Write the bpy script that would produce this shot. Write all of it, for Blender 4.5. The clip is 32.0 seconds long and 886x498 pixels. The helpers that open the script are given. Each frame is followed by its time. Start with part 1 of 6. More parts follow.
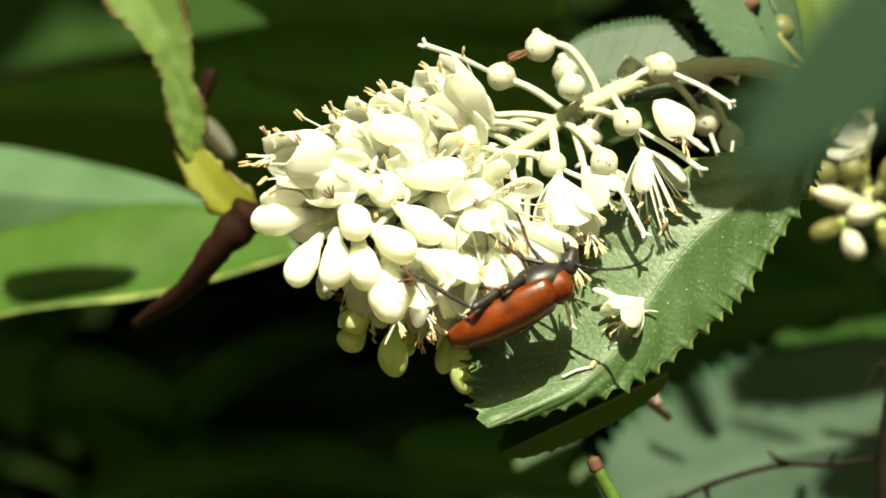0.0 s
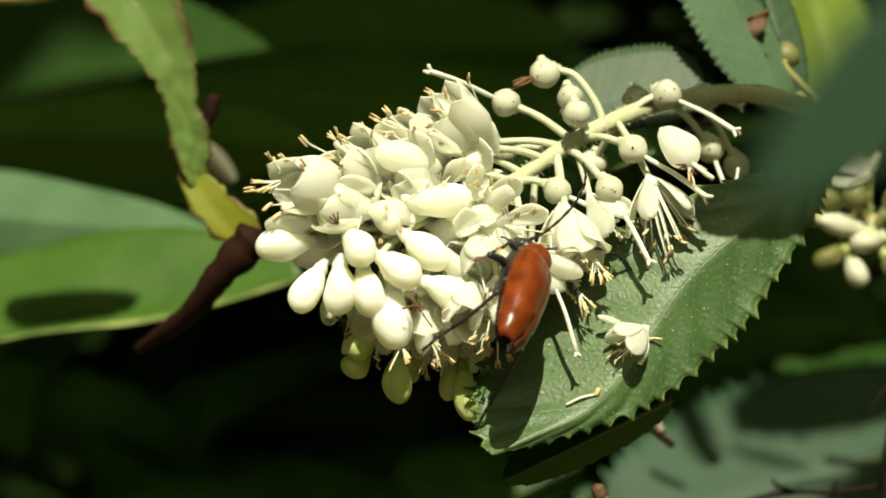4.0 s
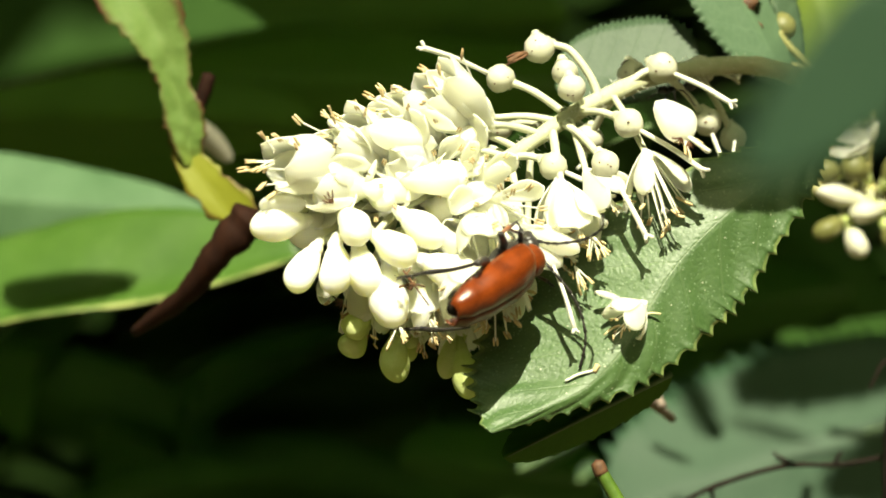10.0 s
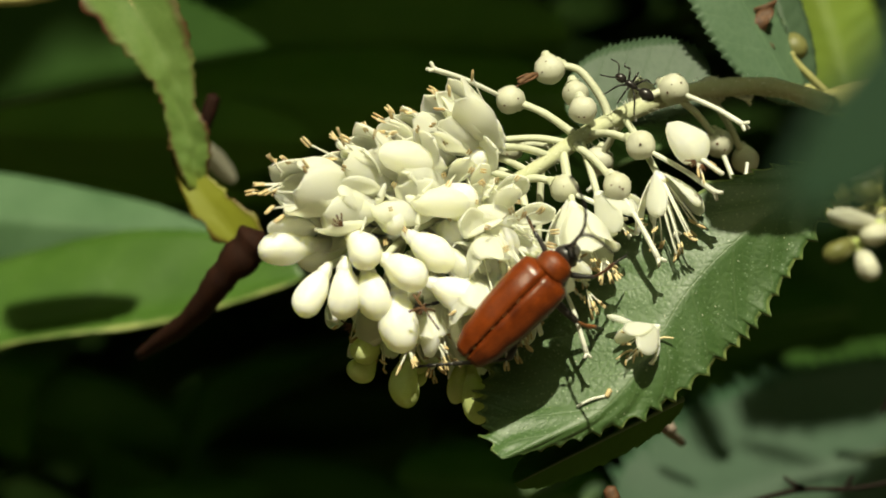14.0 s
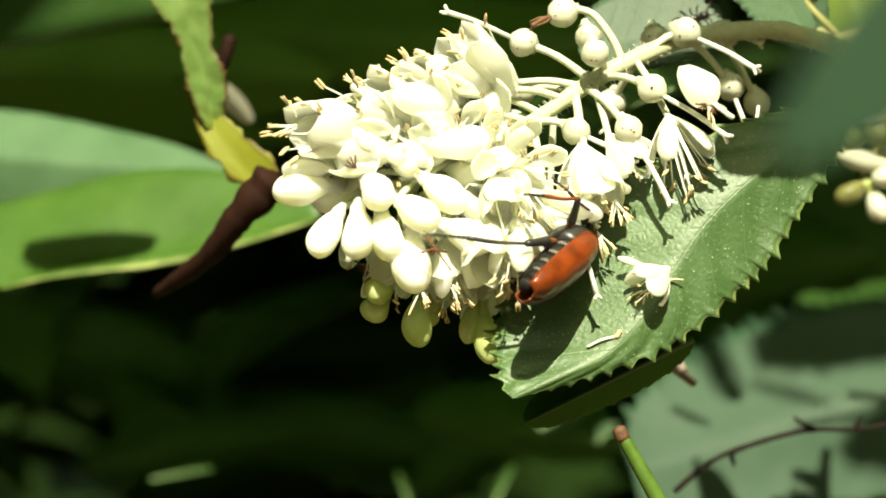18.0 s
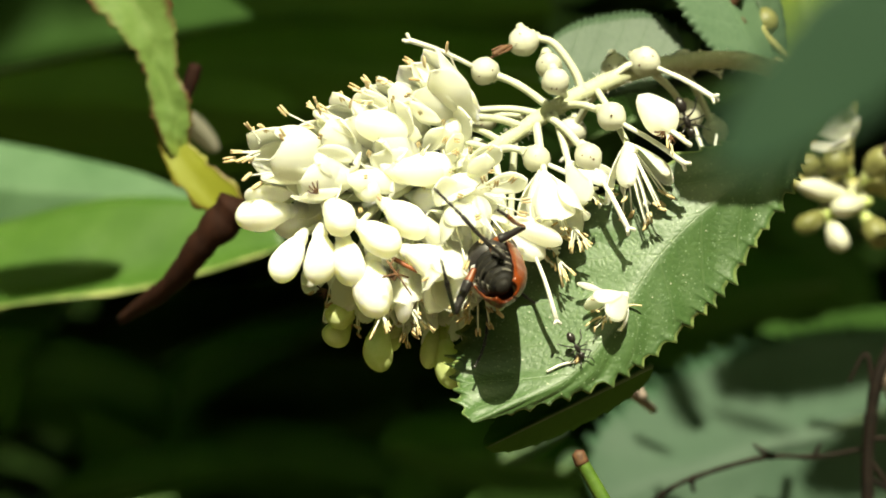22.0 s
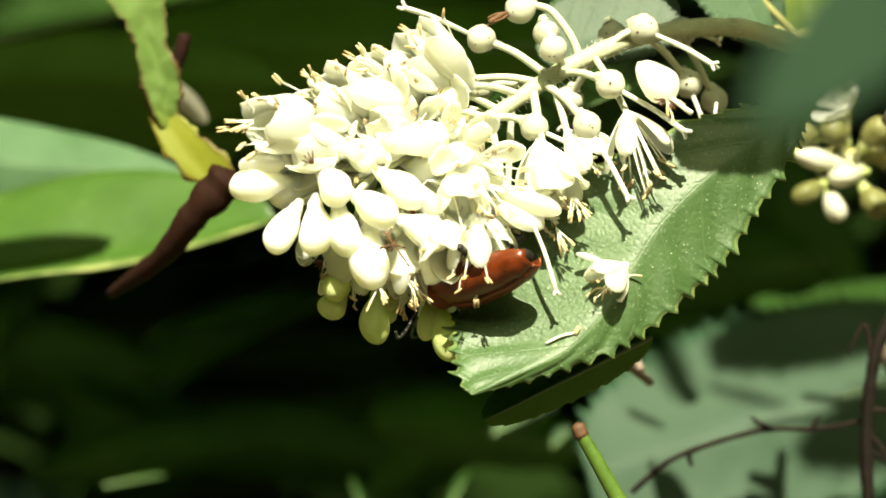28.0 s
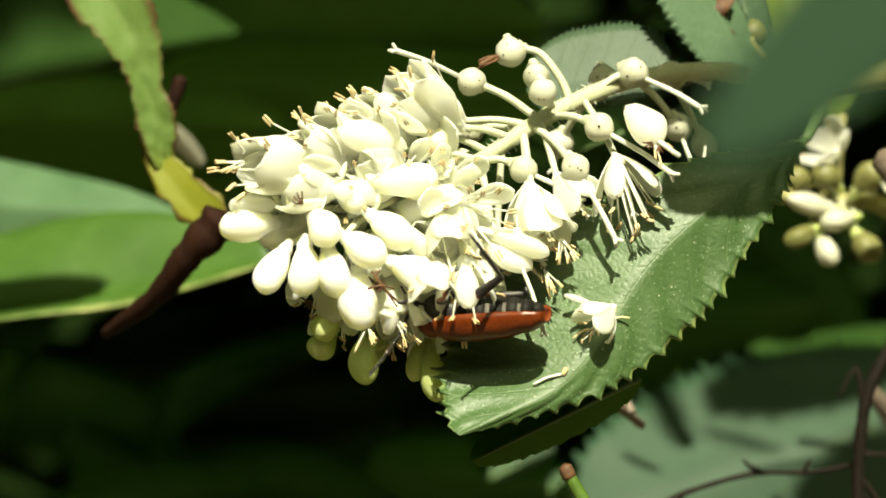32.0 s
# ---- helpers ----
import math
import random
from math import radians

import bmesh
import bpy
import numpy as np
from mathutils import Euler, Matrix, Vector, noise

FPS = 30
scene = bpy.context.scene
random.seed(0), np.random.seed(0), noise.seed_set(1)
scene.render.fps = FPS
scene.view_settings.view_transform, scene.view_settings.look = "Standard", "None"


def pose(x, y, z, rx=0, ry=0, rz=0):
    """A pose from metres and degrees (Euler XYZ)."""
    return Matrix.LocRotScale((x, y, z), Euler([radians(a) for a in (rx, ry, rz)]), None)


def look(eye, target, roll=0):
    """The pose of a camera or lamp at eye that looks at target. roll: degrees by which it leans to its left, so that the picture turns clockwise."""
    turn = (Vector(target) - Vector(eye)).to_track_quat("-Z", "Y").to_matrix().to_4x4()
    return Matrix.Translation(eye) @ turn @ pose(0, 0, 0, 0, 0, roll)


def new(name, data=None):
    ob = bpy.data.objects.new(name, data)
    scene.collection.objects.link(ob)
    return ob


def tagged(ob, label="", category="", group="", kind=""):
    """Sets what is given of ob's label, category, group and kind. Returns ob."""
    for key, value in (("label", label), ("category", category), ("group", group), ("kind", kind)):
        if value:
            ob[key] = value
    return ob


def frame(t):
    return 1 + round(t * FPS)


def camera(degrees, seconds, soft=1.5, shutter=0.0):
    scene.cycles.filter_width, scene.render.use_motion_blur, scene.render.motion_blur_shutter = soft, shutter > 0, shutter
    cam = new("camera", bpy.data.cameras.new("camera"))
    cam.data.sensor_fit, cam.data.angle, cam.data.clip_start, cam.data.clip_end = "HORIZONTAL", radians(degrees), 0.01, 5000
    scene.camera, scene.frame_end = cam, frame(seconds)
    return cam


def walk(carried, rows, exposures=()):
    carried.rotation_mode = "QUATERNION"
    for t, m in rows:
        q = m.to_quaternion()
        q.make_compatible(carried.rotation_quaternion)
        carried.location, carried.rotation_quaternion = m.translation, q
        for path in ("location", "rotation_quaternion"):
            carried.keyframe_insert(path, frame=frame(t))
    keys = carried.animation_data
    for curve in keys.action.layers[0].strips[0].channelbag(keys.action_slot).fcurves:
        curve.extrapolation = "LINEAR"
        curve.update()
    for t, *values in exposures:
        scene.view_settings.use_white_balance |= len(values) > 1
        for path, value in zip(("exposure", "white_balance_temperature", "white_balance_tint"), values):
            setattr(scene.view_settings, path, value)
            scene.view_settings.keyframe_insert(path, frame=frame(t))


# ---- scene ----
cam = camera(20.0, 32.0, soft=1.75)
cam.data.dof.use_dof = True
cam.data.dof.focus_distance = 0.273
cam.data.dof.aperture_fstop = 22.0

MM = 0.001
HIGH = 1.30  # the raceme hangs 1.3 m over the ground
STAND = 283.56  # mm from the viewer's first stand to the raceme


def mm(x, y, z):
    """A place from millimetres: x across, y away from the viewer, z up, from the raceme."""
    return Vector((x * MM, y * MM, HIGH + z * MM))


def P(u, v, w=0.0):
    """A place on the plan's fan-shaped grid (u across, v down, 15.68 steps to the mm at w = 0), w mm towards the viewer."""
    k = (STAND - w) / STAND / 15.68
    return mm((u - 784) * k, -w, (441 - v) * k)


PATH = [  # s, x, y, z (mm), turn about x, y, z (degrees)
    (0.0, 0.00, -283.56, 0.00, 90.000, 0.000, -0.000),
    (0.5, 0.57, -284.31, -0.51, 90.066, -0.117, 0.130),
    (1.0, 1.13, -284.15, -0.37, 90.129, -0.106, 0.254),
    (1.5, 0.58, -284.34, 0.83, 90.069, -0.198, 0.423),
    (2.0, -1.32, -283.00, -0.62, 90.456, 0.049, 0.127),
    (2.5, -1.69, -283.48, -0.65, 90.639, -0.087, 0.009),
    (4.5, -0.97, -282.60, 0.45, 90.445, -0.183, -0.139),
    (5.0, -0.99, -281.99, 0.00, 90.231, 0.057, -0.124),
    (5.5, -1.74, -281.79, 0.31, 89.772, 0.135, 0.003),
    (6.0, -1.83, -282.15, -0.06, 89.526, 0.261, -0.088),
    (6.5, -1.72, -282.59, -0.50, 89.494, 0.192, -0.465),
    (7.0, -0.36, -283.58, -0.16, 89.261, 0.241, -0.592),
    (7.5, -1.11, -283.11, -0.50, 89.073, 0.462, -0.684),
    (8.0, 0.23, -282.92, -0.09, 89.125, 0.320, -0.516),
    (8.5, 0.06, -281.56, 0.82, 89.146, 0.183, -0.526),
    (9.0, 0.76, -281.11, 0.72, 89.423, 0.358, -0.435),
    (9.5, -0.07, -280.94, 0.86, 89.788, 0.606, -0.252),
    (10.0, -0.05, -281.58, 0.71, 89.942, 0.622, 0.009),
    (10.5, -0.46, -281.59, 1.45, 89.964, 0.695, 0.220),
    (11.0, -0.01, -281.73, 1.08, 90.131, 0.899, 0.297),
    (11.5, 0.10, -281.74, 1.49, 90.137, 0.864, 0.382),
    (12.0, -0.10, -281.58, 1.73, 90.242, 0.765, 0.327),
    (12.5, -0.99, -280.64, 1.38, 90.525, 0.597, 0.323),
    (13.0, -1.43, -280.09, 2.25, 90.376, 0.707, 0.541),
    (13.5, -1.84, -278.25, 1.50, 90.497, 0.685, 0.334),
    (14.0, -2.06, -278.36, 1.58, 90.297, 0.656, -0.194),
    (14.5, -1.34, -279.02, 1.74, 90.080, 0.467, 0.016),
    (16.5, -2.93, -282.99, 2.72, 88.992, 0.153, -0.111),
    (17.0, -2.28, -282.10, 1.89, 88.902, 0.194, -0.446),
    (17.5, -1.23, -281.16, 1.71, 88.893, 0.284, -0.340),
    (18.0, -0.87, -281.27, 2.13, 88.848, 0.399, 0.347),
    (18.5, -1.54, -282.41, 1.91, 89.261, 0.418, 0.467),
    (19.0, -1.15, -284.49, 2.14, 89.400, 0.248, 0.406),
    (19.5, -0.92, -285.11, 1.17, 89.575, 0.145, -0.322),
    (20.0, -0.22, -285.34, 1.50, 89.546, 0.241, -0.447),
    (20.5, 1.22, -285.99, 1.91, 89.549, 0.352, -0.301),
    (21.0, 1.23, -285.83, 1.31, 89.700, 0.289, -0.319),
    (21.5, 1.03, -285.54, 1.14, 89.714, 0.098, -0.199),
    (22.0, 0.35, -283.96, 0.77, 89.722, 0.212, -0.280),
    (22.5, -0.52, -282.12, -0.39, 89.652, 0.285, -0.596),
    (23.0, 0.15, -282.18, 0.05, 89.365, 0.320, -0.619),
    (23.5, -1.83, -282.44, 0.54, 89.309, 0.251, -0.712),
    (24.0, -1.73, -282.88, 0.18, 89.380, 0.244, -0.606),
    (24.5, -1.62, -283.10, -0.23, 89.521, 0.241, -0.967),
    (25.0, -1.08, -282.44, -0.30, 89.536, 0.325, -0.912),
    (25.5, -1.09, -282.27, 0.03, 89.459, 0.383, -0.319),
    (27.5, -2.16, -280.14, -0.57, 89.542, 0.278, -0.594),
    (28.0, -2.05, -279.85, -0.24, 89.255, 0.445, -0.861),
    (28.5, -1.54, -279.19, -0.95, 89.113, 0.426, -1.213),
    (29.0, -2.27, -279.13, -2.05, 89.270, 0.483, -1.587),
    (29.5, 0.01, -279.77, -0.82, 89.053, 0.351, -1.517),
    (30.0, -0.40, -280.39, -0.87, 89.481, 0.281, -0.875),
    (30.5, 0.10, -279.91, -0.09, 89.837, 0.356, -0.662),
    (31.0, -0.38, -280.62, -0.49, 90.093, 0.329, -0.635),
    (31.5, 0.36, -281.21, -1.19, 90.359, 0.289, -0.521),
    (32.0, 0.93, -281.48, -1.02, 90.360, 0.155, -0.477),
]

walk(cam, [(t, pose(x * MM, y * MM, HIGH + z * MM, rx, ry, rz)) for t, x, y, z, rx, ry, rz in PATH],
     exposures=[(0, 1.01), (2.0, 0.76), (5, 0.41), (6, 0.71), (7, 0.96), (8, 1.21), (9, 1.46), (10, 1.13), (12, 0.61), (13, 0.31), (14, 0.23), (14.5, 0.26), (17, 0.86), (18, 1.21), (19, 1.38), (20, 1.13), (22, 1.01), (23, 1.06), (24, 1.21), (25, 1.26), (28, 1.31), (30, 1.33), (31, 1.19), (32, 0.96)])

# ---- light ----
SUN = Vector((0.03, -0.64, 0.77)).normalized()
world = bpy.data.worlds.new("world")
scene.world = world
world.use_nodes = True
wn = world.node_tree
sky = wn.nodes.new("ShaderNodeTexSky")
sky.sky_type, sky.sun_disc = "NISHITA", False
sky.sun_elevation = math.asin(SUN.z)
sky.sun_rotation = math.atan2(SUN.x, SUN.y)
canopy = wn.nodes.new("ShaderNodeMix")  # light of the sky, filtered by the green canopy all round
canopy.data_type, canopy.blend_type = "RGBA", "MULTIPLY"
canopy.inputs[0].default_value = 1.0
canopy.inputs[7].default_value = (1.0, 0.98, 0.42, 1)
wn.links.new(sky.outputs[0], canopy.inputs[6])
wn.links.new(canopy.outputs[2], wn.nodes["Background"].inputs[0])
wn.nodes["Background"].inputs[1].default_value = 0.19
sun = new("sun", bpy.data.lights.new("sun", "SUN"))
sun.data.energy, sun.data.angle, sun.data.color = 5.4, radians(0.55), (1.0, 0.95, 0.70)
sun.matrix_world = look(mm(0, 0, 0) + SUN * 3, mm(0, 0, 0))
# where the shade of the added tree crown begins
CROWN_EDGE = 0.205


# ---- materials ----
def mat_base(name):
    m = bpy.data.materials.new(name)
    m.use_nodes = True
    nt = m.node_tree
    return m, nt, nt.nodes["Principled BSDF"], nt.nodes["Material Output"]


def node(nt, kind, **sets):
    n = nt.nodes.new(kind)
    for k, v in sets.items():
        n.inputs[k].default_value = v
    return n


def ramp(nt, fac, stops):
    r = nt.nodes.new("ShaderNodeValToRGB")
    while len(r.color_ramp.elements) < len(stops):
        r.color_ramp.elements.new(0.5)
    for e, (p, c) in zip(r.color_ramp.elements, stops):
        e.position, e.color = p, (*c, 1)
    nt.links.new(fac, r.inputs[0])
    return r.outputs[0]


def mixed(nt, fac, a, b, mode="MIX"):
    x = nt.nodes.new("ShaderNodeMix")
    x.data_type, x.blend_type = "RGBA", mode
    for socket, value in ((x.inputs[0], fac), (x.inputs[6], a), (x.inputs[7], b)):
        if isinstance(value, (int, float)):
            socket.default_value = value
        elif isinstance(value, tuple):
            socket.default_value = (*value, 1)
        else:
            nt.links.new(value, socket)
    return x.outputs[2]


def math_node(nt, op, a, b=0.0, c=0.0):
    x = nt.nodes.new("ShaderNodeMath")
    x.operation = op
    for i, value in enumerate((a, b, c)):
        if isinstance(value, (int, float)):
            x.inputs[i].default_value = value
        else:
            nt.links.new(value, x.inputs[i])
    return x.outputs[0]


def finish(nt, bsdf, out, colour, translucent, tint=None):
    """Colour into the surface, with a share of light let through a thin sheet."""
    nt.links.new(colour, bsdf.inputs["Base Color"])
    if translucent:
        tr = nt.nodes.new("ShaderNodeBsdfTranslucent")
        nt.links.new(mixed(nt, 1.0, colour, tint, "MULTIPLY") if tint else colour, tr.inputs[0])
        add = nt.nodes.new("ShaderNodeMixShader")
        add.inputs[0].default_value = translucent
        nt.links.new(bsdf.outputs[0], add.inputs[1])
        nt.links.new(tr.outputs[0], add.inputs[2])
        nt.links.new(add.outputs[0], out.inputs[0])


def surface(name, c1, c2, size, rough=0.5, bump=0.15, translucent=0.0, tint=None, spots=None, coat=0.0, stretch=(1, 1, 1), deep=0.0, spec=0.5):
    """A plain procedural surface: two colours by noise of that size in mm, per-piece shift, fine relief."""
    m, nt, bsdf, out = mat_base(name)
    tc = nt.nodes.new("ShaderNodeTexCoord")
    mp = nt.nodes.new("ShaderNodeMapping")
    mp.inputs["Scale"].default_value = stretch
    nt.links.new(tc.outputs["Object"], mp.inputs[0])
    info = nt.nodes.new("ShaderNodeObjectInfo")
    big = node(nt, "ShaderNodeTexNoise", Scale=1000.0 / size, Detail=4.0, Roughness=0.6)
    fine = node(nt, "ShaderNodeTexNoise", Scale=6000.0 / size, Detail=3.0, Roughness=0.65)
    for n in (big, fine):
        n.noise_dimensions = "4D"
        nt.links.new(mp.outputs[0], n.inputs["Vector"])
        nt.links.new(math_node(nt, "MULTIPLY", info.outputs["Random"], 40.0), n.inputs["W"])
    f = math_node(nt, "MULTIPLY_ADD", info.outputs["Random"], 0.25, -0.12)
    f = math_node(nt, "ADD", big.outputs["Fac"], f)
    f = math_node(nt, "MULTIPLY_ADD", fine.outputs["Fac"], 0.3, math_node(nt, "MULTIPLY", f, 0.75))
    colour = ramp(nt, f, [(0.3, c1), (0.7, c2)])
    if spots:
        sp = node(nt, "ShaderNodeTexNoise", Scale=2500.0 / size, Detail=2.0)
        nt.links.new(mp.outputs[0], sp.inputs["Vector"])
        mask = ramp(nt, sp.outputs["Fac"], [(spots[0], (0, 0, 0)), (spots[0] + 0.05, (1, 1, 1))])
        colour = mixed(nt, mask, colour, spots[1])
    bsdf.inputs["Roughness"].default_value = rough
    bsdf.inputs["Coat Weight"].default_value = coat
    bsdf.inputs["Specular IOR Level"].default_value = spec
    if deep:  # light wanders through the soft tissue
        bsdf.inputs["Subsurface Weight"].default_value = deep
        bsdf.inputs["Subsurface Radius"].default_value = (1.0, 0.97, 0.55)
        bsdf.inputs["Subsurface Scale"].default_value = 1.9 * MM
    bsdf.inputs["Coat Roughness"].default_value = 0.2
    bp = node(nt, "ShaderNodeBump", Strength=bump, Distance=size * 0.05 * MM)
    nt.links.new(fine.outputs["Fac"], bp.inputs["Height"])
    nt.links.new(bp.outputs[0], bsdf.inputs["Normal"])
    finish(nt, bsdf, out, colour, translucent, tint)
    return m


def leaf_surface(name, c1, c2, vein, rough=0.45, translucent=0.3, tint=(0.75, 1.0, 0.25), pairs=9.0, specks=0.0, edge=None, spec=0.5, fade=None, grain=0.0, cell=900.0, rim_from=0.90, one_side=False, relief=0.4, lines=0.22):
    """A leaf: mesh of veins by the sheet's own coordinates (u along, v from the midrib), mottled and quilted."""
    m, nt, bsdf, out = mat_base(name)
    uv = nt.nodes.new("ShaderNodeUVMap")
    uv.uv_map = "sheet"
    sep = nt.nodes.new("ShaderNodeSeparateXYZ")
    nt.links.new(uv.outputs[0], sep.inputs[0])
    tc = nt.nodes.new("ShaderNodeTexCoord")
    wob = node(nt, "ShaderNodeTexNoise", Scale=180.0, Detail=2.0)
    nt.links.new(tc.outputs["Object"], wob.inputs["Vector"])
    away = math_node(nt, "ABSOLUTE", sep.outputs[1])
    run = math_node(nt, "MULTIPLY_ADD", away, -0.16, sep.outputs[0])
    run = math_node(nt, "MULTIPLY_ADD", wob.outputs["Fac"], 0.03, run)
    tooth = math_node(nt, "PINGPONG", math_node(nt, "MULTIPLY", run, pairs), 0.5)
    side = ramp(nt, tooth, [(0.0, (1, 1, 1)), (0.045, (0, 0, 0))])
    mid = ramp(nt, away, [(0.0, (1, 1, 1)), (0.012, (0, 0, 0))])
    cells = nt.nodes.new("ShaderNodeTexVoronoi")
    cells.feature = "DISTANCE_TO_EDGE"
    cells.inputs["Scale"].default_value = cell
    nt.links.new(tc.outputs["Object"], cells.inputs["Vector"])
    net = ramp(nt, cells.outputs["Distance"], [(0.0, (1, 1, 1)), (0.12, (0, 0, 0))])
    big = node(nt, "ShaderNodeTexNoise", Scale=90.0, Detail=5.0, Roughness=0.62)
    fine = node(nt, "ShaderNodeTexNoise", Scale=1600.0, Detail=3.0, Roughness=0.7)
    for n in (big, fine):
        nt.links.new(tc.outputs["Object"], n.inputs["Vector"])
    f = math_node(nt, "MULTIPLY_ADD", fine.outputs["Fac"], 0.35, math_node(nt, "MULTIPLY", big.outputs["Fac"], 0.7))
    colour = ramp(nt, f, [(0.32, c1), (0.7, c2)])
    veins = math_node(nt, "MAXIMUM", math_node(nt, "MULTIPLY", side, lines), mid)
    veins = math_node(nt, "MAXIMUM", veins, math_node(nt, "MULTIPLY", net, 0.16))
    colour = mixed(nt, veins, colour, vein)
    if fade:
        colour = mixed(nt, ramp(nt, math_node(nt, "MULTIPLY_ADD", big.outputs["Fac"], 0.3, sep.outputs[0]), [(0.70, (0, 0, 0)), (0.95, (1, 1, 1))]), colour, fade)
    if edge:
        rim = ramp(nt, sep.outputs[1] if one_side else away, [(rim_from, (0, 0, 0)), (0.97, (1, 1, 1))])
        patch = node(nt, "ShaderNodeTexNoise", Scale=260.0, Detail=3.0)
        nt.links.new(tc.outputs["Object"], patch.inputs["Vector"])
        colour = mixed(nt, math_node(nt, "MULTIPLY", rim, ramp(nt, patch.outputs["Fac"], [(0.35, (0.2, 0.2, 0.2)), (0.6, (1, 1, 1))])), colour, edge)
    if specks:
        sp = nt.nodes.new("ShaderNodeTexVoronoi")
        sp.inputs["Scale"].default_value = 1300.0
        nt.links.new(tc.outputs["Object"], sp.inputs["Vector"])
        dots = ramp(nt, sp.outputs["Distance"], [(0.09, (1, 1, 1)), (0.16, (0, 0, 0))])
        few = ramp(nt, math_node(nt, "ADD", big.outputs["Fac"], math_node(nt, "MULTIPLY", sp.outputs["Color"], 0.5)), [(0.84, (0, 0, 0)), (0.90, (1, 1, 1))])
        colour = mixed(nt, math_node(nt, "MULTIPLY", math_node(nt, "MULTIPLY", dots, few), specks), colour, (0.75, 0.74, 0.6))
    if grain:
        gr = nt.nodes.new("ShaderNodeTexVoronoi")
        gr.inputs["Scale"].default_value = 2600.0
        nt.links.new(tc.outputs["Object"], gr.inputs["Vector"])
        beads = ramp(nt, gr.outputs["Distance"], [(0.12, (1, 1, 1)), (0.38, (0, 0, 0))])
        some = ramp(nt, gr.outputs["Color"], [(0.45, (0, 0, 0)), (0.75, (1, 1, 1))])
        colour = mixed(nt, math_node(nt, "MULTIPLY", math_node(nt, "MULTIPLY", beads, some), grain), colour, (0.30, 0.40, 0.26))
    bsdf.inputs["Roughness"].default_value = rough
    bsdf.inputs["Specular IOR Level"].default_value = spec
    h = math_node(nt, "MULTIPLY_ADD", math_node(nt, "MAXIMUM", side, mid), -0.4, math_node(nt, "MULTIPLY", cells.outputs["Distance"], 0.9))
    h = math_node(nt, "MULTIPLY_ADD", fine.outputs["Fac"], 0.5, h)
    bp = node(nt, "ShaderNodeBump", Strength=relief, Distance=0.1 * MM)
    nt.links.new(h, bp.inputs["Height"])
    nt.links.new(bp.outputs[0], bsdf.inputs["Normal"])
    finish(nt, bsdf, out, colour, translucent, tint)
    return m


PETAL = surface("petal_white", (0.95, 0.955, 0.90), (0.98, 0.982, 0.955), 3.0, 0.6, 0.2, 0.6, (1.0, 1.0, 0.92), deep=0.5)
BUD = surface("bud_cream", (0.915, 0.92, 0.78), (0.97, 0.973, 0.895), 3.0, 0.5, 0.2, 0.25, (1.0, 1.0, 0.75), deep=0.7)
BUD_GREEN = surface("bud_yellow_green", (0.58, 0.68, 0.22), (0.74, 0.79, 0.40), 2.5, 0.5, 0.12, 0.45, (0.95, 1.0, 0.5))
BUD_OLIVE = surface("bud_olive", (0.1320, 0.1380, 0.0360), (0.2280, 0.2220, 0.0780), 2.5, 0.5, 0.12, 0.2, (1, 1, 0.5))
CAPSULE = surface("capsule_pale", (0.470, 0.470, 0.330), (0.590, 0.585, 0.470), 2.0, 0.55, 0.2, 0.12, (1, 1, 0.6), spots=(0.74, (0.25, 0.17, 0.08)))
STALK = surface("stalk_pale", (0.500, 0.520, 0.350), (0.625, 0.635, 0.485), 2.0, 0.6, 0.25, 0.1, (1, 1, 0.6))
RACHIS = surface("rachis_downy", (0.405, 0.425, 0.240), (0.535, 0.545, 0.370), 1.2, 0.75, 0.5, 0.05, (1, 1, 0.6))
FILAMENT = surface("filament_white", (0.80, 0.80, 0.68), (0.88, 0.88, 0.80), 1.5, 0.5, 0.1, 0.3)
ANTHER = surface("anther_tan", (0.38, 0.24, 0.09), (0.66, 0.54, 0.30), 0.5, 0.6, 0.3)
ANTHER_CREAM = surface("anther_cream", (0.50, 0.36, 0.16), (0.74, 0.62, 0.36), 0.8, 0.6, 0.3)
WITHERED = surface("withered_brown", (0.030, 0.013, 0.006), (0.14, 0.062, 0.022), 1.0, 0.7, 0.5)
BARK = surface("bark_brown", (0.005, 0.0018, 0.0010), (0.024, 0.0080, 0.0038), 1.6, 0.8, 0.8, stretch=(1, 1, 0.4), spec=0.12)
TWIG = surface("twig_dark", (0.004, 0.003, 0.002), (0.015, 0.010, 0.007), 1.2, 0.75, 0.8, spec=0.12)
TREE_BARK = surface("tree_bark", (0.05, 0.035, 0.024), (0.16, 0.12, 0.085), 14.0, 0.85, 1.0, stretch=(1, 1, 0.3))
WOOD_GREY = surface("wood_grey", (0.085, 0.062, 0.048), (0.20, 0.155, 0.12), 2.0, 0.7, 0.6)
GREEN_STALK = surface("green_stalk", (0.05, 0.105, 0.010), (0.11, 0.19, 0.022), 2.0, 0.5, 0.3, 0.1)
OLIVE_STALK = surface("olive_stalk", (0.20, 0.20, 0.06), (0.36, 0.33, 0.12), 2.0, 0.6, 0.4)
ELYTRA = surface("elytra_rust", (0.053, 0.0085, 0.0012), (0.172, 0.032, 0.0042), 1.6, 0.30, 0.3, spec=0.4)
PRONOTUM = surface("pronotum_rust", (0.060, 0.0095, 0.0009), (0.18, 0.034, 0.0024), 0.8, 0.45, 0.6, spec=0.3)
BLACK = surface("chitin_black", (0.008, 0.007, 0.007), (0.03, 0.026, 0.024), 0.7, 0.38, 0.4)
BELLY = surface("belly_dark_down", (0.0030, 0.0028, 0.0023), (0.0151, 0.0136, 0.0106), 0.6, 0.6, 0.6, spec=0.15)
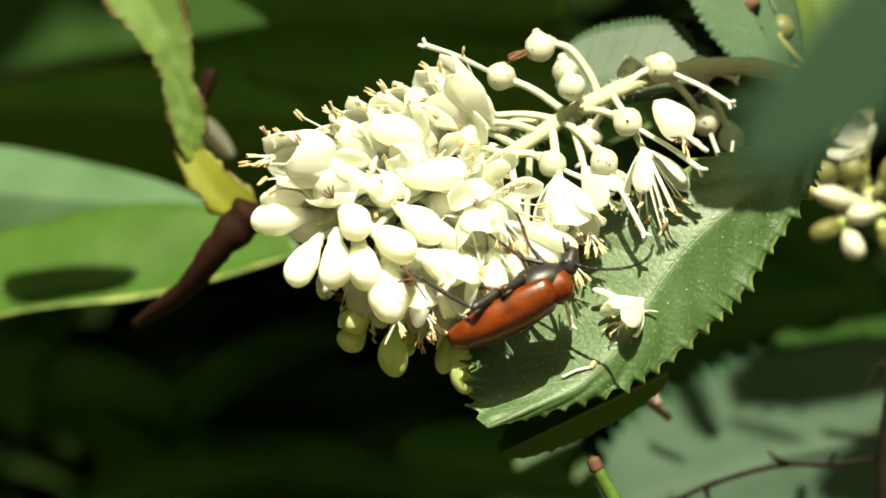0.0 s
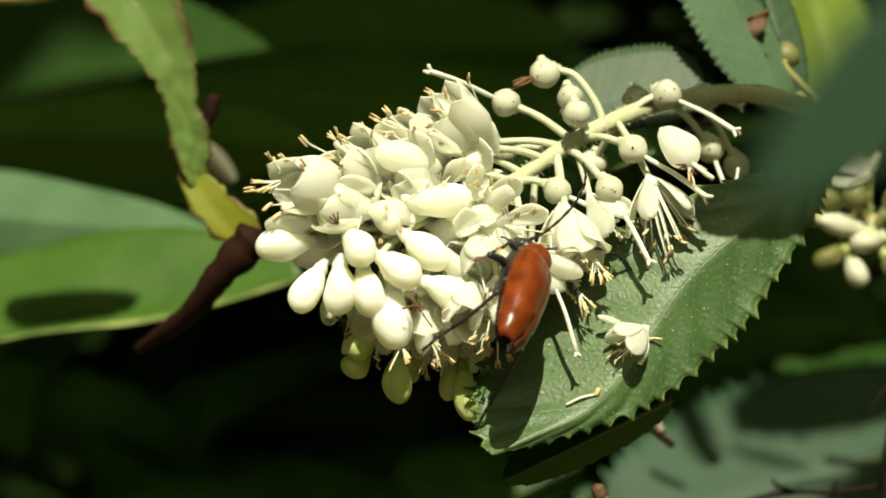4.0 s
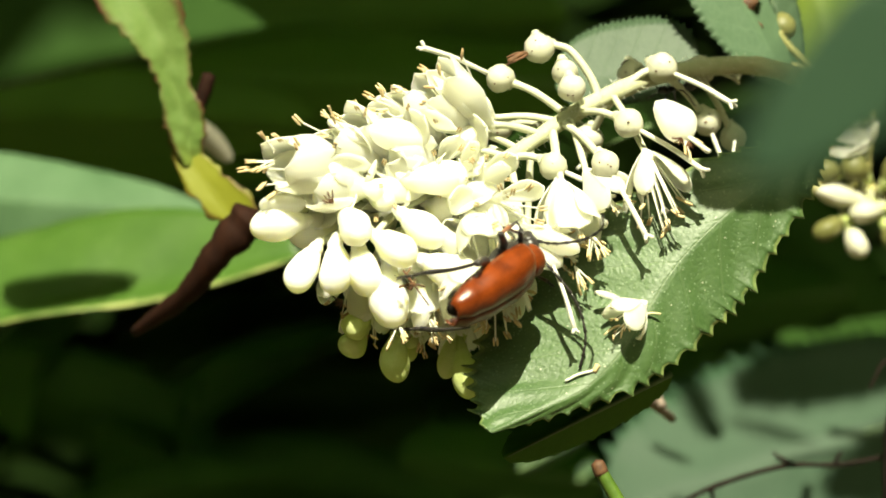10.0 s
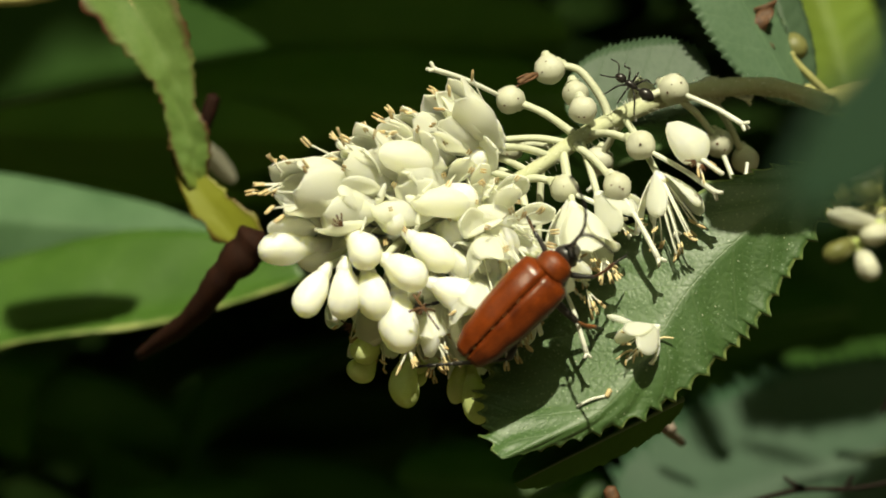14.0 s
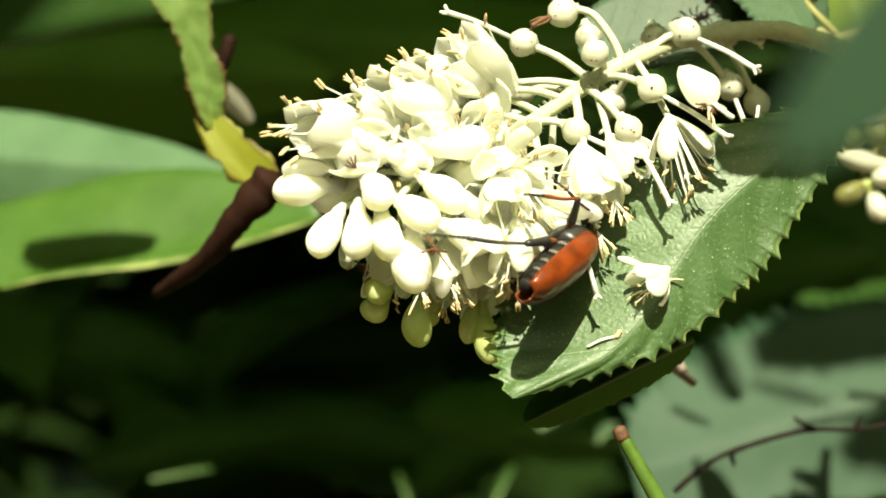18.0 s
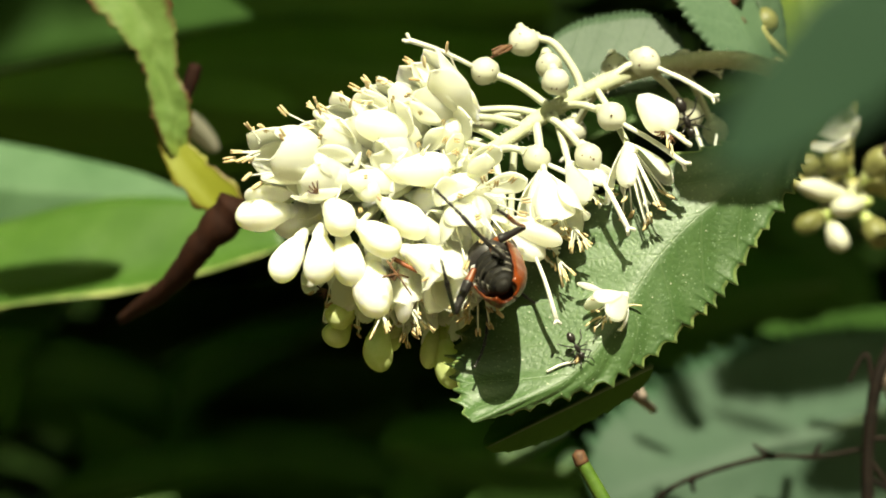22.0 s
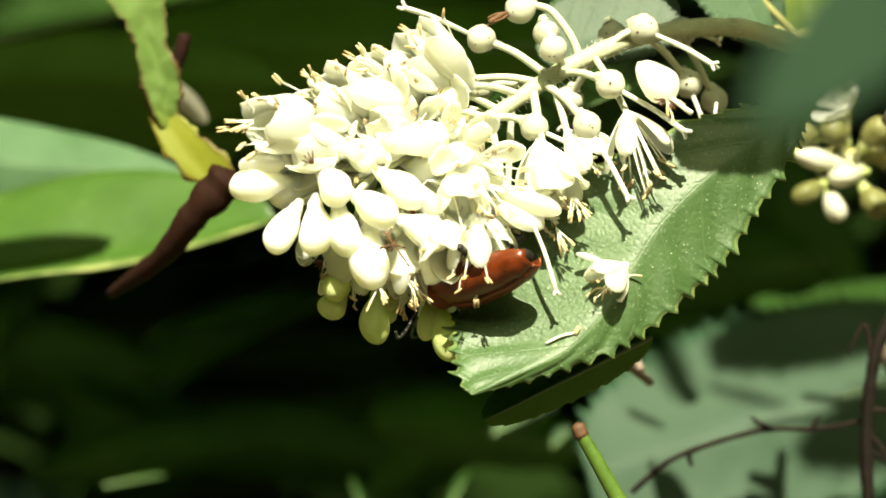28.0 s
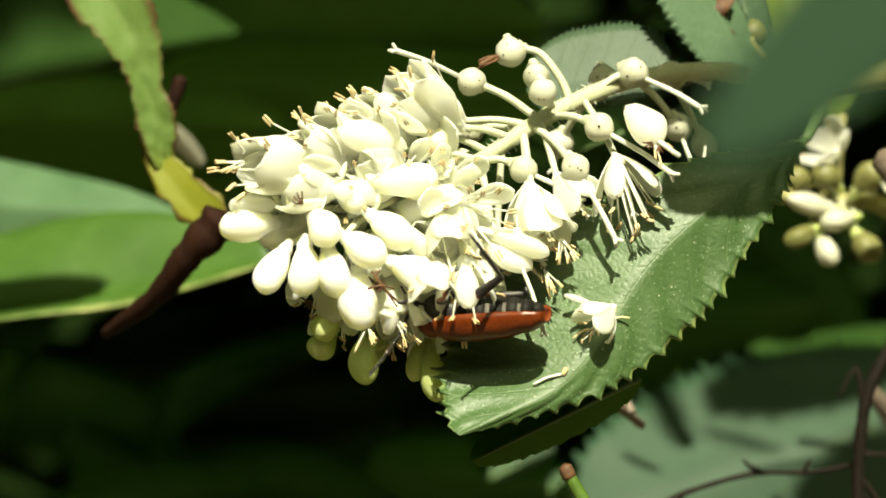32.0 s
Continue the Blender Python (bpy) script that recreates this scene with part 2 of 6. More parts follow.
DOWN = surface("grey_down", (0.045, 0.040, 0.032), (0.15, 0.135, 0.105), 0.5, 0.7, 0.6)
LEG_RUST = surface("leg_rust", (0.11, 0.026, 0.005), (0.26, 0.070, 0.014), 0.8, 0.4, 0.3)
LEG_DARK = surface("leg_dark_rust", (0.020, 0.008, 0.004), (0.075, 0.022, 0.006), 0.8, 0.4, 0.3)
ANT_BLACK = surface("ant_black", (0.006, 0.005, 0.005), (0.022, 0.018, 0.016), 0.4, 0.3, 0.3)

VEIN_GREEN = surface("vein_green", (0.07, 0.13, 0.04), (0.12, 0.19, 0.07), 2.0, 0.6, 0.2)
LEAF_MAIN = leaf_surface("leaf_main", (0.042, 0.098, 0.022), (0.080, 0.153, 0.042), (0.110, 0.172, 0.066), 0.50, 0.3, (0.9, 1.0, 0.15), spec=0.75, specks=0.6, edge=(0.30, 0.38, 0.12), grain=0.5, cell=1300.0, rim_from=0.95, relief=0.6, lines=0.45)
LEAF_BIG = leaf_surface("leaf_big", (0.0391, 0.1000, 0.0103), (0.0725, 0.1530, 0.0218), (0.0805, 0.1633, 0.0310), 0.42, 0.3, specks=0.5, edge=(0.42, 0.46, 0.16), pairs=8.0, rim_from=0.66, one_side=True)
# darker copy of the leaf green, deep shade put into the colour
LEAF_DEEP_SHADE = leaf_surface("leaf_deep_shade", (0.0200, 0.0700, 0.0042), (0.0370, 0.1070, 0.0082), (0.0385, 0.1110, 0.0100), 0.65, 0.3, spec=0.2)
LEAF_NEAR = leaf_surface("leaf_near", (0.0192, 0.0480, 0.0256), (0.0288, 0.0640, 0.0352), (0.0352, 0.0704, 0.0384), 0.6, 0.15, spec=0.2)
# brightened copy of the leaf green, lifts leaves that lie in shade
LEAF_SHADE_LIFT = leaf_surface("leaf_shade_lift", (0.049, 0.140, 0.007), (0.077, 0.182, 0.013), (0.077, 0.182, 0.014), 0.65, 0.3, spec=0.25)
LEAF_TEAL = leaf_surface("leaf_teal", (0.020, 0.052, 0.025), (0.036, 0.078, 0.042), (0.044, 0.088, 0.050), 0.55, 0.22, pairs=7.0, spec=0.22)
LEAF_DRY = leaf_surface("leaf_dry", (0.30, 0.30, 0.22), (0.50, 0.48, 0.38), (0.5, 0.46, 0.34), 0.7, 0.2)
LEAF_FAR = leaf_surface("leaf_far", (0.019, 0.048, 0.009), (0.029, 0.068, 0.013), (0.034, 0.072, 0.017), 0.75, 0.25, spec=0.06)
LEAF_GREY = leaf_surface("leaf_grey_green", (0.0392, 0.0736, 0.0368), (0.0648, 0.1056, 0.0600), (0.0920, 0.1384, 0.0784), 0.5, 0.22, pairs=6.0, spec=0.25)
LEAF_PALE = leaf_surface("leaf_pale_green", (0.069, 0.129, 0.064), (0.113, 0.185, 0.105), (0.161, 0.242, 0.137), 0.5, 0.22, pairs=7.0)
LEAF_LEFT = leaf_surface("leaf_soft_green", (0.054, 0.117, 0.048), (0.094, 0.174, 0.084), (0.125, 0.21, 0.105), 0.6, 0.25, pairs=7.0, spec=0.22)
LEAF_YELLOW = leaf_surface("leaf_yellow_green", (0.154, 0.252, 0.021), (0.252, 0.336, 0.042), (0.280, 0.350, 0.084), 0.5, 0.45)
LEAF_CURL = leaf_surface("leaf_dying", (0.105, 0.205, 0.035), (0.175, 0.275, 0.065), (0.24, 0.30, 0.09), 0.55, 0.4, (1.0, 0.95, 0.2), edge=(0.10, 0.035, 0.012), rim_from=0.76, fade=(0.25, 0.27, 0.016))
SOIL = surface("leaf_litter", (0.03, 0.022, 0.012), (0.10, 0.07, 0.035), 60.0, 0.9, 1.0)
# near-black green: the sun reaches this wall, so its shade is in the colour
WOODS_SHADED = surface("far_woods_shaded", (0.0044, 0.0105, 0.0018), (0.0112, 0.0250, 0.0042), 90.0, 0.9, 0.6, spec=0.05)


# ---- makers ----
def thing(name, place, label, category, group="", kind=""):
    ob = new(name)
    ob.empty_display_size = 0.002
    ob.matrix_basis = Matrix.Translation(place)
    return tagged(ob, label, category, group, kind)


def mesh_of(name, bm, materials, smooth=True):
    me = bpy.data.meshes.new(name)
    bmesh.ops.recalc_face_normals(bm, faces=bm.faces)
    bm.to_mesh(me)
    bm.free()
    for m in materials if isinstance(materials, (list, tuple)) else (materials,):
        me.materials.append(m)
    if smooth:
        me.shade_smooth()
    return me


def origin(ob):
    m = Matrix.Identity(4)
    while ob:
        m = ob.matrix_basis @ m
        ob = ob.parent
    return m


def part(name, bm, material, parent, label=""):
    """A bmesh in world places, as one mesh under a thing or a part."""
    bm.transform(origin(parent).inverted())
    ob = new(name, mesh_of(name, bm, material))
    ob.parent = parent
    return tagged(ob, label)


def piece(name, me, parent, m, label=""):
    """A piece on a shared mesh, at the pose m in its parent's space."""
    ob = new(name, me)
    ob.parent = parent
    ob.matrix_basis = m
    return tagged(ob, label)


def smooth_line(pts, n):
    """n places along a smooth line through pts."""
    pts = [Vector(p) for p in pts]
    ext = [pts[0] * 2 - pts[1], *pts, pts[-1] * 2 - pts[-2]]
    res = []
    for i in range(n):
        s = i / (n - 1) * (len(pts) - 1)
        k = min(int(s), len(pts) - 2)
        f = s - k
        a, b, c, d = ext[k:k + 4]
        res.append(0.5 * (2 * b + (c - a) * f + (2 * a - 5 * b + 4 * c - d) * f * f + (3 * b - a - 3 * c + d) * f ** 3))
    return res


def tube(bm, pts, r0, r1=None, seg=8, n=None, lumps=0.0, mat=0):
    """A round stalk along pts, its radius from r0 to r1 (mm), with closed rounded ends."""
    r1 = r0 if r1 is None else r1
    line = smooth_line(pts, n or max(4, 3 * len(pts)))
    rings = []
    side = None
    for i, p in enumerate(line):
        way = (line[min(i + 1, len(line) - 1)] - line[max(i - 1, 0)]).normalized()
        if side is None:
            side = way.orthogonal().normalized()
        side = (side - way * side.dot(way)).normalized()
        other = way.cross(side)
        r = (r0 + (r1 - r0) * i / (len(line) - 1)) * MM
        if lumps:
            r *= 1 + lumps * noise.noise(p * 700)
        rings.append([bm.verts.new(p + (side * math.cos(a) + other * math.sin(a)) * r) for a in (2 * math.pi * k / seg for k in range(seg))])
    for a, b in zip(rings, rings[1:]):
        for k in range(seg):
            f = bm.faces.new((a[k], a[(k + 1) % seg], b[(k + 1) % seg], b[k]))
            f.material_index = mat
    for ring, p, q in ((rings[0], line[0], line[1]), (rings[-1], line[-1], line[-2])):
        rr = (ring[0].co - p).length
        top = bm.verts.new(p + (p - q).normalized() * rr * 0.5)
        for k in range(seg):
            f = bm.faces.new((ring[k], ring[(k + 1) % seg], top))
            f.material_index = mat
    return line


def turned(bm, m, profile, seg=14, rings=None, mat=0, ribs=0.0, count=5):
    """A turned form: profile of (height, radius) in mm along local z, posed by m."""
    rows = []
    for h, r in profile:
        row = []
        for k in range(seg):
            a = 2 * math.pi * k / seg
            rr = r * (1 + ribs * math.cos(count * a))
            row.append(bm.verts.new(m @ Vector((rr * math.cos(a) * MM, rr * math.sin(a) * MM, h * MM))))
        rows.append(row)
    for a, b in zip(rows, rows[1:]):
        for k in range(seg):
            bm.faces.new((a[k], a[(k + 1) % seg], b[(k + 1) % seg], b[k])).material_index = mat
    for row, h in ((rows[0], profile[0][0]), (rows[-1], profile[-1][0])):
        c = bm.verts.new(m @ Vector((0, 0, h * MM)))
        for k in range(seg):
            bm.faces.new((row[k], row[(k + 1) % seg], c)).material_index = mat


def egg(length, width, tip=0.62, n=10):
    """A profile like an egg with its broad part at the share tip of its length."""
    res = []
    for i in range(n + 1):
        s = i / n
        t = s ** (math.log(0.5) / math.log(tip))
        res.append((s * length, max(0.03, width / 2 * math.sin(math.pi * t) ** 0.75)))
    return res


def aim(place, way, roll=0.0):
    """A pose at place with local z along way."""
    q = Vector(way).to_track_quat("Z", "Y")
    return Matrix.Translation(place) @ q.to_matrix().to_4x4() @ Matrix.Rotation(roll, 4, "Z")


def shell(bm, grid, thick, uvs=None, mat=0):
    """A thin closed sheet from a grid of places, thick in mm, with sheet coordinates if given."""
    n, m = len(grid), len(grid[0])
    nrm = []
    for i in range(n):
        row = []
        for j in range(m):
            a = grid[min(i + 1, n - 1)][j] - grid[max(i - 1, 0)][j]
            b = grid[i][min(j + 1, m - 1)] - grid[i][max(j - 1, 0)]
            c = a.cross(b)
            row.append(c.normalized() if c.length > 1e-12 else Vector((0, 0, 1)))
        nrm.append(row)
    half = thick * MM / 2
    top = [[bm.verts.new(grid[i][j] + nrm[i][j] * half) for j in range(m)] for i in range(n)]
    low = [[bm.verts.new(grid[i][j] - nrm[i][j] * half) for j in range(m)] for i in range(n)]
    layer = bm.loops.layers.uv.verify() if uvs else None
    if layer:
        layer = bm.loops.layers.uv.get("sheet") or bm.loops.layers.uv.active
    where = {}
    if uvs:
        for i in range(n):
            for j in range(m):
                where[top[i][j]] = where[low[i][j]] = uvs[i][j]

    def face(*vs):
        f = bm.faces.new(vs)
        f.material_index = mat
        if layer:
            for lp in f.loops:
                lp[layer].uv = where[lp.vert]
    for i in range(n - 1):
        for j in range(m - 1):
            face(top[i][j], top[i + 1][j], top[i + 1][j + 1], top[i][j + 1])
            face(low[i][j], low[i][j + 1], low[i + 1][j + 1], low[i + 1][j])
    for i in range(n - 1):
        face(top[i][0], low[i][0], low[i + 1][0], top[i + 1][0])
        face(top[i][m - 1], top[i + 1][m - 1], low[i + 1][m - 1], low[i][m - 1])
    for j in range(m - 1):
        face(top[0][j], top[0][j + 1], low[0][j + 1], low[0][j])
        face(top[n - 1][j], low[n - 1][j], low[n - 1][j + 1], top[n - 1][j + 1])


def leaf(name, label, base, tip, left, right, material, vein_material=None, bow=(0, 0, 0), blunt=2.0, broad=0.5,
         teeth=26, tooth=0.06, wave=0.5, quilt=0.25, thick=0.22, n=90, m=6, stalk=None, seed=1, group="", kind="", pairs=9, bow2=(0, 0, 0), blunt_r=None, broad_r=None):
    """A leaf from its base to its tip; left and right lead from the midrib to the widest margins."""
    lf = thing(name, base, label, "leaf", group, kind)
    base, tip, left, right, bow, bow2 = Vector(base), Vector(tip), Vector(left), Vector(right), Vector(bow), Vector(bow2)
    rnd = random.Random(seed)
    up = (tip - base).cross(right - left).normalized()
    if up.y > 0:
        up = -up
    jag = [rnd.uniform(0.6, 1.3) for _ in range(teeth * 2 + 4)]
    grid, uvs, spine = [], [], []
    for i in range(n + 1):
        s = i / n
        mid = base.lerp(tip, s) + bow * math.sin(math.pi * s) + bow2 * math.sin(2 * math.pi * s)
        spine.append(mid)
        row, urow = [], []
        for sidev, ways in ((left, range(m, 0, -1)), (right, range(0, m + 1))):
            bl, br = (blunt, broad) if sidev is left else (blunt_r or blunt, broad_r or broad)
            x = s ** (math.log(0.5) / math.log(br)) if 0 < s < 1 else s
            wide = max(0.0, 1 - abs(2 * x - 1) ** bl) ** (1 / bl)
            k = (s * teeth) % 1.0
            num = int(s * teeth) + (teeth if sidev is right else 0)
            saw = k ** 3.0 * jag[num] * tooth
            for j in ways:
                f = j / m
                edge = (f ** 7) * saw * sidev.length * min(1, wide * 3)
                p = mid + sidev * wide * f + sidev.normalized() * edge + (tip - base).normalized() * edge * 0.25
                q = p * 60 + Vector((seed * 7.3, 0, 0))
                p = p + up * MM * (wave * noise.noise(q) * (0.3 + f) + quilt * (abs(((s - 0.16 * f) * pairs * 2) % 2 - 1) - 0.5) * min(1, 2 * f) * wide)
                row.append(p)
                urow.append((s, f if sidev is right else -f))
        grid.append(row)
        uvs.append(urow)
    bm = bmesh.new()
    bm.loops.layers.uv.new("sheet")
    shell(bm, grid, thick, uvs)
    part("blade", bm, material, lf)
    bm = bmesh.new()
    tube(bm, [p - up * 0.3 * MM for p in spine[:: max(1, n // 9)]], 0.4 * (thick / 0.22), 0.08, 6, 24)
    part("midrib", bm, vein_material or VEIN_GREEN, lf)
    if stalk:
        bm = bmesh.new()
        tube(bm, [base, *stalk], 0.6, 0.8, 8)
        part("petiole", bm, vein_material or VEIN_GREEN, lf)
    return lf


def V(a, b):
    return Vector(b) - Vector(a)


def L(x, y, z):
    return Vector((x, y, z)) * MM


# ---- flower pieces, shared ----
def petal_mesh(length, width, cup, name="petal"):
    """A spoon-shaped petal with a narrow claw, broad above the middle and round at its end."""
    grid = []
    for i in range(15):
        s = math.sin(math.pi / 2 * i / 14) ** 0.9
        body = 0.25 + 0.75 * math.sin(math.pi * min(0.5, s * 0.72)) ** 1.2
        w = width / 2 * body * math.sqrt(max(0.012, 1 - max(0.0, (s - 0.62) / 0.38) ** 2.2))
        row = []
        for j in range(9):
            t = j / 4 - 1
            row.append(Vector((cup * (math.sin(s * 2.4) * 0.8 + 0.15 - t * t * (0.35 + 0.15 * s) * body), t * w * (1 - 0.1 * t * t), s * length)) * MM)
        grid.append(row)
    bm = bmesh.new()
    shell(bm, grid, 0.14)
    return mesh_of(name, bm, PETAL)


def stamen_mesh(length, bend):
    bm = bmesh.new()
    tube(bm, [Vector((0, 0, 0)), Vector((bend * 0.5, 0, length * 0.5)) * MM, Vector((bend, 0, length)) * MM], 0.10, 0.07, 5, 6)
    a = Matrix.Translation(Vector((bend, 0, length)) * MM) @ Matrix.Rotation(0.7, 4, "Y")
    for s in (-0.14, 0.14):
        turned(bm, a @ Matrix.Translation(Vector((0, s, -0.35)) * MM), [(0, 0.04), (0.15, 0.09), (0.45, 0.11), (0.75, 0.09), (0.85, 0.03)], 6, mat=1)
    return mesh_of("stamen", bm, [FILAMENT, ANTHER])


def tuft_mesh(length, bend):
    """A stout cream stamen with a long pale anther."""
    bm = bmesh.new()
    tube(bm, [Vector((0, 0, 0)), Vector((bend * 0.4, 0, length * 0.5)) * MM, Vector((bend, 0, length)) * MM], 0.13, 0.12, 5, 6)
    a = Vector((bend, 0, length)) * MM
    d = Vector((bend * 0.6, 0, length)).normalized() * MM
    for s in (-0.13, 0.13):
        o = Vector((0, s, 0)) * MM
        tube(bm, [a + o - d * 0.3, a + o + d * 0.35, a + o * 1.8 + d * 0.95], 0.16, 0.12, 6, 5, mat=1)
    return mesh_of("stamen", bm, [FILAMENT, ANTHER_CREAM])


def style_mesh(length):
    bm = bmesh.new()
    tube(bm, [Vector((0, 0, 0)), Vector((0.15, 0, length * 0.5)) * MM, Vector((0, 0.05, length)) * MM], 0.16, 0.26, 6, 8)
    for k in range(3):
        a = k * 2.1
        tube(bm, [Vector((0, 0, length - 0.2)) * MM, Vector((0.5 * math.cos(a), 0.5 * math.sin(a), length + 0.55)) * MM], 0.18, 0.14, 5, 3)
    return mesh_of("style", bm, FILAMENT)


PETALS = [petal_mesh(6.0, 4.7, 1.0), petal_mesh(5.6, 4.3, 1.25), petal_mesh(6.5, 5.0, 0.8)]
PETALS_NARROW = [petal_mesh(6.2, 3.5, 0.9), petal_mesh(5.7, 3.2, 1.1), petal_mesh(6.6, 3.7, 0.7)]
STAMENS = [stamen_mesh(5.2, 0.6), stamen_mesh(6.0, -0.4), stamen_mesh(4.6, 0.9)]
TUFTS = [tuft_mesh(2.2, 0.3), tuft_mesh(2.6, -0.2), tuft_mesh(1.8, 0.5)]
STYLES = [style_mesh(6.0), style_mesh(8.5)]


def calyx_bm(m, r=1.25):
    bm = bmesh.new()
    turned(bm, m, [(-0.6, 0.33), (-0.3, 0.5), (0.0, 0.7 * r), (0.45, r), (1.0, r * 1.05), (1.4, r * 0.9), (1.8, r * 0.4)], 15, ribs=0.07)
    return bm


def flower(raceme, at, way, spread=32.0, size=1.0, stamens=9, style=0, seed=0, drop=0, roll=0.0, narrow=False):
    """An open flower: calyx, five petals, stamens and style round the line way."""
    rnd = random.Random(seed)
    m = aim(at, way, rnd.uniform(0, 6) + roll)
    head = new("flower", mesh_of("flower", calyx_bm(Matrix.Scale(size * 0.8, 4)), BUD))
    head.parent = raceme
    head.matrix_basis = origin(raceme).inverted() @ m
    for k in range(5 - drop):
        t = Matrix.Rotation(k * 2 * math.pi / 5 + rnd.uniform(-0.15, 0.15), 4, "Z") @ Matrix.Translation(Vector((0.9 * size, 0, 0.4)) * MM) @ \
            Matrix.Rotation(radians(spread + rnd.uniform(-9, 9)), 4, "Y") @ Matrix.Rotation(rnd.uniform(-0.2, 0.2), 4, "Z") @ Matrix.Scale(size * rnd.uniform(0.92, 1.08), 4)
        piece("petal", (PETALS_NARROW if narrow else PETALS)[rnd.randrange(3)], head, t)
    for k in range(stamens):
        t = Matrix.Rotation(k * 2 * math.pi / max(1, stamens) + rnd.uniform(-0.2, 0.2), 4, "Z") @ Matrix.Translation(Vector((0.5, 0, 0.8)) * MM) @ \
            Matrix.Rotation(radians(spread * 0.45 + rnd.uniform(-8, 8)), 4, "Y") @ Matrix.Scale(size * rnd.uniform(0.95, 1.25) * (1.2 if stamens >= 10 else 1.0), 4)
        piece("stamen", STAMENS[rnd.randrange(3)], head, t)
    if style:
        piece("style", STYLES[style - 1], head, Matrix.Translation((0, 0, 0.8 * MM)) @ Matrix.Scale(size, 4))
    return head


def bell(raceme, foot, mouth, width, stamens=8, seed=0, flare=0.9, out=1.1):
    """A half-open flower: five broad petals that overlap in a bell from foot to mouth, with the stamens' tips beyond it."""
    rnd = random.Random(seed)
    foot, mouth = Vector(foot), Vector(mouth)
    mouth = foot.lerp(mouth, 0.96)
    length = (mouth - foot).length / MM
    head = new("flower", mesh_of("flower", calyx_bm(Matrix.Identity(4), width * 0.17), BUD))
    head.parent = raceme
    head.matrix_basis = origin(raceme).inverted() @ aim(foot, mouth - foot, rnd.uniform(0, 6))
    for k in range(5):
        a0 = k * 2 * math.pi / 5 + rnd.uniform(-0.12, 0.12)
        reach = length * rnd.uniform(0.9, 1.1)
        bulge = rnd.uniform(0.94, 1.08) * (1.03 if k % 2 else 0.96)
        end = flare * rnd.uniform(0.9, 1.15)
        grid = []
        for i in range(13):
            s = math.sin(math.pi / 2 * i / 12)
            r = width / 2 * bulge * (0.28 + 0.72 * math.sin(min(1.0, s / 0.62) * math.pi / 2) ** 1.3) * (1 - (1 - end) * max(0.0, (s - 0.62) / 0.38) ** 1.6)
            half = 0.98 * (0.45 + 0.55 * min(1.0, s / 0.5)) * math.sqrt(max(0.01, 1 - max(0.0, (s - 0.6) / 0.4) ** 2.8))
            row = []
            for j in range(9):
                t = j / 4 - 1
                a = a0 + half * t
                rr = r * (1 + 0.07 * t + 0.05 * noise.noise(Vector((seed * 3.1 + k, s * 2.2, t * 1.6))))
                row.append(L(rr * math.cos(a), rr * math.sin(a), reach * s * (1 - 0.05 * t * t) + 0.2))
            grid.append(row)
        bm = bmesh.new()
        shell(bm, grid, 0.13)
        piece("petal", mesh_of("petal", bm, PETAL), head, Matrix.Identity(4))
    for k in range(stamens):
        m = Matrix.Rotation(k * 2.4 + rnd.uniform(-0.2, 0.2), 4, "Z") @ Matrix.Translation(L(width * 0.1, 0, 0.5)) @ Matrix.Rotation(radians(rnd.uniform(2, 13)), 4, "Y")
        piece("stamen", STAMENS[rnd.randrange(3)], head, m @ Matrix.Diagonal((1.35, 1.35, (length + rnd.uniform(-0.4, out)) / 5.3, 1)))
    return head


def bud_bm(m, length, width, seed):
    """A closed bud: five folded petals over one another in a swollen egg."""
    bm = bmesh.new()
    rows, seg, n = [], 25, 15
    bend = 0.3 * math.sin(seed * 2.7)
    for i in range(n):
        s = math.sin(math.pi / 2 * i / (n - 1))
        t = s ** 1.12
        r = max(0.03, width * 0.465 * (1 - abs(2 * t - 1) ** 2.4) ** 0.52) * (0.74 + 0.26 * min(1, s * 1.7))
        row = []
        for k in range(seg):
            a = 2 * math.pi * k / seg + s * 0.5
            fold = ((k / seg * 5 + seed * 0.37) % 1.0)
            rr = r * (1.0 + 0.075 * (fold - 0.5) * min(1, 2 * s)) * (1 + 0.13 * noise.noise(Vector((math.cos(a) * 1.3, math.sin(a) * 1.3, s * 2.5 + seed * 3.1))))
            row.append(bm.verts.new(m @ Vector(((rr * math.cos(a) + bend * math.sin(math.pi * s)) * MM, rr * math.sin(a) * MM, s * length * MM))))
        rows.append(row)
    for a, b in zip(rows, rows[1:]):
        for k in range(seg):
            bm.faces.new((a[k], a[(k + 1) % seg], b[(k + 1) % seg], b[k]))
    bm.faces.new(rows[-1])
    bm.faces.new(rows[0])
    return bm


def pedicel(raceme, a, b, r=0.38, sag=0.0, material=None):
    mid = (Vector(a) + Vector(b)) / 2 + Vector((0, 0, sag * MM))
    bm = bmesh.new()
    tube(bm, [a, mid, b], r * 1.1, r, 8, 9, lumps=0.12)
    return part("pedicel", bm, material or STALK, raceme)


def bud(raceme, foot, tip, width, material=None, seed=0, calyx=True, name="bud", flat=1.0, roll=0.0):
    """A bud from its foot to its tip; its cup of sepals is a part of its own."""
    foot, tip = Vector(foot), Vector(tip)
    m = aim(foot, tip - foot, roll) @ Matrix.Diagonal((1, flat, 1, 1))
    ob = part(name, bud_bm(m, (tip - foot).length / MM, width, seed), material or BUD, raceme)
    if calyx:
        part("calyx", calyx_bm(m @ Matrix.Translation((0, 0, -0.3 * MM)), width * 0.21), BUD if material is None else BUD_GREEN, ob)
    return ob


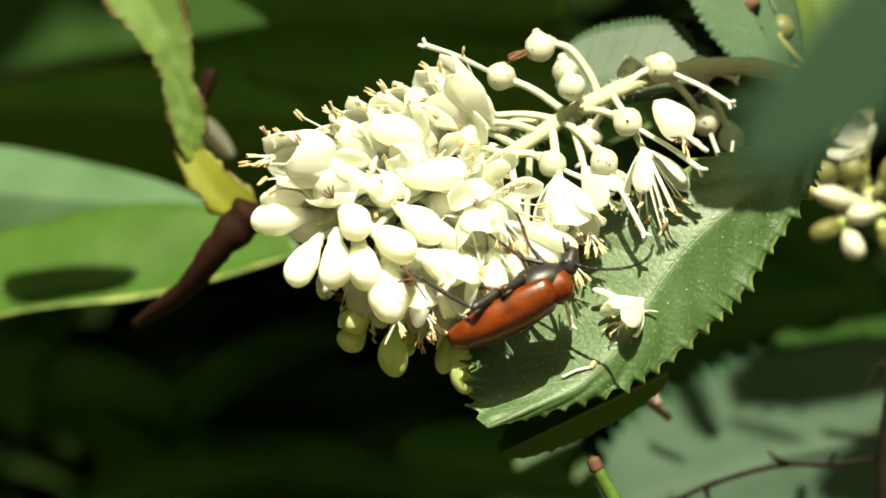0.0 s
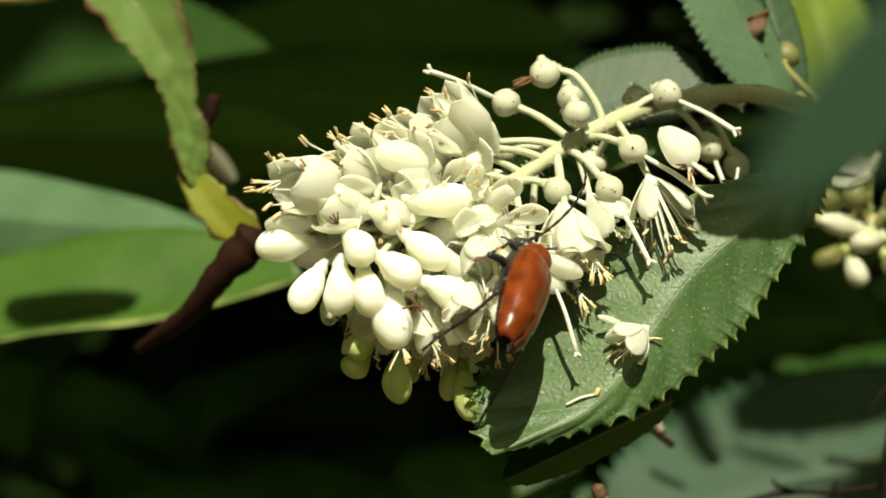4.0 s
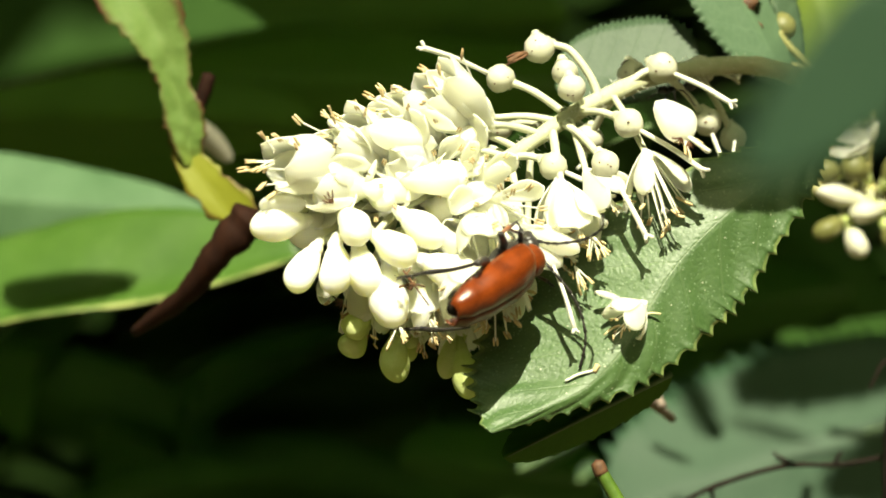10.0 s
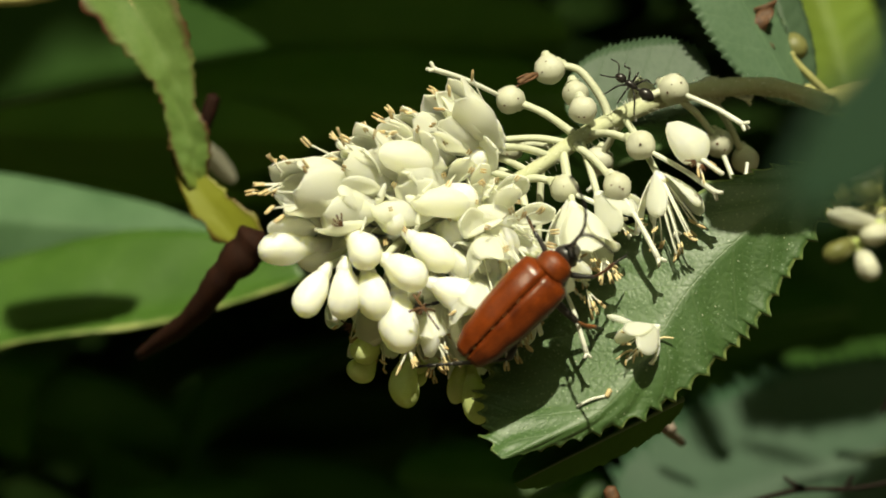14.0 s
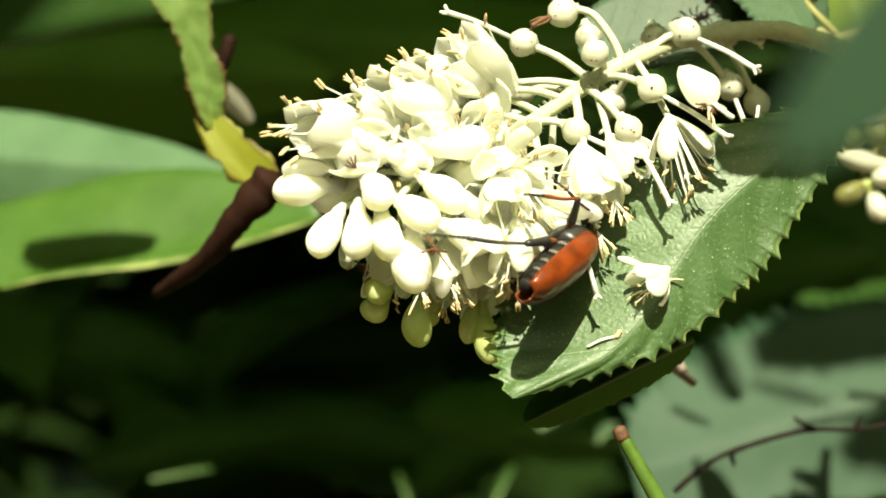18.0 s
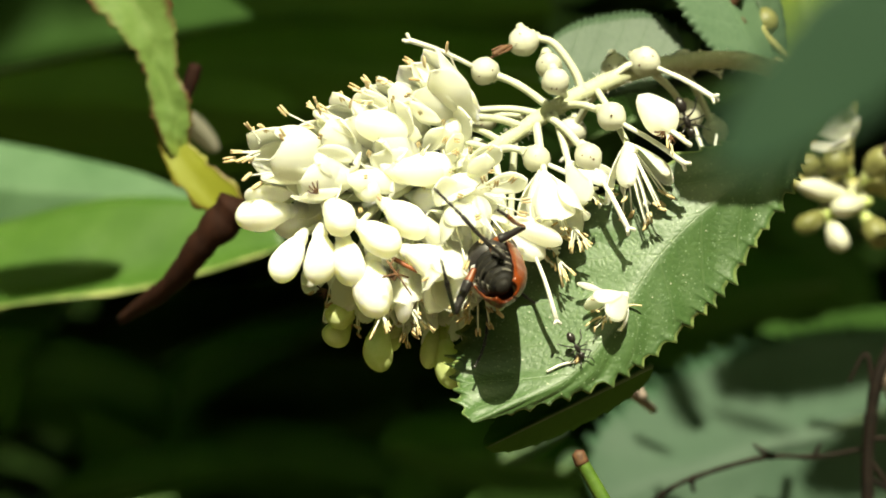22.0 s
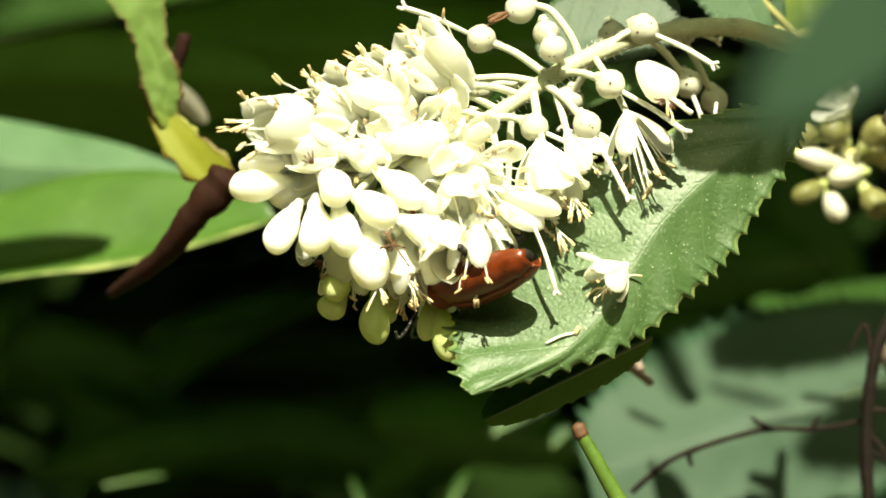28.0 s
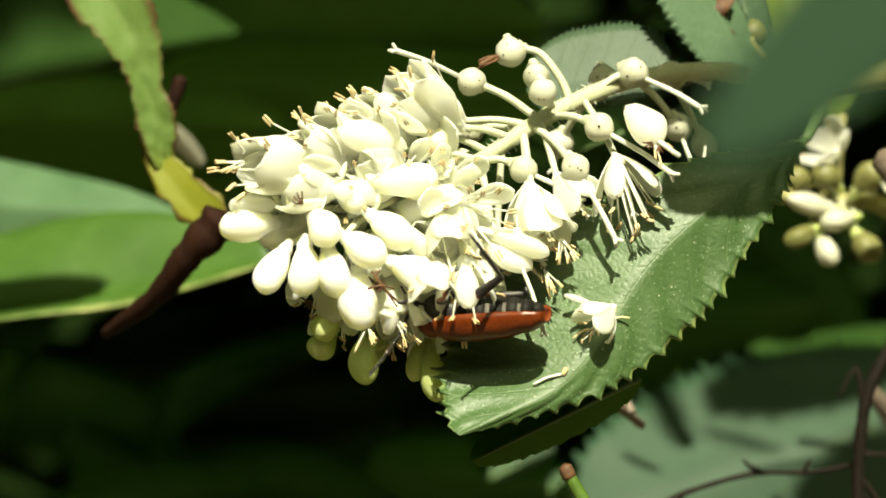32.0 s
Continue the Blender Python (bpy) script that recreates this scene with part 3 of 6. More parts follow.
def capsule(raceme, at, r, style_to=None, seed=0, shrivel=False):
    """A round young capsule with sepals at its neck and the style that stays on it."""
    at = Vector(at)
    way = (Vector(style_to) - at).normalized() if style_to else Vector((0.2, -0.3, -1)).normalized()
    bm = bmesh.new()
    m = aim(at - way * r * MM, way)
    turned(bm, m, [(0, 0.2), (0.12 * r, 0.5 * r), (0.4 * r, 0.82 * r), (0.8 * r, 1.0 * r), (1.2 * r, 0.99 * r), (1.6 * r, 0.78 * r), (1.88 * r, 0.45 * r), (2.0 * r, 0.15)], 18, ribs=0.025, count=3)
    for v in bm.verts:
        v.co += (v.co - at).normalized() * (0.16 * noise.noise(v.co * 620) + 0.05 * noise.noise(v.co * 2100)) * MM
    ob = part("capsule", bm, CAPSULE, raceme)
    bm = bmesh.new()
    turned(bm, aim(at - way * (r + 0.25) * MM, way), [(-0.3, 0.38), (0.0, 0.46), (0.22, 0.40 * r), (0.42, 0.56 * r), (0.46, 0.44 * r)], 20, ribs=0.08)
    part("calyx", bm, STALK, ob)
    rnd = random.Random(int(at.x * 1e6) + seed)
    for _ in range(rnd.randrange(1, 4)):
        d = Vector((rnd.uniform(-0.7, 0.7), -1, rnd.uniform(-0.7, 0.7))).normalized()
        bm = bmesh.new()
        turned(bm, aim(at + d * (r * 0.985) * MM, d), [(-0.08, 0.05), (0.0, rnd.uniform(0.09, 0.17)), (0.05, 0.05)], 8)
        part("scar", bm, WITHERED, ob)
    if style_to:
        bm = bmesh.new()
        end = Vector(style_to)
        line = tube(bm, [at + way * r * 0.9 * MM, at.lerp(end, 0.6) + Vector((0, 0, 0.25 * MM)), end], 0.26, 0.32, 7, 8)
        if shrivel:
            for k in range(3):
                tube(bm, [at + way * r * MM, at + way * (r + 1.2) * MM + Vector((math.cos(k * 2), 0, math.sin(k * 2))) * 0.5 * MM, end + Vector((math.cos(k * 2), 0, math.sin(k * 2))) * 0.5 * MM], 0.22, 0.1, 5, 5)
        else:
            for k in range(3):
                a = k * 2.1 + seed
                out = way.orthogonal().normalized() * math.cos(a) + way.cross(way.orthogonal().normalized()) * math.sin(a)
                tube(bm, [end - way * 0.2 * MM, end + way * 0.5 * MM + out * 0.6 * MM], 0.26, 0.2, 5, 3)
        part("style", bm, WITHERED if shrivel else FILAMENT, ob)
    return ob


# ---- ground and woods ----
def ground():
    bm = bmesh.new()
    n, rings = 48, [0.3, 0.8, 1.5, 3, 6, 12, 40, 200, 1500]
    c = bm.verts.new((0, 0.3, 0))
    prev = None
    for r in rings:
        row = []
        for k in range(n):
            a = 2 * math.pi * k / n
            p = Vector((r * math.cos(a), 0.3 + r * math.sin(a), 0))
            p.z = 0.05 * noise.noise(p * 1.3) if r < 40 else 0
            row.append(bm.verts.new(p))
        for k in range(n):
            if prev:
                bm.faces.new((prev[k], prev[(k + 1) % n], row[(k + 1) % n], row[k]))
            else:
                bm.faces.new((c, row[k], row[(k + 1) % n]))
        prev = row
    tagged(new("ground", mesh_of("ground", bm, SOIL)), "brown woodland ground covered in leaf litter", "ground", kind="structure")


def leaf_cloud(name, label, category, places, size, material, kind="stuff", seed=5, droop=0.5):
    """Many small folded leaves in one mesh, each a bent six-sided sheet, at the places given."""
    rnd = random.Random(seed)
    verts, faces = [], []
    for p in places:
        L = size * rnd.uniform(0.6, 1.3)
        a = rnd.uniform(0, 6.28)
        d = Vector((math.cos(a), math.sin(a), -rnd.uniform(0, droop))).normalized()
        s = d.cross(Vector((rnd.uniform(-0.5, 0.5), rnd.uniform(-0.5, 0.5), 1))).normalized() * L * rnd.uniform(0.24, 0.34)
        u = s.cross(d).normalized() * L * 0.06
        k = len(verts)
        verts += [p, p + d * L * 0.35 + s + u, p + d * L * 0.7 + s * 0.8 + u, p + d * L - u, p + d * L * 0.7 - s * 0.8 + u, p + d * L * 0.35 - s + u, p + d * L * 0.4, p + d * L * 0.72]
        faces += [(k, k + 6, k + 1), (k + 1, k + 6, k + 7, k + 2), (k + 2, k + 7, k + 3), (k, k + 5, k + 6), (k + 5, k + 4, k + 7, k + 6), (k + 4, k + 3, k + 7)]
    me = bpy.data.meshes.new(name)
    me.from_pydata(verts, [], faces)
    me.materials.append(material)
    me.shade_smooth()
    return tagged(new(name, me), label, category, kind=kind)


CLOUD = surface("shade_leaves", (0.0210, 0.0630, 0.0045), (0.0450, 0.1170, 0.0120), 40.0, 0.6, 0.2, 0.15, (0.8, 1, 0.3))


def woods():
    rnd = random.Random(11)
    ground()
    # a ring of woods closes the view all round; its shade is painted in
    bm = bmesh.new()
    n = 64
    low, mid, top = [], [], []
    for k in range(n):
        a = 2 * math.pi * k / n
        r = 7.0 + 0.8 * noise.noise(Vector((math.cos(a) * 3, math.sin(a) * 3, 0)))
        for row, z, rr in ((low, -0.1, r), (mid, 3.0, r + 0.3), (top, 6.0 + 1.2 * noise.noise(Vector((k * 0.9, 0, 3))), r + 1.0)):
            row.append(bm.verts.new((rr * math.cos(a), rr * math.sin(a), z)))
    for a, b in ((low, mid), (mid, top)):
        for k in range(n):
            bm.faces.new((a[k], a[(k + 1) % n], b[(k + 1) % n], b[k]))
    tagged(new("backdrop", mesh_of("backdrop", bm, WOODS_SHADED)), "wall of distant woods with deep shade in its green", "woods", kind="structure")
    # undergrowth behind the shrub, in shade, down to the ground
    pl = []
    for _ in range(9000):
        y = 0.30 + 1.4 * rnd.random() ** 1.3
        pl.append(Vector((rnd.uniform(-0.8, 0.8) * (0.35 + y), y, HIGH + rnd.uniform(-0.75, 0.5 + 0.2 * rnd.random()) * (0.3 + y))))
    for _ in range(4000):
        y = 0.35 + 1.5 * rnd.random()
        pl.append(Vector((rnd.uniform(-0.9, 0.9) * (0.35 + y), y, HIGH * rnd.random() ** 0.8 * 0.8 + 0.03)))
    leaf_cloud("undergrowth", "dense shaded green undergrowth behind the shrub", "undergrowth", pl, 0.085, CLOUD, seed=8)
    # unseen tree added overhead; its crown keeps the sun off all behind the shrub
    tr = thing("tree", Vector((1.15, 1.75, 0)), "unseen tall tree added to shade the undergrowth", "tree")
    pl = []
    while len(pl) < 28000:
        z = rnd.uniform(0.42, 0.85)
        q = rnd.random() ** 1.4
        x = rnd.uniform(-1.15, 1.15)
        lump = 0.12 * noise.noise(Vector((x * 2.5, q * 4, z * 3)))
        if (x / 1.2) ** 2 * (0.35 + 0.65 * q) + q ** 3 > 0.95 + lump or z > 0.85 - 0.25 * (x / 1.15) ** 2 + lump:
            continue
        y = CROWN_EDGE + SUN.y / SUN.z * z + 2.2 * q + 0.012 * rnd.gauss(0, 1)
        pl.append(Vector((x + SUN.x / SUN.z * z, y, HIGH + z)))
    crown = leaf_cloud("crown", "", "", pl, 0.055, CLOUD, kind="", seed=9, droop=0.3)
    crown.parent = tr
    crown.matrix_basis = origin(tr).inverted()
    bm = bmesh.new()
    tube(bm, [Vector((1.15, 1.75, -0.05)), Vector((1.12, 1.72, 0.6)), Vector((1.14, 1.66, 1.2)), Vector((1.02, 1.5, 1.8)), Vector((0.85, 1.3, 2.05))], 95, 45, 14, 26, lumps=0.1)
    part("trunk", bm, TREE_BARK, tr, "rough brown trunk of the added tree")
    for a, c, d in (((1.03, 1.52, 1.76), (0.5, 0.9, 1.86), (-0.2, 0.1, 1.92)), ((1.0, 1.48, 1.82), (0.2, 1.3, 1.92), (-0.7, 0.9, 1.95)), ((1.06, 1.56, 1.66), (0.95, 0.8, 1.84), (0.6, 0.1, 1.9)), ((0.9, 1.35, 2.0), (0.3, 0.7, 2.04), (-0.5, 0.3, 2.0))):
        bm = bmesh.new()
        tube(bm, [Vector(a), Vector(c), Vector(d)], 34, 9, 9, 18, lumps=0.15)
        part("limb", bm, TREE_BARK, tr)
    # the shrub's own stems, which rise beside the view and bear its shoots and leaves
    st = thing("shrub", mm(135, 90, -HIGH / MM), "brown shrub stems rising from the ground", "shrub")
    for pts, r0, r1 in ((((135, 90, -1320), (128, 75, -700), (110, 50, -180), (88, 34, -30), (57, 23, 12)), 9, 2), (((110, 50, -180), (98, 62, -90), (70, 64, -30), (62, 62, -18)), 3.5, 1),
                        (((-140, 130, -1320), (-135, 120, -700), (-112, 100, -200), (-88, 90, -50), (-78, 85, -14)), 8, 1.6), (((-88, 90, -50), (-86, 80, 0), (-72, 50, 26), (-62, 33, 30)), 2.2, 0.9), (((-86, 92, -30), (-84, 96, -8), (-77, 98, 5)), 1.6, 0.9),
                        (((128, 75, -700), (100, 20, -400), (60, -2, -120), (26, -9, -40)), 5, 0.9), (((110, 40, -400), (80, 36, -200), (50, 36, -38)), 4, 0.9)):
        bm = bmesh.new()
        tube(bm, [mm(*p) for p in pts], r0, r1, 9, 24, lumps=0.12)
        part("stem", bm, TREE_BARK, st)


# ---- the racemes ----
def main_raceme():
    def PR(u, v, w):
        """The raceme leans towards the viewer to its end."""
        return P(u, v, w + max(0.0, (900 - u) / 450 * 7))

    rc = thing("flower_raceme", PR(1400, 120, -14), "drooping raceme of white flowers, cream buds and pale capsules", "flower cluster")
    line = [PR(1440, 150, -14), PR(1330, 118, -10), PR(1180, 130, -5), PR(1060, 175, 0), PR(985, 218, 2), PR(885, 285, 4), PR(800, 330, 4), PR(710, 362, 3), PR(610, 372, 2)]
    bm = bmesh.new()
    ln = tube(bm, line, 1.15, 0.7, 12, 44, lumps=0.14)
    part("rachis", bm, RACHIS, rc, "pale downy green main stalk")

    rnd = random.Random(9)
    bm = bmesh.new()
    for _ in range(420):
        i = rnd.randrange(2, len(ln) - 2)
        way = (ln[i + 1] - ln[i - 1]).normalized()
        out = Vector((rnd.gauss(0, 1), rnd.gauss(0, 1), rnd.gauss(0, 1)))
        out = (out - way * out.dot(way)).normalized()
        a = ln[i].lerp(ln[i + 1], rnd.random()) + out * 0.75 * MM
        tube(bm, [a, a + (out + way * rnd.uniform(-0.6, 0.6)) * rnd.uniform(0.5, 0.95) * MM], 0.045, 0.02, 3, 2)
    tagged(part("down", bm, FILAMENT, rc, "fine pale hairs on the stalk"), kind="stuff")

    def near(p, shift=6):
        i = min(range(len(ln)), key=lambda k: (ln[k] - Vector(p)).length)
        return ln[max(0, i - shift)]

    # capsules: place, radius, end of style
    for u, v, w, r, st, root in (
            (886, 135, 1, 1.62, (752, 80, 3), (990, 185)), (955, 84, 0, 1.62, None, None), (1000, 126, 1, 1.5, None, (1030, 178)), (1012, 155, 5, 1.55, None, (1035, 180)),
            (1112, 217, 9, 1.62, (1240, 300, 13), (1030, 185)), (1070, 288, 10, 1.55, (1140, 415, 13), (1010, 205)), (978, 290, 7, 1.55, (1075, 345, 9), (900, 280)),
            (1172, 120, -2, 1.75, (1292, 184, 2), (1120, 140)), (1118, 132, -9, 1.7, None, (1150, 140)), (1238, 126, -10, 1.8, (1300, 140, -9), (1290, 122)),
            (1250, 216, -8, 1.65, (1298, 352, -4), (1180, 130)), (885, 222, -3, 1.45, (825, 240, -1), (955, 235)), (1040, 245, -8, 1.7, (1030, 290, -7), (1075, 180)),
            (1296, 245, -12, 1.6, None, (1250, 140)), (840, 262, -2, 1.2, (815, 245, 0), (890, 285))):
        at = PR(u, v, w)
        capsule(rc, at, r, PR(*st) if st else None, seed=u)
        if root:
            pedicel(rc, min(ln, key=lambda q: (q - PR(root[0], root[1], w * 0.5)).length), at, 0.4, 0.6)
    ob = capsule(rc, PR(955, 84, 0), 1.7, PR(902, 106, 2), 3, True)
    bm = bmesh.new()
    tube(bm, [PR(1060, 175, 0), PR(1045, 135, 0), PR(1010, 88, 0), PR(975, 76, 0)], 0.5, 0.4, 8, 14)
    part("pedicel", bm, STALK, rc)

    # cream buds: foot, tip, width
    for k, (fu, fv, fw, tu, tv, tw, wd) in enumerate((
            (545, 382, 6, 447, 392, 9, 4.0), (606, 385, 4, 512, 408, 5, 4.2), (562, 425, 8, 516, 506, 9, 3.7), (594, 418, 9, 588, 512, 10, 3.9),
            (632, 425, 10, 658, 515, 11, 3.9), (606, 362, 9, 640, 418, 13, 3.9), (662, 408, 11, 734, 452, 14, 4.0), (706, 368, 10, 784, 424, 12, 3.8),
            (742, 450, 11, 826, 492, 14, 4.0), (686, 462, 10, 694, 572, 12, 4.6), (736, 305, 8, 828, 312, 10, 4.4), (756, 355, 6, 800, 372, 8, 3.4),
            (664, 222, 4, 742, 262, 8, 4.2), (560, 350, 5, 478, 352, 5, 3.4), (600, 330, 8, 560, 350, 9, 3.4), (652, 335, 8, 700, 352, 10, 3.2),
            (870, 205, 2, 836, 176, 4, 3.4), (806, 262, 5, 846, 222, 6, 3.0), (930, 425, 3, 880, 470, 5, 3.2), (705, 410, 5, 690, 470, 6, 3.6))):
        foot, tip = PR(fu, fv, fw), PR(tu, tv, tw)
        bud(rc, foot, tip, wd, seed=k)
        pedicel(rc, near(foot, 4), foot, 0.38, 0.4)

    # open flowers: place, way of opening (across, down, nearer), spread, size, stamens, style
    for k, (u, v, w, du, dv, dw, sp, sz, ns, sty, dr) in enumerate((
            (690, 318, 5, -0.4, 0.1, 0.9, 40, 0.9, 8, 0, 0),
            (640, 290, 5, -0.5, -0.1, 0.85, 36, 0.9, 0, 0, 1), (836, 372, 6, 0.3, 0.6, 0.75, 42, 1.0, 6, 0, 0), (925, 408, 9, 0.85, 0.45, 0.35, 30, 0.9, 8, 1, 2),
            (800, 470, 3, 0.1, 0.9, 0.4, 26, 1.0, 6, 0, 0), (860, 470, 1, 0.5, 0.85, 0.3, 34, 1.05, 6, 1, 0), (740, 500, 4, 0.05, 1.0, 0.3, 22, 0.95, 6, 0, 0),
            (985, 318, 8, 0.2, 1.0, 0.2, 20, 0.95, 10, 1, 0), (1035, 300, 8, 0.6, 0.8, 0.25, 22, 0.8, 6, 1, 2), (1140, 268, 9, 0.28, 0.95, 0.2, 27, 0.95, 12, 1, 0),
            (660, 505, 2, -0.1, 0.95, 0.2, 20, 0.8, 7, 0, 1), (770, 300, 4, 0.3, 0.1, 0.9, 45, 0.85, 7, 0, 0),
            (862, 352, 9, 0.35, 0.25, 0.9, 50, 0.95, 10, 0, 0), (872, 448, 13, 0.0, 1.0, 0.15, 20, 1.0, 11, 0, 0), (620, 450, 2, -0.2, 0.9, 0.1, 18, 0.8, 5, 0, 2),
            (868, 400, 6, 0.3, 0.8, 0.6, 40, 1.0, 7, 1, 0), (890, 440, 2, 0.4, 0.7, 0.6, 40, 1.0, 4, 0, 0), (780, 420, 4, 0.2, 0.5, 0.85, 45, 0.9, 6, 0, 0),
            (720, 470, 4, 0.2, 0.8, 0.6, 34, 0.9, 6, 0, 0), (838, 322, 5, 0.3, -0.1, 0.95, 45, 0.85, 8, 0, 0), (800, 250, 3, -0.1, 0.1, 1.0, 42, 0.9, 6, 0, 1), (700, 265, 5, -0.3, -0.2, 0.95, 45, 0.95, 0, 0, 0), (610, 310, 6, -0.6, 0.3, 0.8, 32, 0.9, 0, 0, 0), (820, 530, 2, 0.3, 0.9, 0.3, 34, 0.9, 8, 0, 0))):
        at = PR(u, v, w)
        way = Vector((du, -dw, -dv)).normalized()
        flower(rc, at, way, sp, sz, ns, sty, seed=100 + k, drop=dr, narrow=ns >= 7)
        pedicel(rc, near(at, 3), at, 0.38, 0.3)

    # half-open buds and broad petals: foot, tip, width, flatness
    for k, (fu, fv, fw, tu, tv, tw, wd, fl) in enumerate((
            (775, 252, 7, 655, 222, 9, 4.6, 0.85), (828, 318, 9, 722, 312, 11, 4.0, 0.85), (545, 352, 8, 460, 352, 8, 3.0, 0.6), (660, 330, 9, 570, 336, 10, 3.2, 0.7), (752, 335, 9, 640, 322, 10, 3.0, 0.6), (838, 362, 8, 892, 402, 12, 4.6, 0.7), (812, 330, 9, 890, 352, 11, 4.2, 0.7),
            (905, 396, 10, 1022, 438, 14, 4.2, 0.6), (908, 412, 9, 988, 466, 13, 4.4, 0.6), (832, 380, 8, 838, 462, 11, 3.8, 0.5), (868, 455, 6, 882, 535, 8, 3.6, 0.5), (738, 485, 8, 742, 580, 10, 3.8, 0.5), (808, 480, 7, 804, 562, 9, 3.2, 0.5), (895, 430, 7, 930, 490, 10, 4.0, 0.5),
            (772, 392, 10, 808, 440, 12, 3.4, 0.6), (700, 300, 9, 750, 330, 11, 3.0, 0.6), (652, 500, 6, 640, 560, 7, 3.4, 0.5), (1158, 178, 11, 1218, 246, 13, 4.4, 0.9))):
        bud(rc, PR(fu, fv, fw), PR(tu, tv, tw), wd, PETAL, seed=300 + k, calyx=False, name="petal", flat=fl, roll=0.4 * k)
    # half-open bells: foot, mouth, width, stamens, flare
    for k, (fu, fv, fw, mu, mv, mw, wd, ns, fl) in enumerate((
            (620, 290, 6, 486, 280, 10, 6.6, 7, 0.8), (676, 284, 5, 566, 242, 9, 5.2, 5, 0.85), (700, 272, 4, 614, 204, 8, 5.0, 5, 0.8), (655, 322, 7, 545, 322, 10, 5.0, 0, 0.7),
            (780, 244, 3, 690, 178, 7, 5.2, 6, 0.9), (836, 228, 4, 738, 152, 7, 5.0, 5, 0.9), (868, 216, 5, 780, 120, 8, 4.4, 3, 0.85), (770, 296, 5, 682, 262, 8, 5.2, 0, 0.7),
            (992, 322, 9, 1018, 420, 12, 5.4, 6, 1.1), (832, 372, 10, 856, 446, 15, 5.2, 2, 0.95),
            (756, 470, 6, 752, 570, 9, 5.2, 5, 0.95), (655, 470, 4, 650, 560, 6, 4.6, 3, 0.9), (812, 440, 10, 820, 535, 15, 5.2, 3, 1.0), (870, 440, 8, 905, 515, 12, 5.2, 4, 1.0))):
        foot = PR(fu, fv, fw)
        bell(rc, foot, PR(mu, mv, mw), wd, ns, 500 + k, fl)
        pedicel(rc, near(foot, 3), foot, 0.38, 0.3)
    # long styles that hang free of their flowers
    for pts in (((972, 456, 13), (994, 512, 14.5), (1012, 576, 15)), ((1298, 250, -2), (1292, 300, 0), (1302, 352, 1))):
        bm = bmesh.new()
        ends = [PR(*q) for q in pts]
        tube(bm, ends, 0.2, 0.27, 7, 8)
        for k in range(3):
            tube(bm, [ends[2], ends[2] + L(0.5 * math.cos(k * 2.1), 0.5 * math.sin(k * 2.1), -0.45)], 0.22, 0.16, 5, 3)
        part("style", bm, FILAMENT, rc)
    # tufts of stamens that stand out of the half-open buds
    rnd = random.Random(14)
    for u, v, w, du, dv, n in ((486, 278, 9, -1, 0.2, 5), (488, 262, 9, -0.7, -0.7, 2), (600, 214, 8, -0.7, -0.8, 3), (688, 186, 8, -1, 0.1, 3), (1212, 238, 13, 0.6, 1, 5), (700, 566, 12, 0.1, 1, 5), (760, 560, 11, 0.3, 1, 4), (835, 540, 10, 0.4, 1, 4), (1042, 416, 12, 0.4, 1, 6), (1016, 470, 12, 0.6, 0.9, 5)):
        for k in range(n):
            a = math.atan2(dv, du) + rnd.uniform(-0.5, 0.5)
            piece("stamen", TUFTS[k % 3], rc, origin(rc).inverted() @ aim(PR(u + rnd.uniform(-5, 5), v + rnd.uniform(-5, 5), w), (math.cos(a), rnd.uniform(-0.6, 0.1), -math.sin(a)), rnd.uniform(0, 6)) @ Matrix.Scale(rnd.uniform(0.6, 0.95), 4))
    bm = bmesh.new()
    tube(bm, [PR(1208, 236, 13), PR(1235, 256, 14), PR(1252, 268, 14)], 0.24, 0.3, 6, 6)
    part("style", bm, FILAMENT, rc)
    # yellow-green buds on the underside
    for k, (fu, fv, fw, tu, tv, tw, wd) in enumerate((
            (648, 545, 5, 616, 582, 7, 3.2), (642, 575, 4, 606, 618, 4, 3.4), (700, 578, 6, 700, 668, 7, 3.6), (712, 575, 4, 722, 632, 4, 2.6),
            (745, 572, 4, 712, 604, 5, 2.4), (800, 585, 5, 782, 662, 6, 2.6), (812, 602, 6, 826, 698, 8, 3.2), (862, 540, 1, 880, 590, 2, 3.0))):
        foot, tip = PR(fu, fv, fw), PR(tu, tv, tw)
        bud(rc, foot, tip, wd, BUD_GREEN, seed=30 + k)
        pedicel(rc, PR(fu + 25, fv - 70, fw - 1), foot, 0.32, 0, BUD_GREEN)
    # shrivelled stamens and sepals
    for u, v, w, a in ((612, 490, 8, 0.2), (605, 522, 7, 2.9), (725, 505, 12, 1.1), (590, 350, 12, 1.6), (690, 195, 6, 2.3), (600, 215, 5, 2.0), (1204, 242, 13.6, 3.4), (1216, 250, 13.4, 4.2)):
        bm = bmesh.new()
        c = PR(u, v, w)
        for j in range(4):
            d = Vector((math.cos(a + j * 0.5), -0.3 + 0.2 * j, math.sin(a + j * 0.5)))
            tube(bm, [c, c + d * 0.6 * MM, c + d * 1.1 * MM + Vector((0, 0, 0.2 * MM))], 0.13, 0.08, 5, 5)
        part("withered_tuft", bm, WITHERED, rc, "shrivelled brown stamens")
    # the claw-like dry filaments that lie across the white petals
    bm = bmesh.new()
    for a, b, c in (((712, 470, 15), (728, 492, 15.5), (756, 532, 15)), ((704, 500, 15), (728, 494, 15.5), (750, 500, 15)), ((725, 466, 15), (718, 480, 15.5), (730, 496, 15))):
        tube(bm, [PR(*a), PR(*b), PR(*c)], 0.13, 0.09, 5, 6)
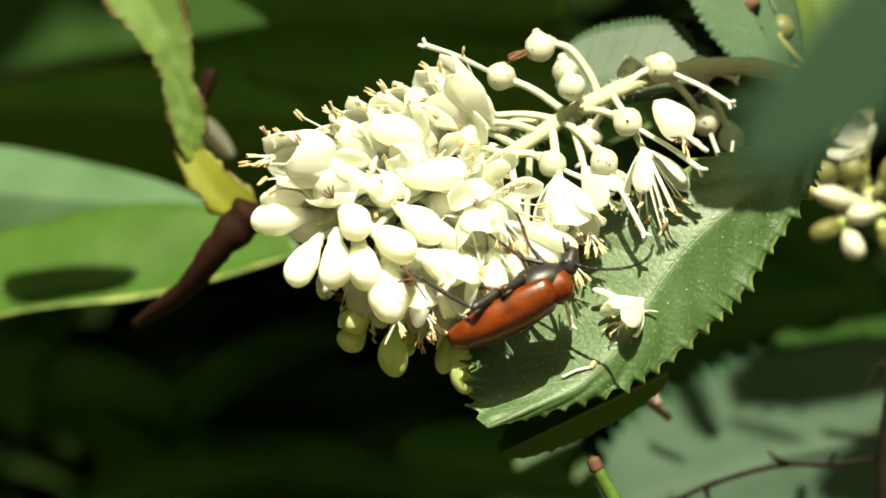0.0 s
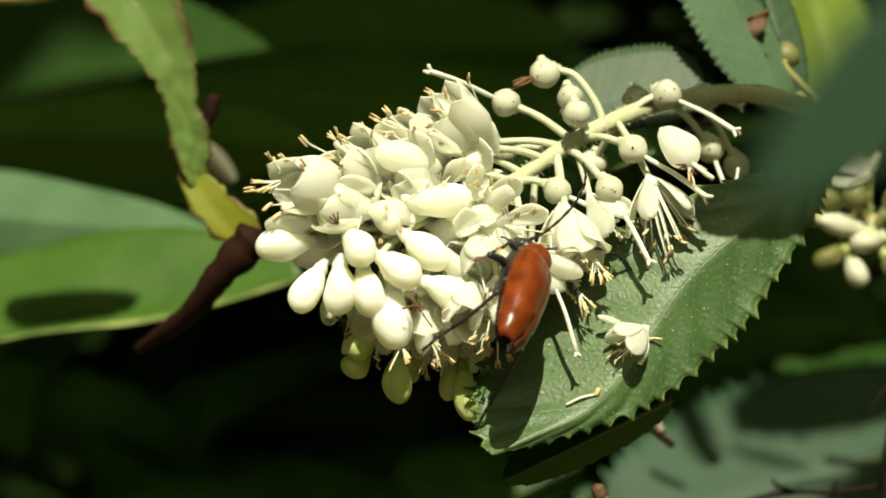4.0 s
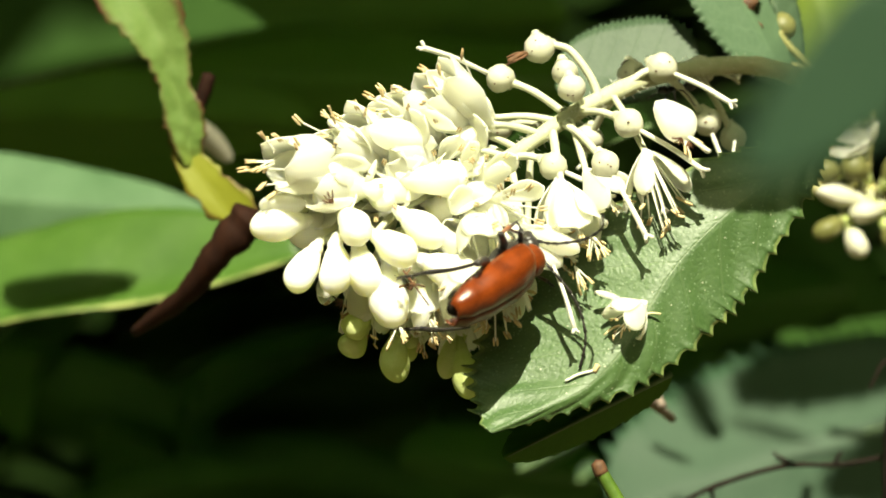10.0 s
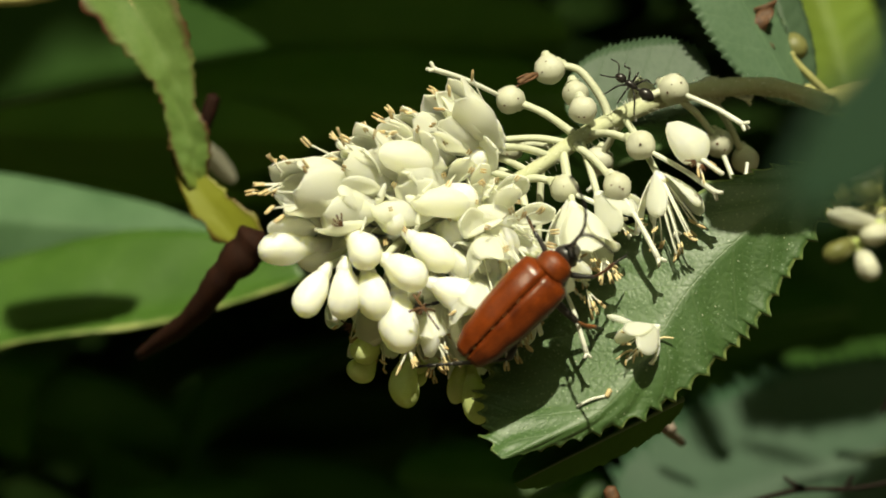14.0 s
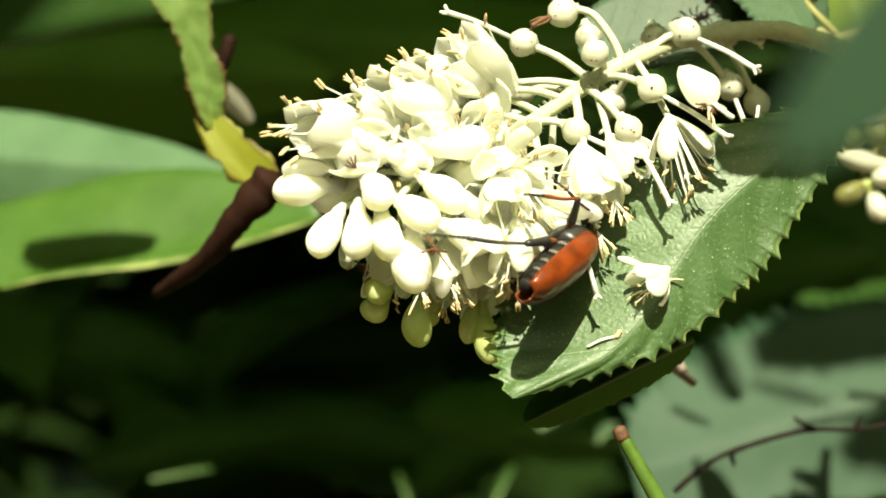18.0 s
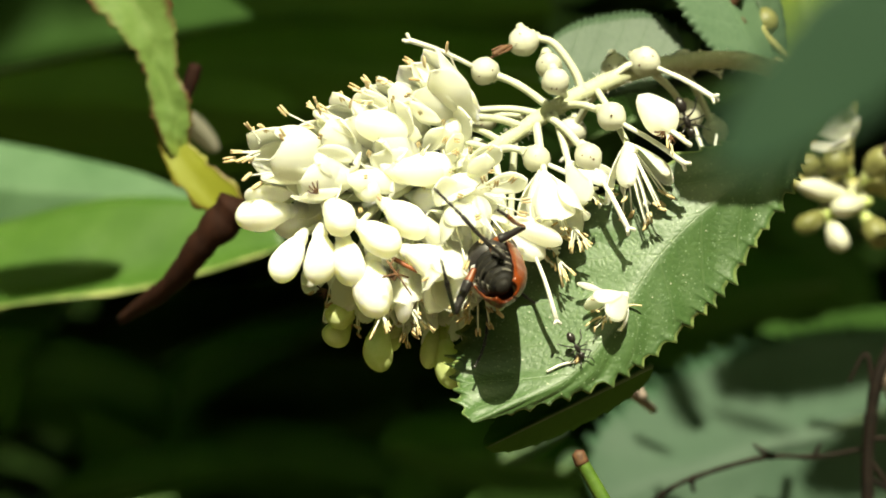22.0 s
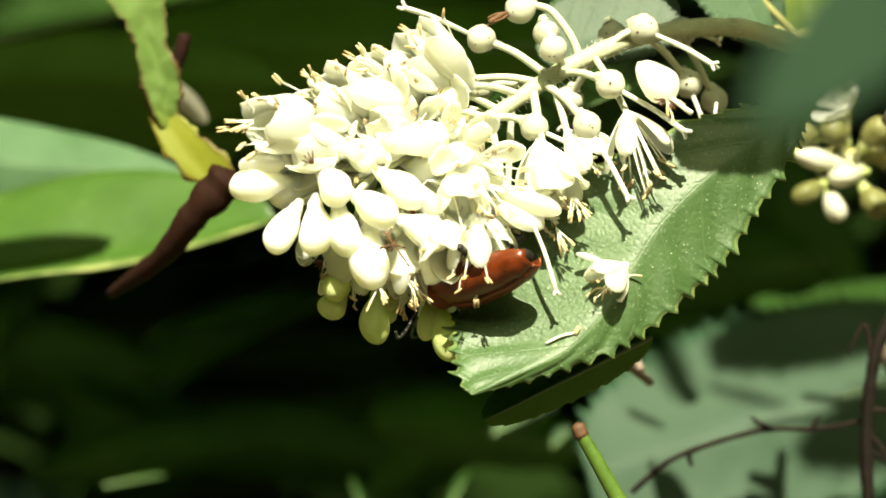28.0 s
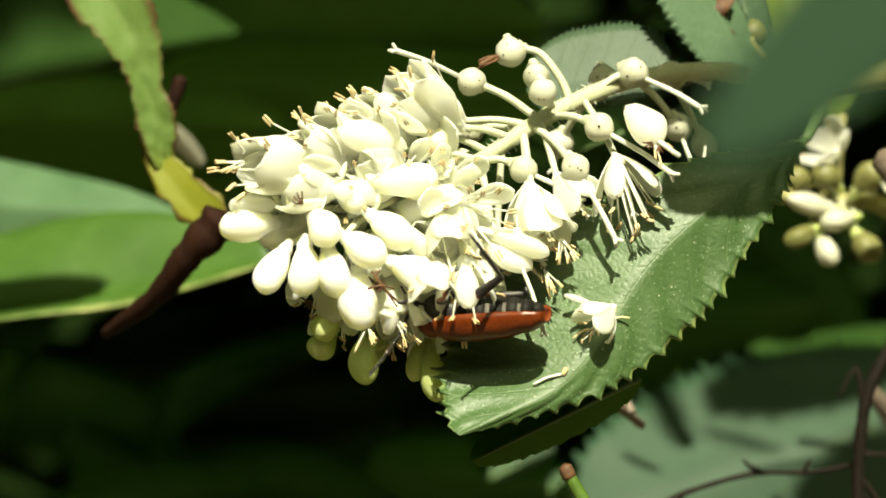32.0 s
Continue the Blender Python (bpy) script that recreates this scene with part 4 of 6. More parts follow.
    part("withered_tuft", bm, WITHERED, rc, "thin crossed dark brown dry filaments")
    return rc


def far_raceme():
    rc = thing("flower_raceme", P(1568, 300, -50), "smaller raceme of white flowers and cream buds further back", "flower cluster")
    bm = bmesh.new()
    ln = tube(bm, [P(1700, 420, -50), P(1600, 350, -50), P(1540, 345, -50), P(1450, 338, -50), P(1420, 330, -50)], 1.3, 0.9, 10, 24, lumps=0.15)
    part("rachis", bm, OLIVE_STALK, rc, "olive green main stalk")
    bm = bmesh.new()
    tube(bm, [P(1520, 345, -50), P(1525, 270, -50), P(1535, 190, -50)], 1.2, 0.8, 8, 12, lumps=0.15)
    part("side_stalk", bm, OLIVE_STALK, rc)
    for k, (fu, fv, tu, tv, wd, mt) in enumerate(((1535, 362, 1440, 340, 3.0, CAPSULE), (1488, 392, 1436, 420, 3.0, BUD_OLIVE), (1498, 404, 1522, 458, 3.2, CAPSULE), (1560, 372, 1500, 384, 3.2, CAPSULE),
                                                 (1530, 320, 1490, 285, 4.0, BUD_OLIVE), (1480, 310, 1440, 300, 3.6, BUD_OLIVE), (1560, 330, 1600, 280, 4.0, BUD_OLIVE), (1560, 400, 1600, 450, 4.0, BUD_OLIVE))):
        bud(rc, P(fu, fv, -46), P(tu, tv, -44), wd, mt, seed=60 + k)
        pedicel(rc, min(ln, key=lambda q: (q - P(fu, fv, -46)).length), P(fu, fv, -46), 0.5)
    for k, (u, v, du, dv) in enumerate(((1530, 262, -0.6, -0.4), (1600, 300, 1, 0))):
        flower(rc, P(u, v, -47), (du, -0.4, -dv), 36, 0.8, 6, 0, seed=200 + k)
        pedicel(rc, min(ln, key=lambda q: (q - P(u, v, -46)).length), P(u, v, -47), 0.45)


def main_leaf():
    """The broad toothed leaf under the raceme: a bent midrib, its two halves folded along it."""
    lf = thing("leaf", P(1480, 268, 4), "broad green toothed leaf, speckled, under the raceme", "leaf")
    # midrib, then how far each half reaches from it
    plan = (((1475, 236, 1), (0, 0, 0), (0, 0, 0)), ((1418, 282, 4.5), (-40, -22, -1), (26, 18, -1)), ((1345, 328, 7), (-75, -48, -2), (72, 24, -1.5)), ((1258, 399, 9), (-108, -66, -3), (96, 50, -1.8)),
            ((1190, 470, 10.3), (-150, -84, -4.5), (108, 62, -1.8)), ((1140, 547, 11.6), (-192, -92, -6), (98, 40, -1.8)), ((1088, 625, 13), (-205, -86, -6.5), (58, 30, -1.8)),
            ((1030, 682, 14), (-190, -52, -5), (26, 18, -0.6)), ((945, 722, 15), (-108, -38, -3), (10, 12, -0.5)), ((862, 757, 16), (-8, -8, 0), (1, 1, 0)))
    n, m, nt = 400, 10, 27
    mid = smooth_line([P(*c) for c, _, _ in plan], n)
    halves = [smooth_line([P(c[0] + h[0], c[1] + h[1], c[2] + h[2]) - P(*c) for c, h in ((q[0], q[1 + k]) for q in plan)], n) for k in (0, 1)]
    rnd = random.Random(3)
    jag = [rnd.uniform(0.55, 1.25) for _ in range(nt * 2 + 6)]
    grid, uvs = [], []
    for i in range(n):
        s = i / (n - 1)
        way = (mid[min(i + 1, n - 1)] - mid[max(i - 1, 0)]).normalized()
        row, ur = [], []
        for k, order in ((0, range(m, 0, -1)), (1, range(0, m + 1))):
            h = halves[k][i]
            up = way.cross(h).normalized() * (1 if k == 0 else -1) if h.length > 1e-6 else Vector((0, -1, 0))
            if up.y > 0:
                up = -up
            run = s * nt + 0.35 * noise.noise(Vector((s * 9, k * 5, 1)))
            x = run % 1.0
            saw = ((x / 0.78) ** 3 if x < 0.78 else ((1 - x) / 0.22) ** 1.4) * jag[int(run) + 1 + k * (nt + 2)] * 1.15 + 0.25 * abs((run * 1.7) % 1.0 - 0.5)
            for j in order:
                f = j / m
                q = mid[i] + h * f
                rim = f ** 8 * saw * min(1.0, h.length / (2.5 * MM)) * MM
                q = q + h.normalized() * rim * 0.9 + way * rim * 0.4 if h.length > 1e-6 else q
                lift = 0.9 * noise.noise(q * 70) * (0.2 + f) + 0.42 * (abs(((s - 0.16 * f) * 18) % 2 - 1) ** 0.7 - 0.5) * min(1, 2 * f) + 0.5 * f ** 5 * noise.noise(q * 260)
                row.append(q + up * (lift * min(1.0, h.length / (3 * MM)) * MM + rim * 0.35))
                ur.append((s, f if k else -f))
        grid.append(row)
        uvs.append(ur)
    bm = bmesh.new()
    bm.loops.layers.uv.new("sheet")
    shell(bm, grid, 0.2, uvs)
    part("blade", bm, LEAF_MAIN, lf)
    bm = bmesh.new()
    tube(bm, [q + Vector((0, 0.35, -0.2)) * MM for q in mid[::40]], 0.45, 0.12, 6, 30)
    part("midrib", bm, VEIN_GREEN, lf)
    bm = bmesh.new()
    tube(bm, [mid[0], P(1490, 205, -4), P(1500, 185, -14)], 0.6, 0.8, 8)
    part("petiole", bm, VEIN_GREEN, lf)


# ---- leaves and twigs ----
def leaves():
    main_leaf()
    # brightened green stands in for light coming through the leaf above
    leaf("leaf", "dark green leaf half hidden beneath another", P(1180, 655, 0), P(885, 800, 4), V(P(1030, 730, 0), P(1000, 690, -10)), V(P(1030, 730, 0), P(1055, 765, -4)),
         LEAF_SHADE_LIFT, teeth=14, tooth=0.08, seed=4)
    leaf("leaf", "bluish green toothed leaf behind the capsules", P(985, 150, -13), P(1238, 112, -15), V(P(1110, 131, -14), P(1104, 38, -17)), V(P(1110, 131, -14), P(1116, 182, -13)),
         LEAF_GREY, blunt=2.6, broad=0.5, teeth=24, tooth=0.11, quilt=0.03, seed=6, n=160)
    leaf("leaf", "bluish green toothed leaf at the top of the shoot", P(1392, 150, -15), P(1205, -190, -14), V(P(1305, -20, -14), P(1228, 10, -12)), V(P(1305, -20, -14), P(1346, -44, -19)),
         LEAF_PALE, quilt=0.05, blunt=2.0, teeth=24, tooth=0.11, seed=7, n=140)
    leaf("leaf", "bluish green leaf beside the shoot", P(1402, 150, -24), P(1330, -120, -30), V(P(1360, 20, -24), P(1310, 20, -30)), V(P(1360, 20, -24), P(1405, 20, -26)), LEAF_GREY, teeth=20, tooth=0.06, seed=8)
    leaf("leaf", "sunlit yellow-green leaf behind the shoot", P(1510, 190, -112), P(1400, -160, -118), V(P(1450, 0, -115), P(1370, 0, -118)), V(P(1450, 0, -115), P(1540, 0, -118)), LEAF_YELLOW, teeth=22, tooth=0.05, seed=9)
    leaf("leaf", "large sunlit green leaf with a pale edge", P(-420, 640, -80), P(530, 442, -66), V(P(40, 530, -76), P(20, 385, -86)), V(P(40, 530, -78), P(46, 550, -74)),
         LEAF_BIG, blunt=1.9, broad=0.55, teeth=60, tooth=0.02, wave=1.6, seed=10, thick=0.3, m=8, quilt=0.12)
    # unseen leaf added sunward, only to cast the patch on the large leaf
    high = SUN * 0.16
    leaf("leaf", "unseen green leaf added to shade the large leaf", P(10, 488, -76) + high, P(246, 532, -74) + high, V(P(125, 510, -76), P(133, 486, -76)), V(P(125, 510, -76), P(92, 592, -76)), LEAF_BIG, blunt=2.0, teeth=9, tooth=0.25, seed=27)
    # four shadow casters out of view, far enough up for soft edges
    far_up = SUN * 0.32
    leaf("leaf", "unseen green leaf added to shade the dappled leaf", P(1720, 560, -105) + far_up, P(1290, 700, -105) + far_up, V(P(1500, 630, -105), P(1480, 500, -105)), V(P(1500, 630, -105), P(1512, 742, -105)), LEAF_BIG, blunt=1.9, broad=0.5, teeth=9, tooth=0.3, seed=28)
    leaf("leaf", "broad unseen green leaf added to shade the dappled leaf", P(1740, 720, -98) + far_up, P(1440, 905, -98) + far_up, V(P(1590, 812, -98), P(1560, 745, -98)), V(P(1590, 812, -98), P(1640, 900, -98)), LEAF_BIG, blunt=1.7, teeth=9, tooth=0.35, seed=32)
    leaf("leaf", "narrow unseen green leaf added to shade the dappled leaf", P(1205, 560, -103) + far_up, P(1250, 785, -102) + far_up, V(P(1216, 690, -103), P(1194, 696, -103)), V(P(1216, 690, -103), P(1242, 684, -103)), LEAF_BIG, blunt=2.2, teeth=8, tooth=0.2, seed=29, n=50)
    leaf("leaf", "slender unseen green leaf added to shade the dappled leaf", P(1284, 730, -101) + far_up, P(1425, 805, -100) + far_up, V(P(1350, 768, -100), P(1356, 756, -100)), V(P(1350, 768, -100), P(1344, 780, -100)), LEAF_BIG, blunt=1.8, teeth=8, tooth=0.2, seed=30, n=50)
    # small added casters, also out of view, lower for crisper spots
    near_up = SUN * 0.13
    for u, v, du, dv, wd in ((1258, 745, 6, 28, 15), (1500, 790, 44, 10, 20), (1180, 812, 30, 26, 9), (1420, 850, 60, -16, 14)):
        leaf("leaf", "small unseen green leaf added to shade the dappled leaf", P(u - du, v - dv, -100) + near_up, P(u + du, v + dv, -100) + near_up, V(P(0, 0, -100), P(wd, -wd * 0.3, -100)), V(P(0, 0, -100), P(-wd, wd * 0.3, -100)), LEAF_BIG, teeth=7, tooth=0.2, seed=u, n=30, m=3, group="small leaves above")
    leaf("leaf", "sunlit pale green leaf behind the large one", P(-420, 300, -96), P(385, 374, -82), V(P(-60, 390, -88), P(-60, 310, -94)), V(P(-60, 390, -88), P(-60, 512, -89.5)),
         LEAF_LEFT, blunt=1.6, broad=0.5, teeth=50, tooth=0.03, wave=1.0, seed=15, thick=0.3, m=8, quilt=0.1)
    leaf("leaf", "sunlit green leaf out of focus", P(-70, 152, -106), P(475, 44, -118), V(P(250, 88, -112), P(215, -150, -122)), V(P(250, 88, -112), P(252, 98, -120)), LEAF_FAR, blunt=1.25, broad=0.34, teeth=22, tooth=0.05, wave=1.2, quilt=0.05, seed=11)
    leaf("leaf", "large grey-green leaf dappled with shade", P(1780, 690, -100), P(1078, 900, -95), V(P(1400, 800, -97), P(1330, 632, -108)), V(P(1400, 800, -97), P(1440, 990, -92)),
         LEAF_TEAL, blunt=2.3, broad=0.55, teeth=30, tooth=0.2, wave=1.4, quilt=0.12, seed=12, m=8, n=180)
    leaf("leaf", "smooth dark bluish green leaf hanging before the shoot", P(1830, -120, 165), P(1290, 272, 165), V(P(1540, 90, 165), P(1466, -17, 165.5)), V(P(1540, 90, 165), P(1606, 186, 164.5)), LEAF_NEAR, blunt=1.25, blunt_r=2.6, broad=0.5, teeth=20, tooth=0.03, quilt=0.02, wave=0.2, seed=13)
    # the sun still reaches this leaf; its shade is a darker green
    leaf("leaf", "leaf out of focus, coloured dark as if in the shade", P(1720, 575, -140), P(1370, 605, -140), V(P(1540, 600, -140), P(1530, 575, -150)), V(P(1540, 600, -140), P(1550, 618, -136)), LEAF_FAR, teeth=16, seed=14)
    for k, (bu, bv, tu, tv, wd, w) in enumerate(((915, 828, 1025, 776, 24, -130), (232, 914, 340, 896, 8, -140), (1020, 850, 1056, 822, 12, -130), (835, 965, 872, 893, 12, -150), (690, 960, 664, 905, 8, -150))):
        q = math.hypot(tu - bu, tv - bv)
        px, py = (bv - tv) / q * wd, (tu - bu) / q * wd
        leaf("leaf", "small sunlit leaf below the shoot", P(bu, bv, w), P(tu, tv, w - 6), V(P(0, 0, w), P(px, py, w - 4)), V(P(0, 0, w), P(-px, -py, w - 2)), LEAF_GREY if k in (0, 2) else LEAF_FAR, teeth=9, tooth=0.12, seed=70 + k, n=36, m=3, group="sunlit leaves below")
    # two added blockers above the view; their thin yellow-green keeps the shade partial
    up = SUN * 0.062
    leaf("leaf", "unseen leaf added to shade the shoot", P(1540, 225, 5) + up, P(1215, 355, 5) + up, V(P(1300, 305, 5), P(1306, 215, 5)), V(P(1300, 305, 5), P(1294, 425, 5)), LEAF_YELLOW, blunt=2.4, teeth=24, tooth=0.05, seed=17)
    leaf("leaf", "unseen leaf added to shade the stalk", P(1480, 105, -10) + up, P(1085, 150, -10) + up, V(P(1290, 128, -10), P(1282, 66, -10)), V(P(1290, 128, -10), P(1302, 262, -10)), LEAF_YELLOW, blunt=2.2, teeth=12, tooth=0.1, seed=31)
    # half shade made by a dark green and a slant that grazes the sun
    leaf("leaf", "green leaf in half shade behind the capsules", P(1150, 225, -44), P(845, 350, -50), V(P(1000, 290, -47), P(965, 215, -43.2)), V(P(1000, 290, -47), P(1030, 375, -51.4)), LEAF_FAR, teeth=18, tooth=0.06, wave=0.9, seed=33)
    leaf("leaf", "small dry pale leaf caught behind the twig", P(346, 205, -54), P(412, 278, -62), V(P(375, 250, -56), P(386, 236, -57)), V(P(375, 250, -56), P(362, 262, -56)), LEAF_DRY, teeth=10, tooth=0.08, seed=18, n=40)
    rnd = random.Random(21)
    # upper four lifted by a brighter green, the others sunk by a darker one
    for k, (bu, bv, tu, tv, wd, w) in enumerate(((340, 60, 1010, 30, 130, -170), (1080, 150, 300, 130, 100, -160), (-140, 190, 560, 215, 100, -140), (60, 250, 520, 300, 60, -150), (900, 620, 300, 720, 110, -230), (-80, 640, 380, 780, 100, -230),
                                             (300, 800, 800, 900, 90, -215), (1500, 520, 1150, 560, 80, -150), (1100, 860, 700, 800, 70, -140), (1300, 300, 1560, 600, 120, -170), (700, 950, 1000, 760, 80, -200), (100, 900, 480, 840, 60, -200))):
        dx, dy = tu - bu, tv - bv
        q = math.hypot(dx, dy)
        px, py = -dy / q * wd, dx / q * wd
        leaf("leaf", "dark green leaf in deep shade", P(bu, bv, w - (48 if k < 4 else 85)), P(tu, tv, w - (40 if k < 4 else 77)), V(P(0, 0, w), P(px, py, w - 12)), V(P(0, 0, w), P(-px, -py, w - 4)), LEAF_SHADE_LIFT if k < 4 else LEAF_DEEP_SHADE, teeth=24, tooth=0.04, seed=40 + k, n=50, m=4, group="shaded leaves", pairs=8)


def curled_leaf():
    """A dying leaf, twisted and rolled along its length, that hangs from above."""
    lf = thing("dying_leaf", P(240, -120, -22), "twisted yellow-green dying leaf with brown edges", "leaf")
    bm = bmesh.new()
    bm.loops.layers.uv.new("sheet")
    # the upper length, and the lower one that turns out from behind it: across, down, width, turn
    for tab, w0, dw, s0, s1, end in (([(205, -80, 150, 0.2), (270, 25, 110, 0.25), (301, 92, 74, 0.3), (313, 150, 54, 0.3), (330, 200, 68, 0.15), (337, 245, 50, 0.2), (345, 286, 26, 0.3)], -27, -0.4, 0.0, 0.66, 0.97),
                                 ([(306, 165, 18, 0.1), (315, 212, 30, 0.0), (332, 262, 46, 0.0), (360, 306, 64, 0.0), (400, 346, 70, -0.1), (456, 390, 58, -0.2)], -31, 0.7, 0.66, 1.0, 0.9)):
        spine = smooth_line([P(u, v, w0 + dw * k) for k, (u, v, _, _) in enumerate(tab)], 80)
        rows = smooth_line([Vector((w, a, 0)) for _, _, w, a in tab], 80)
        lower = w0 < -29
        grid, uvs = [], []
        for i, p in enumerate(spine):
            s = s0 + (s1 - s0) * i / 79
            way = (spine[min(i + 1, 79)] - spine[max(i - 1, 0)]).normalized()
            across = way.cross(Vector((0, 1, 0))).normalized()
            deep = across.cross(way)
            wide, turn = rows[i].x / 15.68 / 2 * 1.1, rows[i].y
            if i / 79 > end:
                wide *= math.sqrt(max(0.04, 1 - ((i / 79 - end) / (1 - end)) ** 2))
            row, ur = [], []
            for j in range(13):
                f = j / 6 - 1
                edge = 1 + ((0.2 + 0.12 * s) * noise.noise(Vector((s * 34, f * 2, 2))) + 0.12 * ((s * 34) % 1)) * abs(f) ** 3
                flat = (across * math.cos(turn) + deep * math.sin(turn)) * f * wide * edge
                fold = (deep * math.cos(turn) - across * math.sin(turn)) * (abs(f) ** 1.3 * wide * (0.45 if f > 0 else 0.3) + 0.35 * noise.noise(Vector((s * 14, f * 2, 7))))
                row.append(p + (flat - fold * (0.3 if lower else 1.0)) * MM)
                ur.append((s, f))
            grid.append(row)
            uvs.append(ur)
        shell(bm, grid, 0.22, uvs)
        if not lower:
            upper = spine
    part("blade", bm, LEAF_CURL, lf)
    spine = upper
    bm = bmesh.new()
    tube(bm, [p + Vector((0, 0.3, 0)) * MM for p in spine[::8]], 0.36, 0.2, 6, 30)
    part("midrib", bm, OLIVE_STALK, lf)
    tw = thing("olive_twig", P(-60, -40, -30), "olive-brown twig that the dying leaf hangs from", "twig")
    bm = bmesh.new()
    tube(bm, [P(-220, -10, -32), P(-60, -42, -30), P(60, -50, -28), P(150, -75, -26), P(260, -130, -26)], 0.9, 0.8, 8, 22, lumps=0.25)
    part("main_stem", bm, OLIVE_STALK, tw)


def twigs():
    tw = thing("broken_twig", P(360, 440, -24), "broken reddish brown twig stub with a thin spur", "twig")
    bm = bmesh.new()
    tube(bm, [P(446, 376, -21), P(385, 440, -22), P(330, 510, -26), P(240, 575, -34)], 2.5, 0.8, 12, 26, lumps=0.2)
    part("stub", bm, BARK, tw)
    bm = bmesh.new()
    tube(bm, [P(350, 225, -34), P(352, 200, -34), P(362, 165, -34), P(374, 126, -34)], 0.5, 0.95, 8, 14, lumps=0.35)
    tube(bm, [P(345, 172, -34), P(360, 162, -34)], 0.5, 0.5, 6, 4)
    part("spur", bm, BARK, tw)
    tw = thing("bare_twig", P(1568, 760, -40), "thin bare dark brown twig with short side spurs", "twig")
    bm = bmesh.new()
    tube(bm, [P(1570, 806, -40), P(1480, 822, -40), P(1380, 824, -40), P(1280, 850, -40), P(1210, 880, -40), P(1150, 930, -40)], 0.30, 0.38, 7, 40, lumps=0.35)
    part("main_stem", bm, TWIG, tw)
    for a, b in (((1392, 822), (1360, 800)), ((1252, 858), (1255, 885)), ((1470, 822), (1480, 800))):
        bm = bmesh.new()
        tube(bm, [P(*a, -40), P((a[0] + b[0]) / 2 - 3, (a[1] + b[1]) / 2, -40), P(*b, -40)], 0.4, 0.22, 6, 6, lumps=0.3)
        part("spur", bm, TWIG, tw)
    tw = thing("upright_twig", P(1560, 980, -36), "thick dark brown upright twig forking at the top", "twig")
    bm = bmesh.new()
    tube(bm, [P(1570, 1040, -36), P(1562, 880, -36), P(1568, 760, -36), P(1590, 660, -36), P(1660, 540, -38)], 0.85, 0.8, 9, 26, lumps=0.2)
    part("main_stem", bm, TWIG, tw)
    for pts in (((1572, 700), (1560, 640), (1530, 690)), ((1566, 860), (1620, 900), (1670, 960)), ((1566, 790), (1620, 790), (1680, 770)), ((1568, 830), (1600, 880), (1620, 960))):
        bm = bmesh.new()
        tube(bm, [P(*q, -36) for q in pts], 0.4, 0.2, 6, 12, lumps=0.3)
        part("side_stem", bm, TWIG, tw)
    st = thing("cut_stalk", P(1110, 960, 9), "cut green stalk with a brown tip", "stalk")
    bm = bmesh.new()
    tube(bm, [P(1140, 980, 9), P(1096, 900, 9), P(1054, 824, 9)], 0.95, 0.7, 10, 14)
    part("stem", bm, GREEN_STALK, st)
    bm = bmesh.new()
    tube(bm, [P(1057, 832, 9), P(1049, 812, 9)], 0.76, 0.62, 10, 5, lumps=0.3)
    part("tip", bm, WITHERED, st, "dry brown tip")
    st = thing("grey_twig", P(1130, 700, -20), "greyish pink woody twig under the leaf", "twig")
    bm = bmesh.new()
    tube(bm, [P(1020, 640, -16), P(1110, 688, -22), P(1150, 712, -26), P(1182, 738, -34)], 0.85, 0.55, 8, 14, lumps=0.25)
    part("main_stem", bm, WOOD_GREY, st)
    bm = bmesh.new()
    tube(bm, [P(1165, 716, -24), P(1150, 680, -26), P(1130, 630, -28)], 0.6, 0.5, 8, 8, lumps=0.25)
    part("side_stem", bm, WOOD_GREY, st)
    st = thing("leafy_shoot", P(1440, 150, -16), "olive shoot that bears the raceme and the upper leaves", "shoot")
    bm = bmesh.new()
    tube(bm, [P(1440, 150, -14), P(1480, 140, -17), P(1560, 128, -20), P(1700, 110, -24)], 1.5, 1.9, 10, 14, lumps=0.12)
    part("main_stem", bm, OLIVE_STALK, st)
    for pts in (((1445, 150), (1405, 120), (1400, 150)), ((1420, 145), (1335, 60), (1312, 20)), ((1470, 160), (1390, 80), (1380, 60))):
        bm = bmesh.new()
        tube(bm, [P(*q, -18) for q in pts], 0.5, 0.4, 7, 10)
        part("side_stem", bm, OLIVE_STALK, st)
    bm = bmesh.new()
    turned(bm, aim(P(1382, 78, -20), (0, 0, 1)), [(0, 0.2), (0.3, 1.0), (1.0, 1.7), (1.8, 1.8), (2.6, 1.6), (3.3, 0.9), (3.6, 0.2)], 16)
    part("green_fruit", bm, BUD_OLIVE, st, "round olive green young fruit")
    bm = bmesh.new()
    sp = smooth_line([P(1330, 60, -16), P(1315, 30, -15), P(1328, 0, -15), P(1335, -25, -15)], 12)
    shell(bm, [[p + Vector((f * 1.3, -abs(f) * 0.8 * math.cos(i), f * 0.5)) * MM for f in (-1, -0.5, 0, 0.5, 1)] for i, p in enumerate(sp)], 0.2)
    part("dry_leaflet", bm, WITHERED, st, "curled dry brown leaflet")


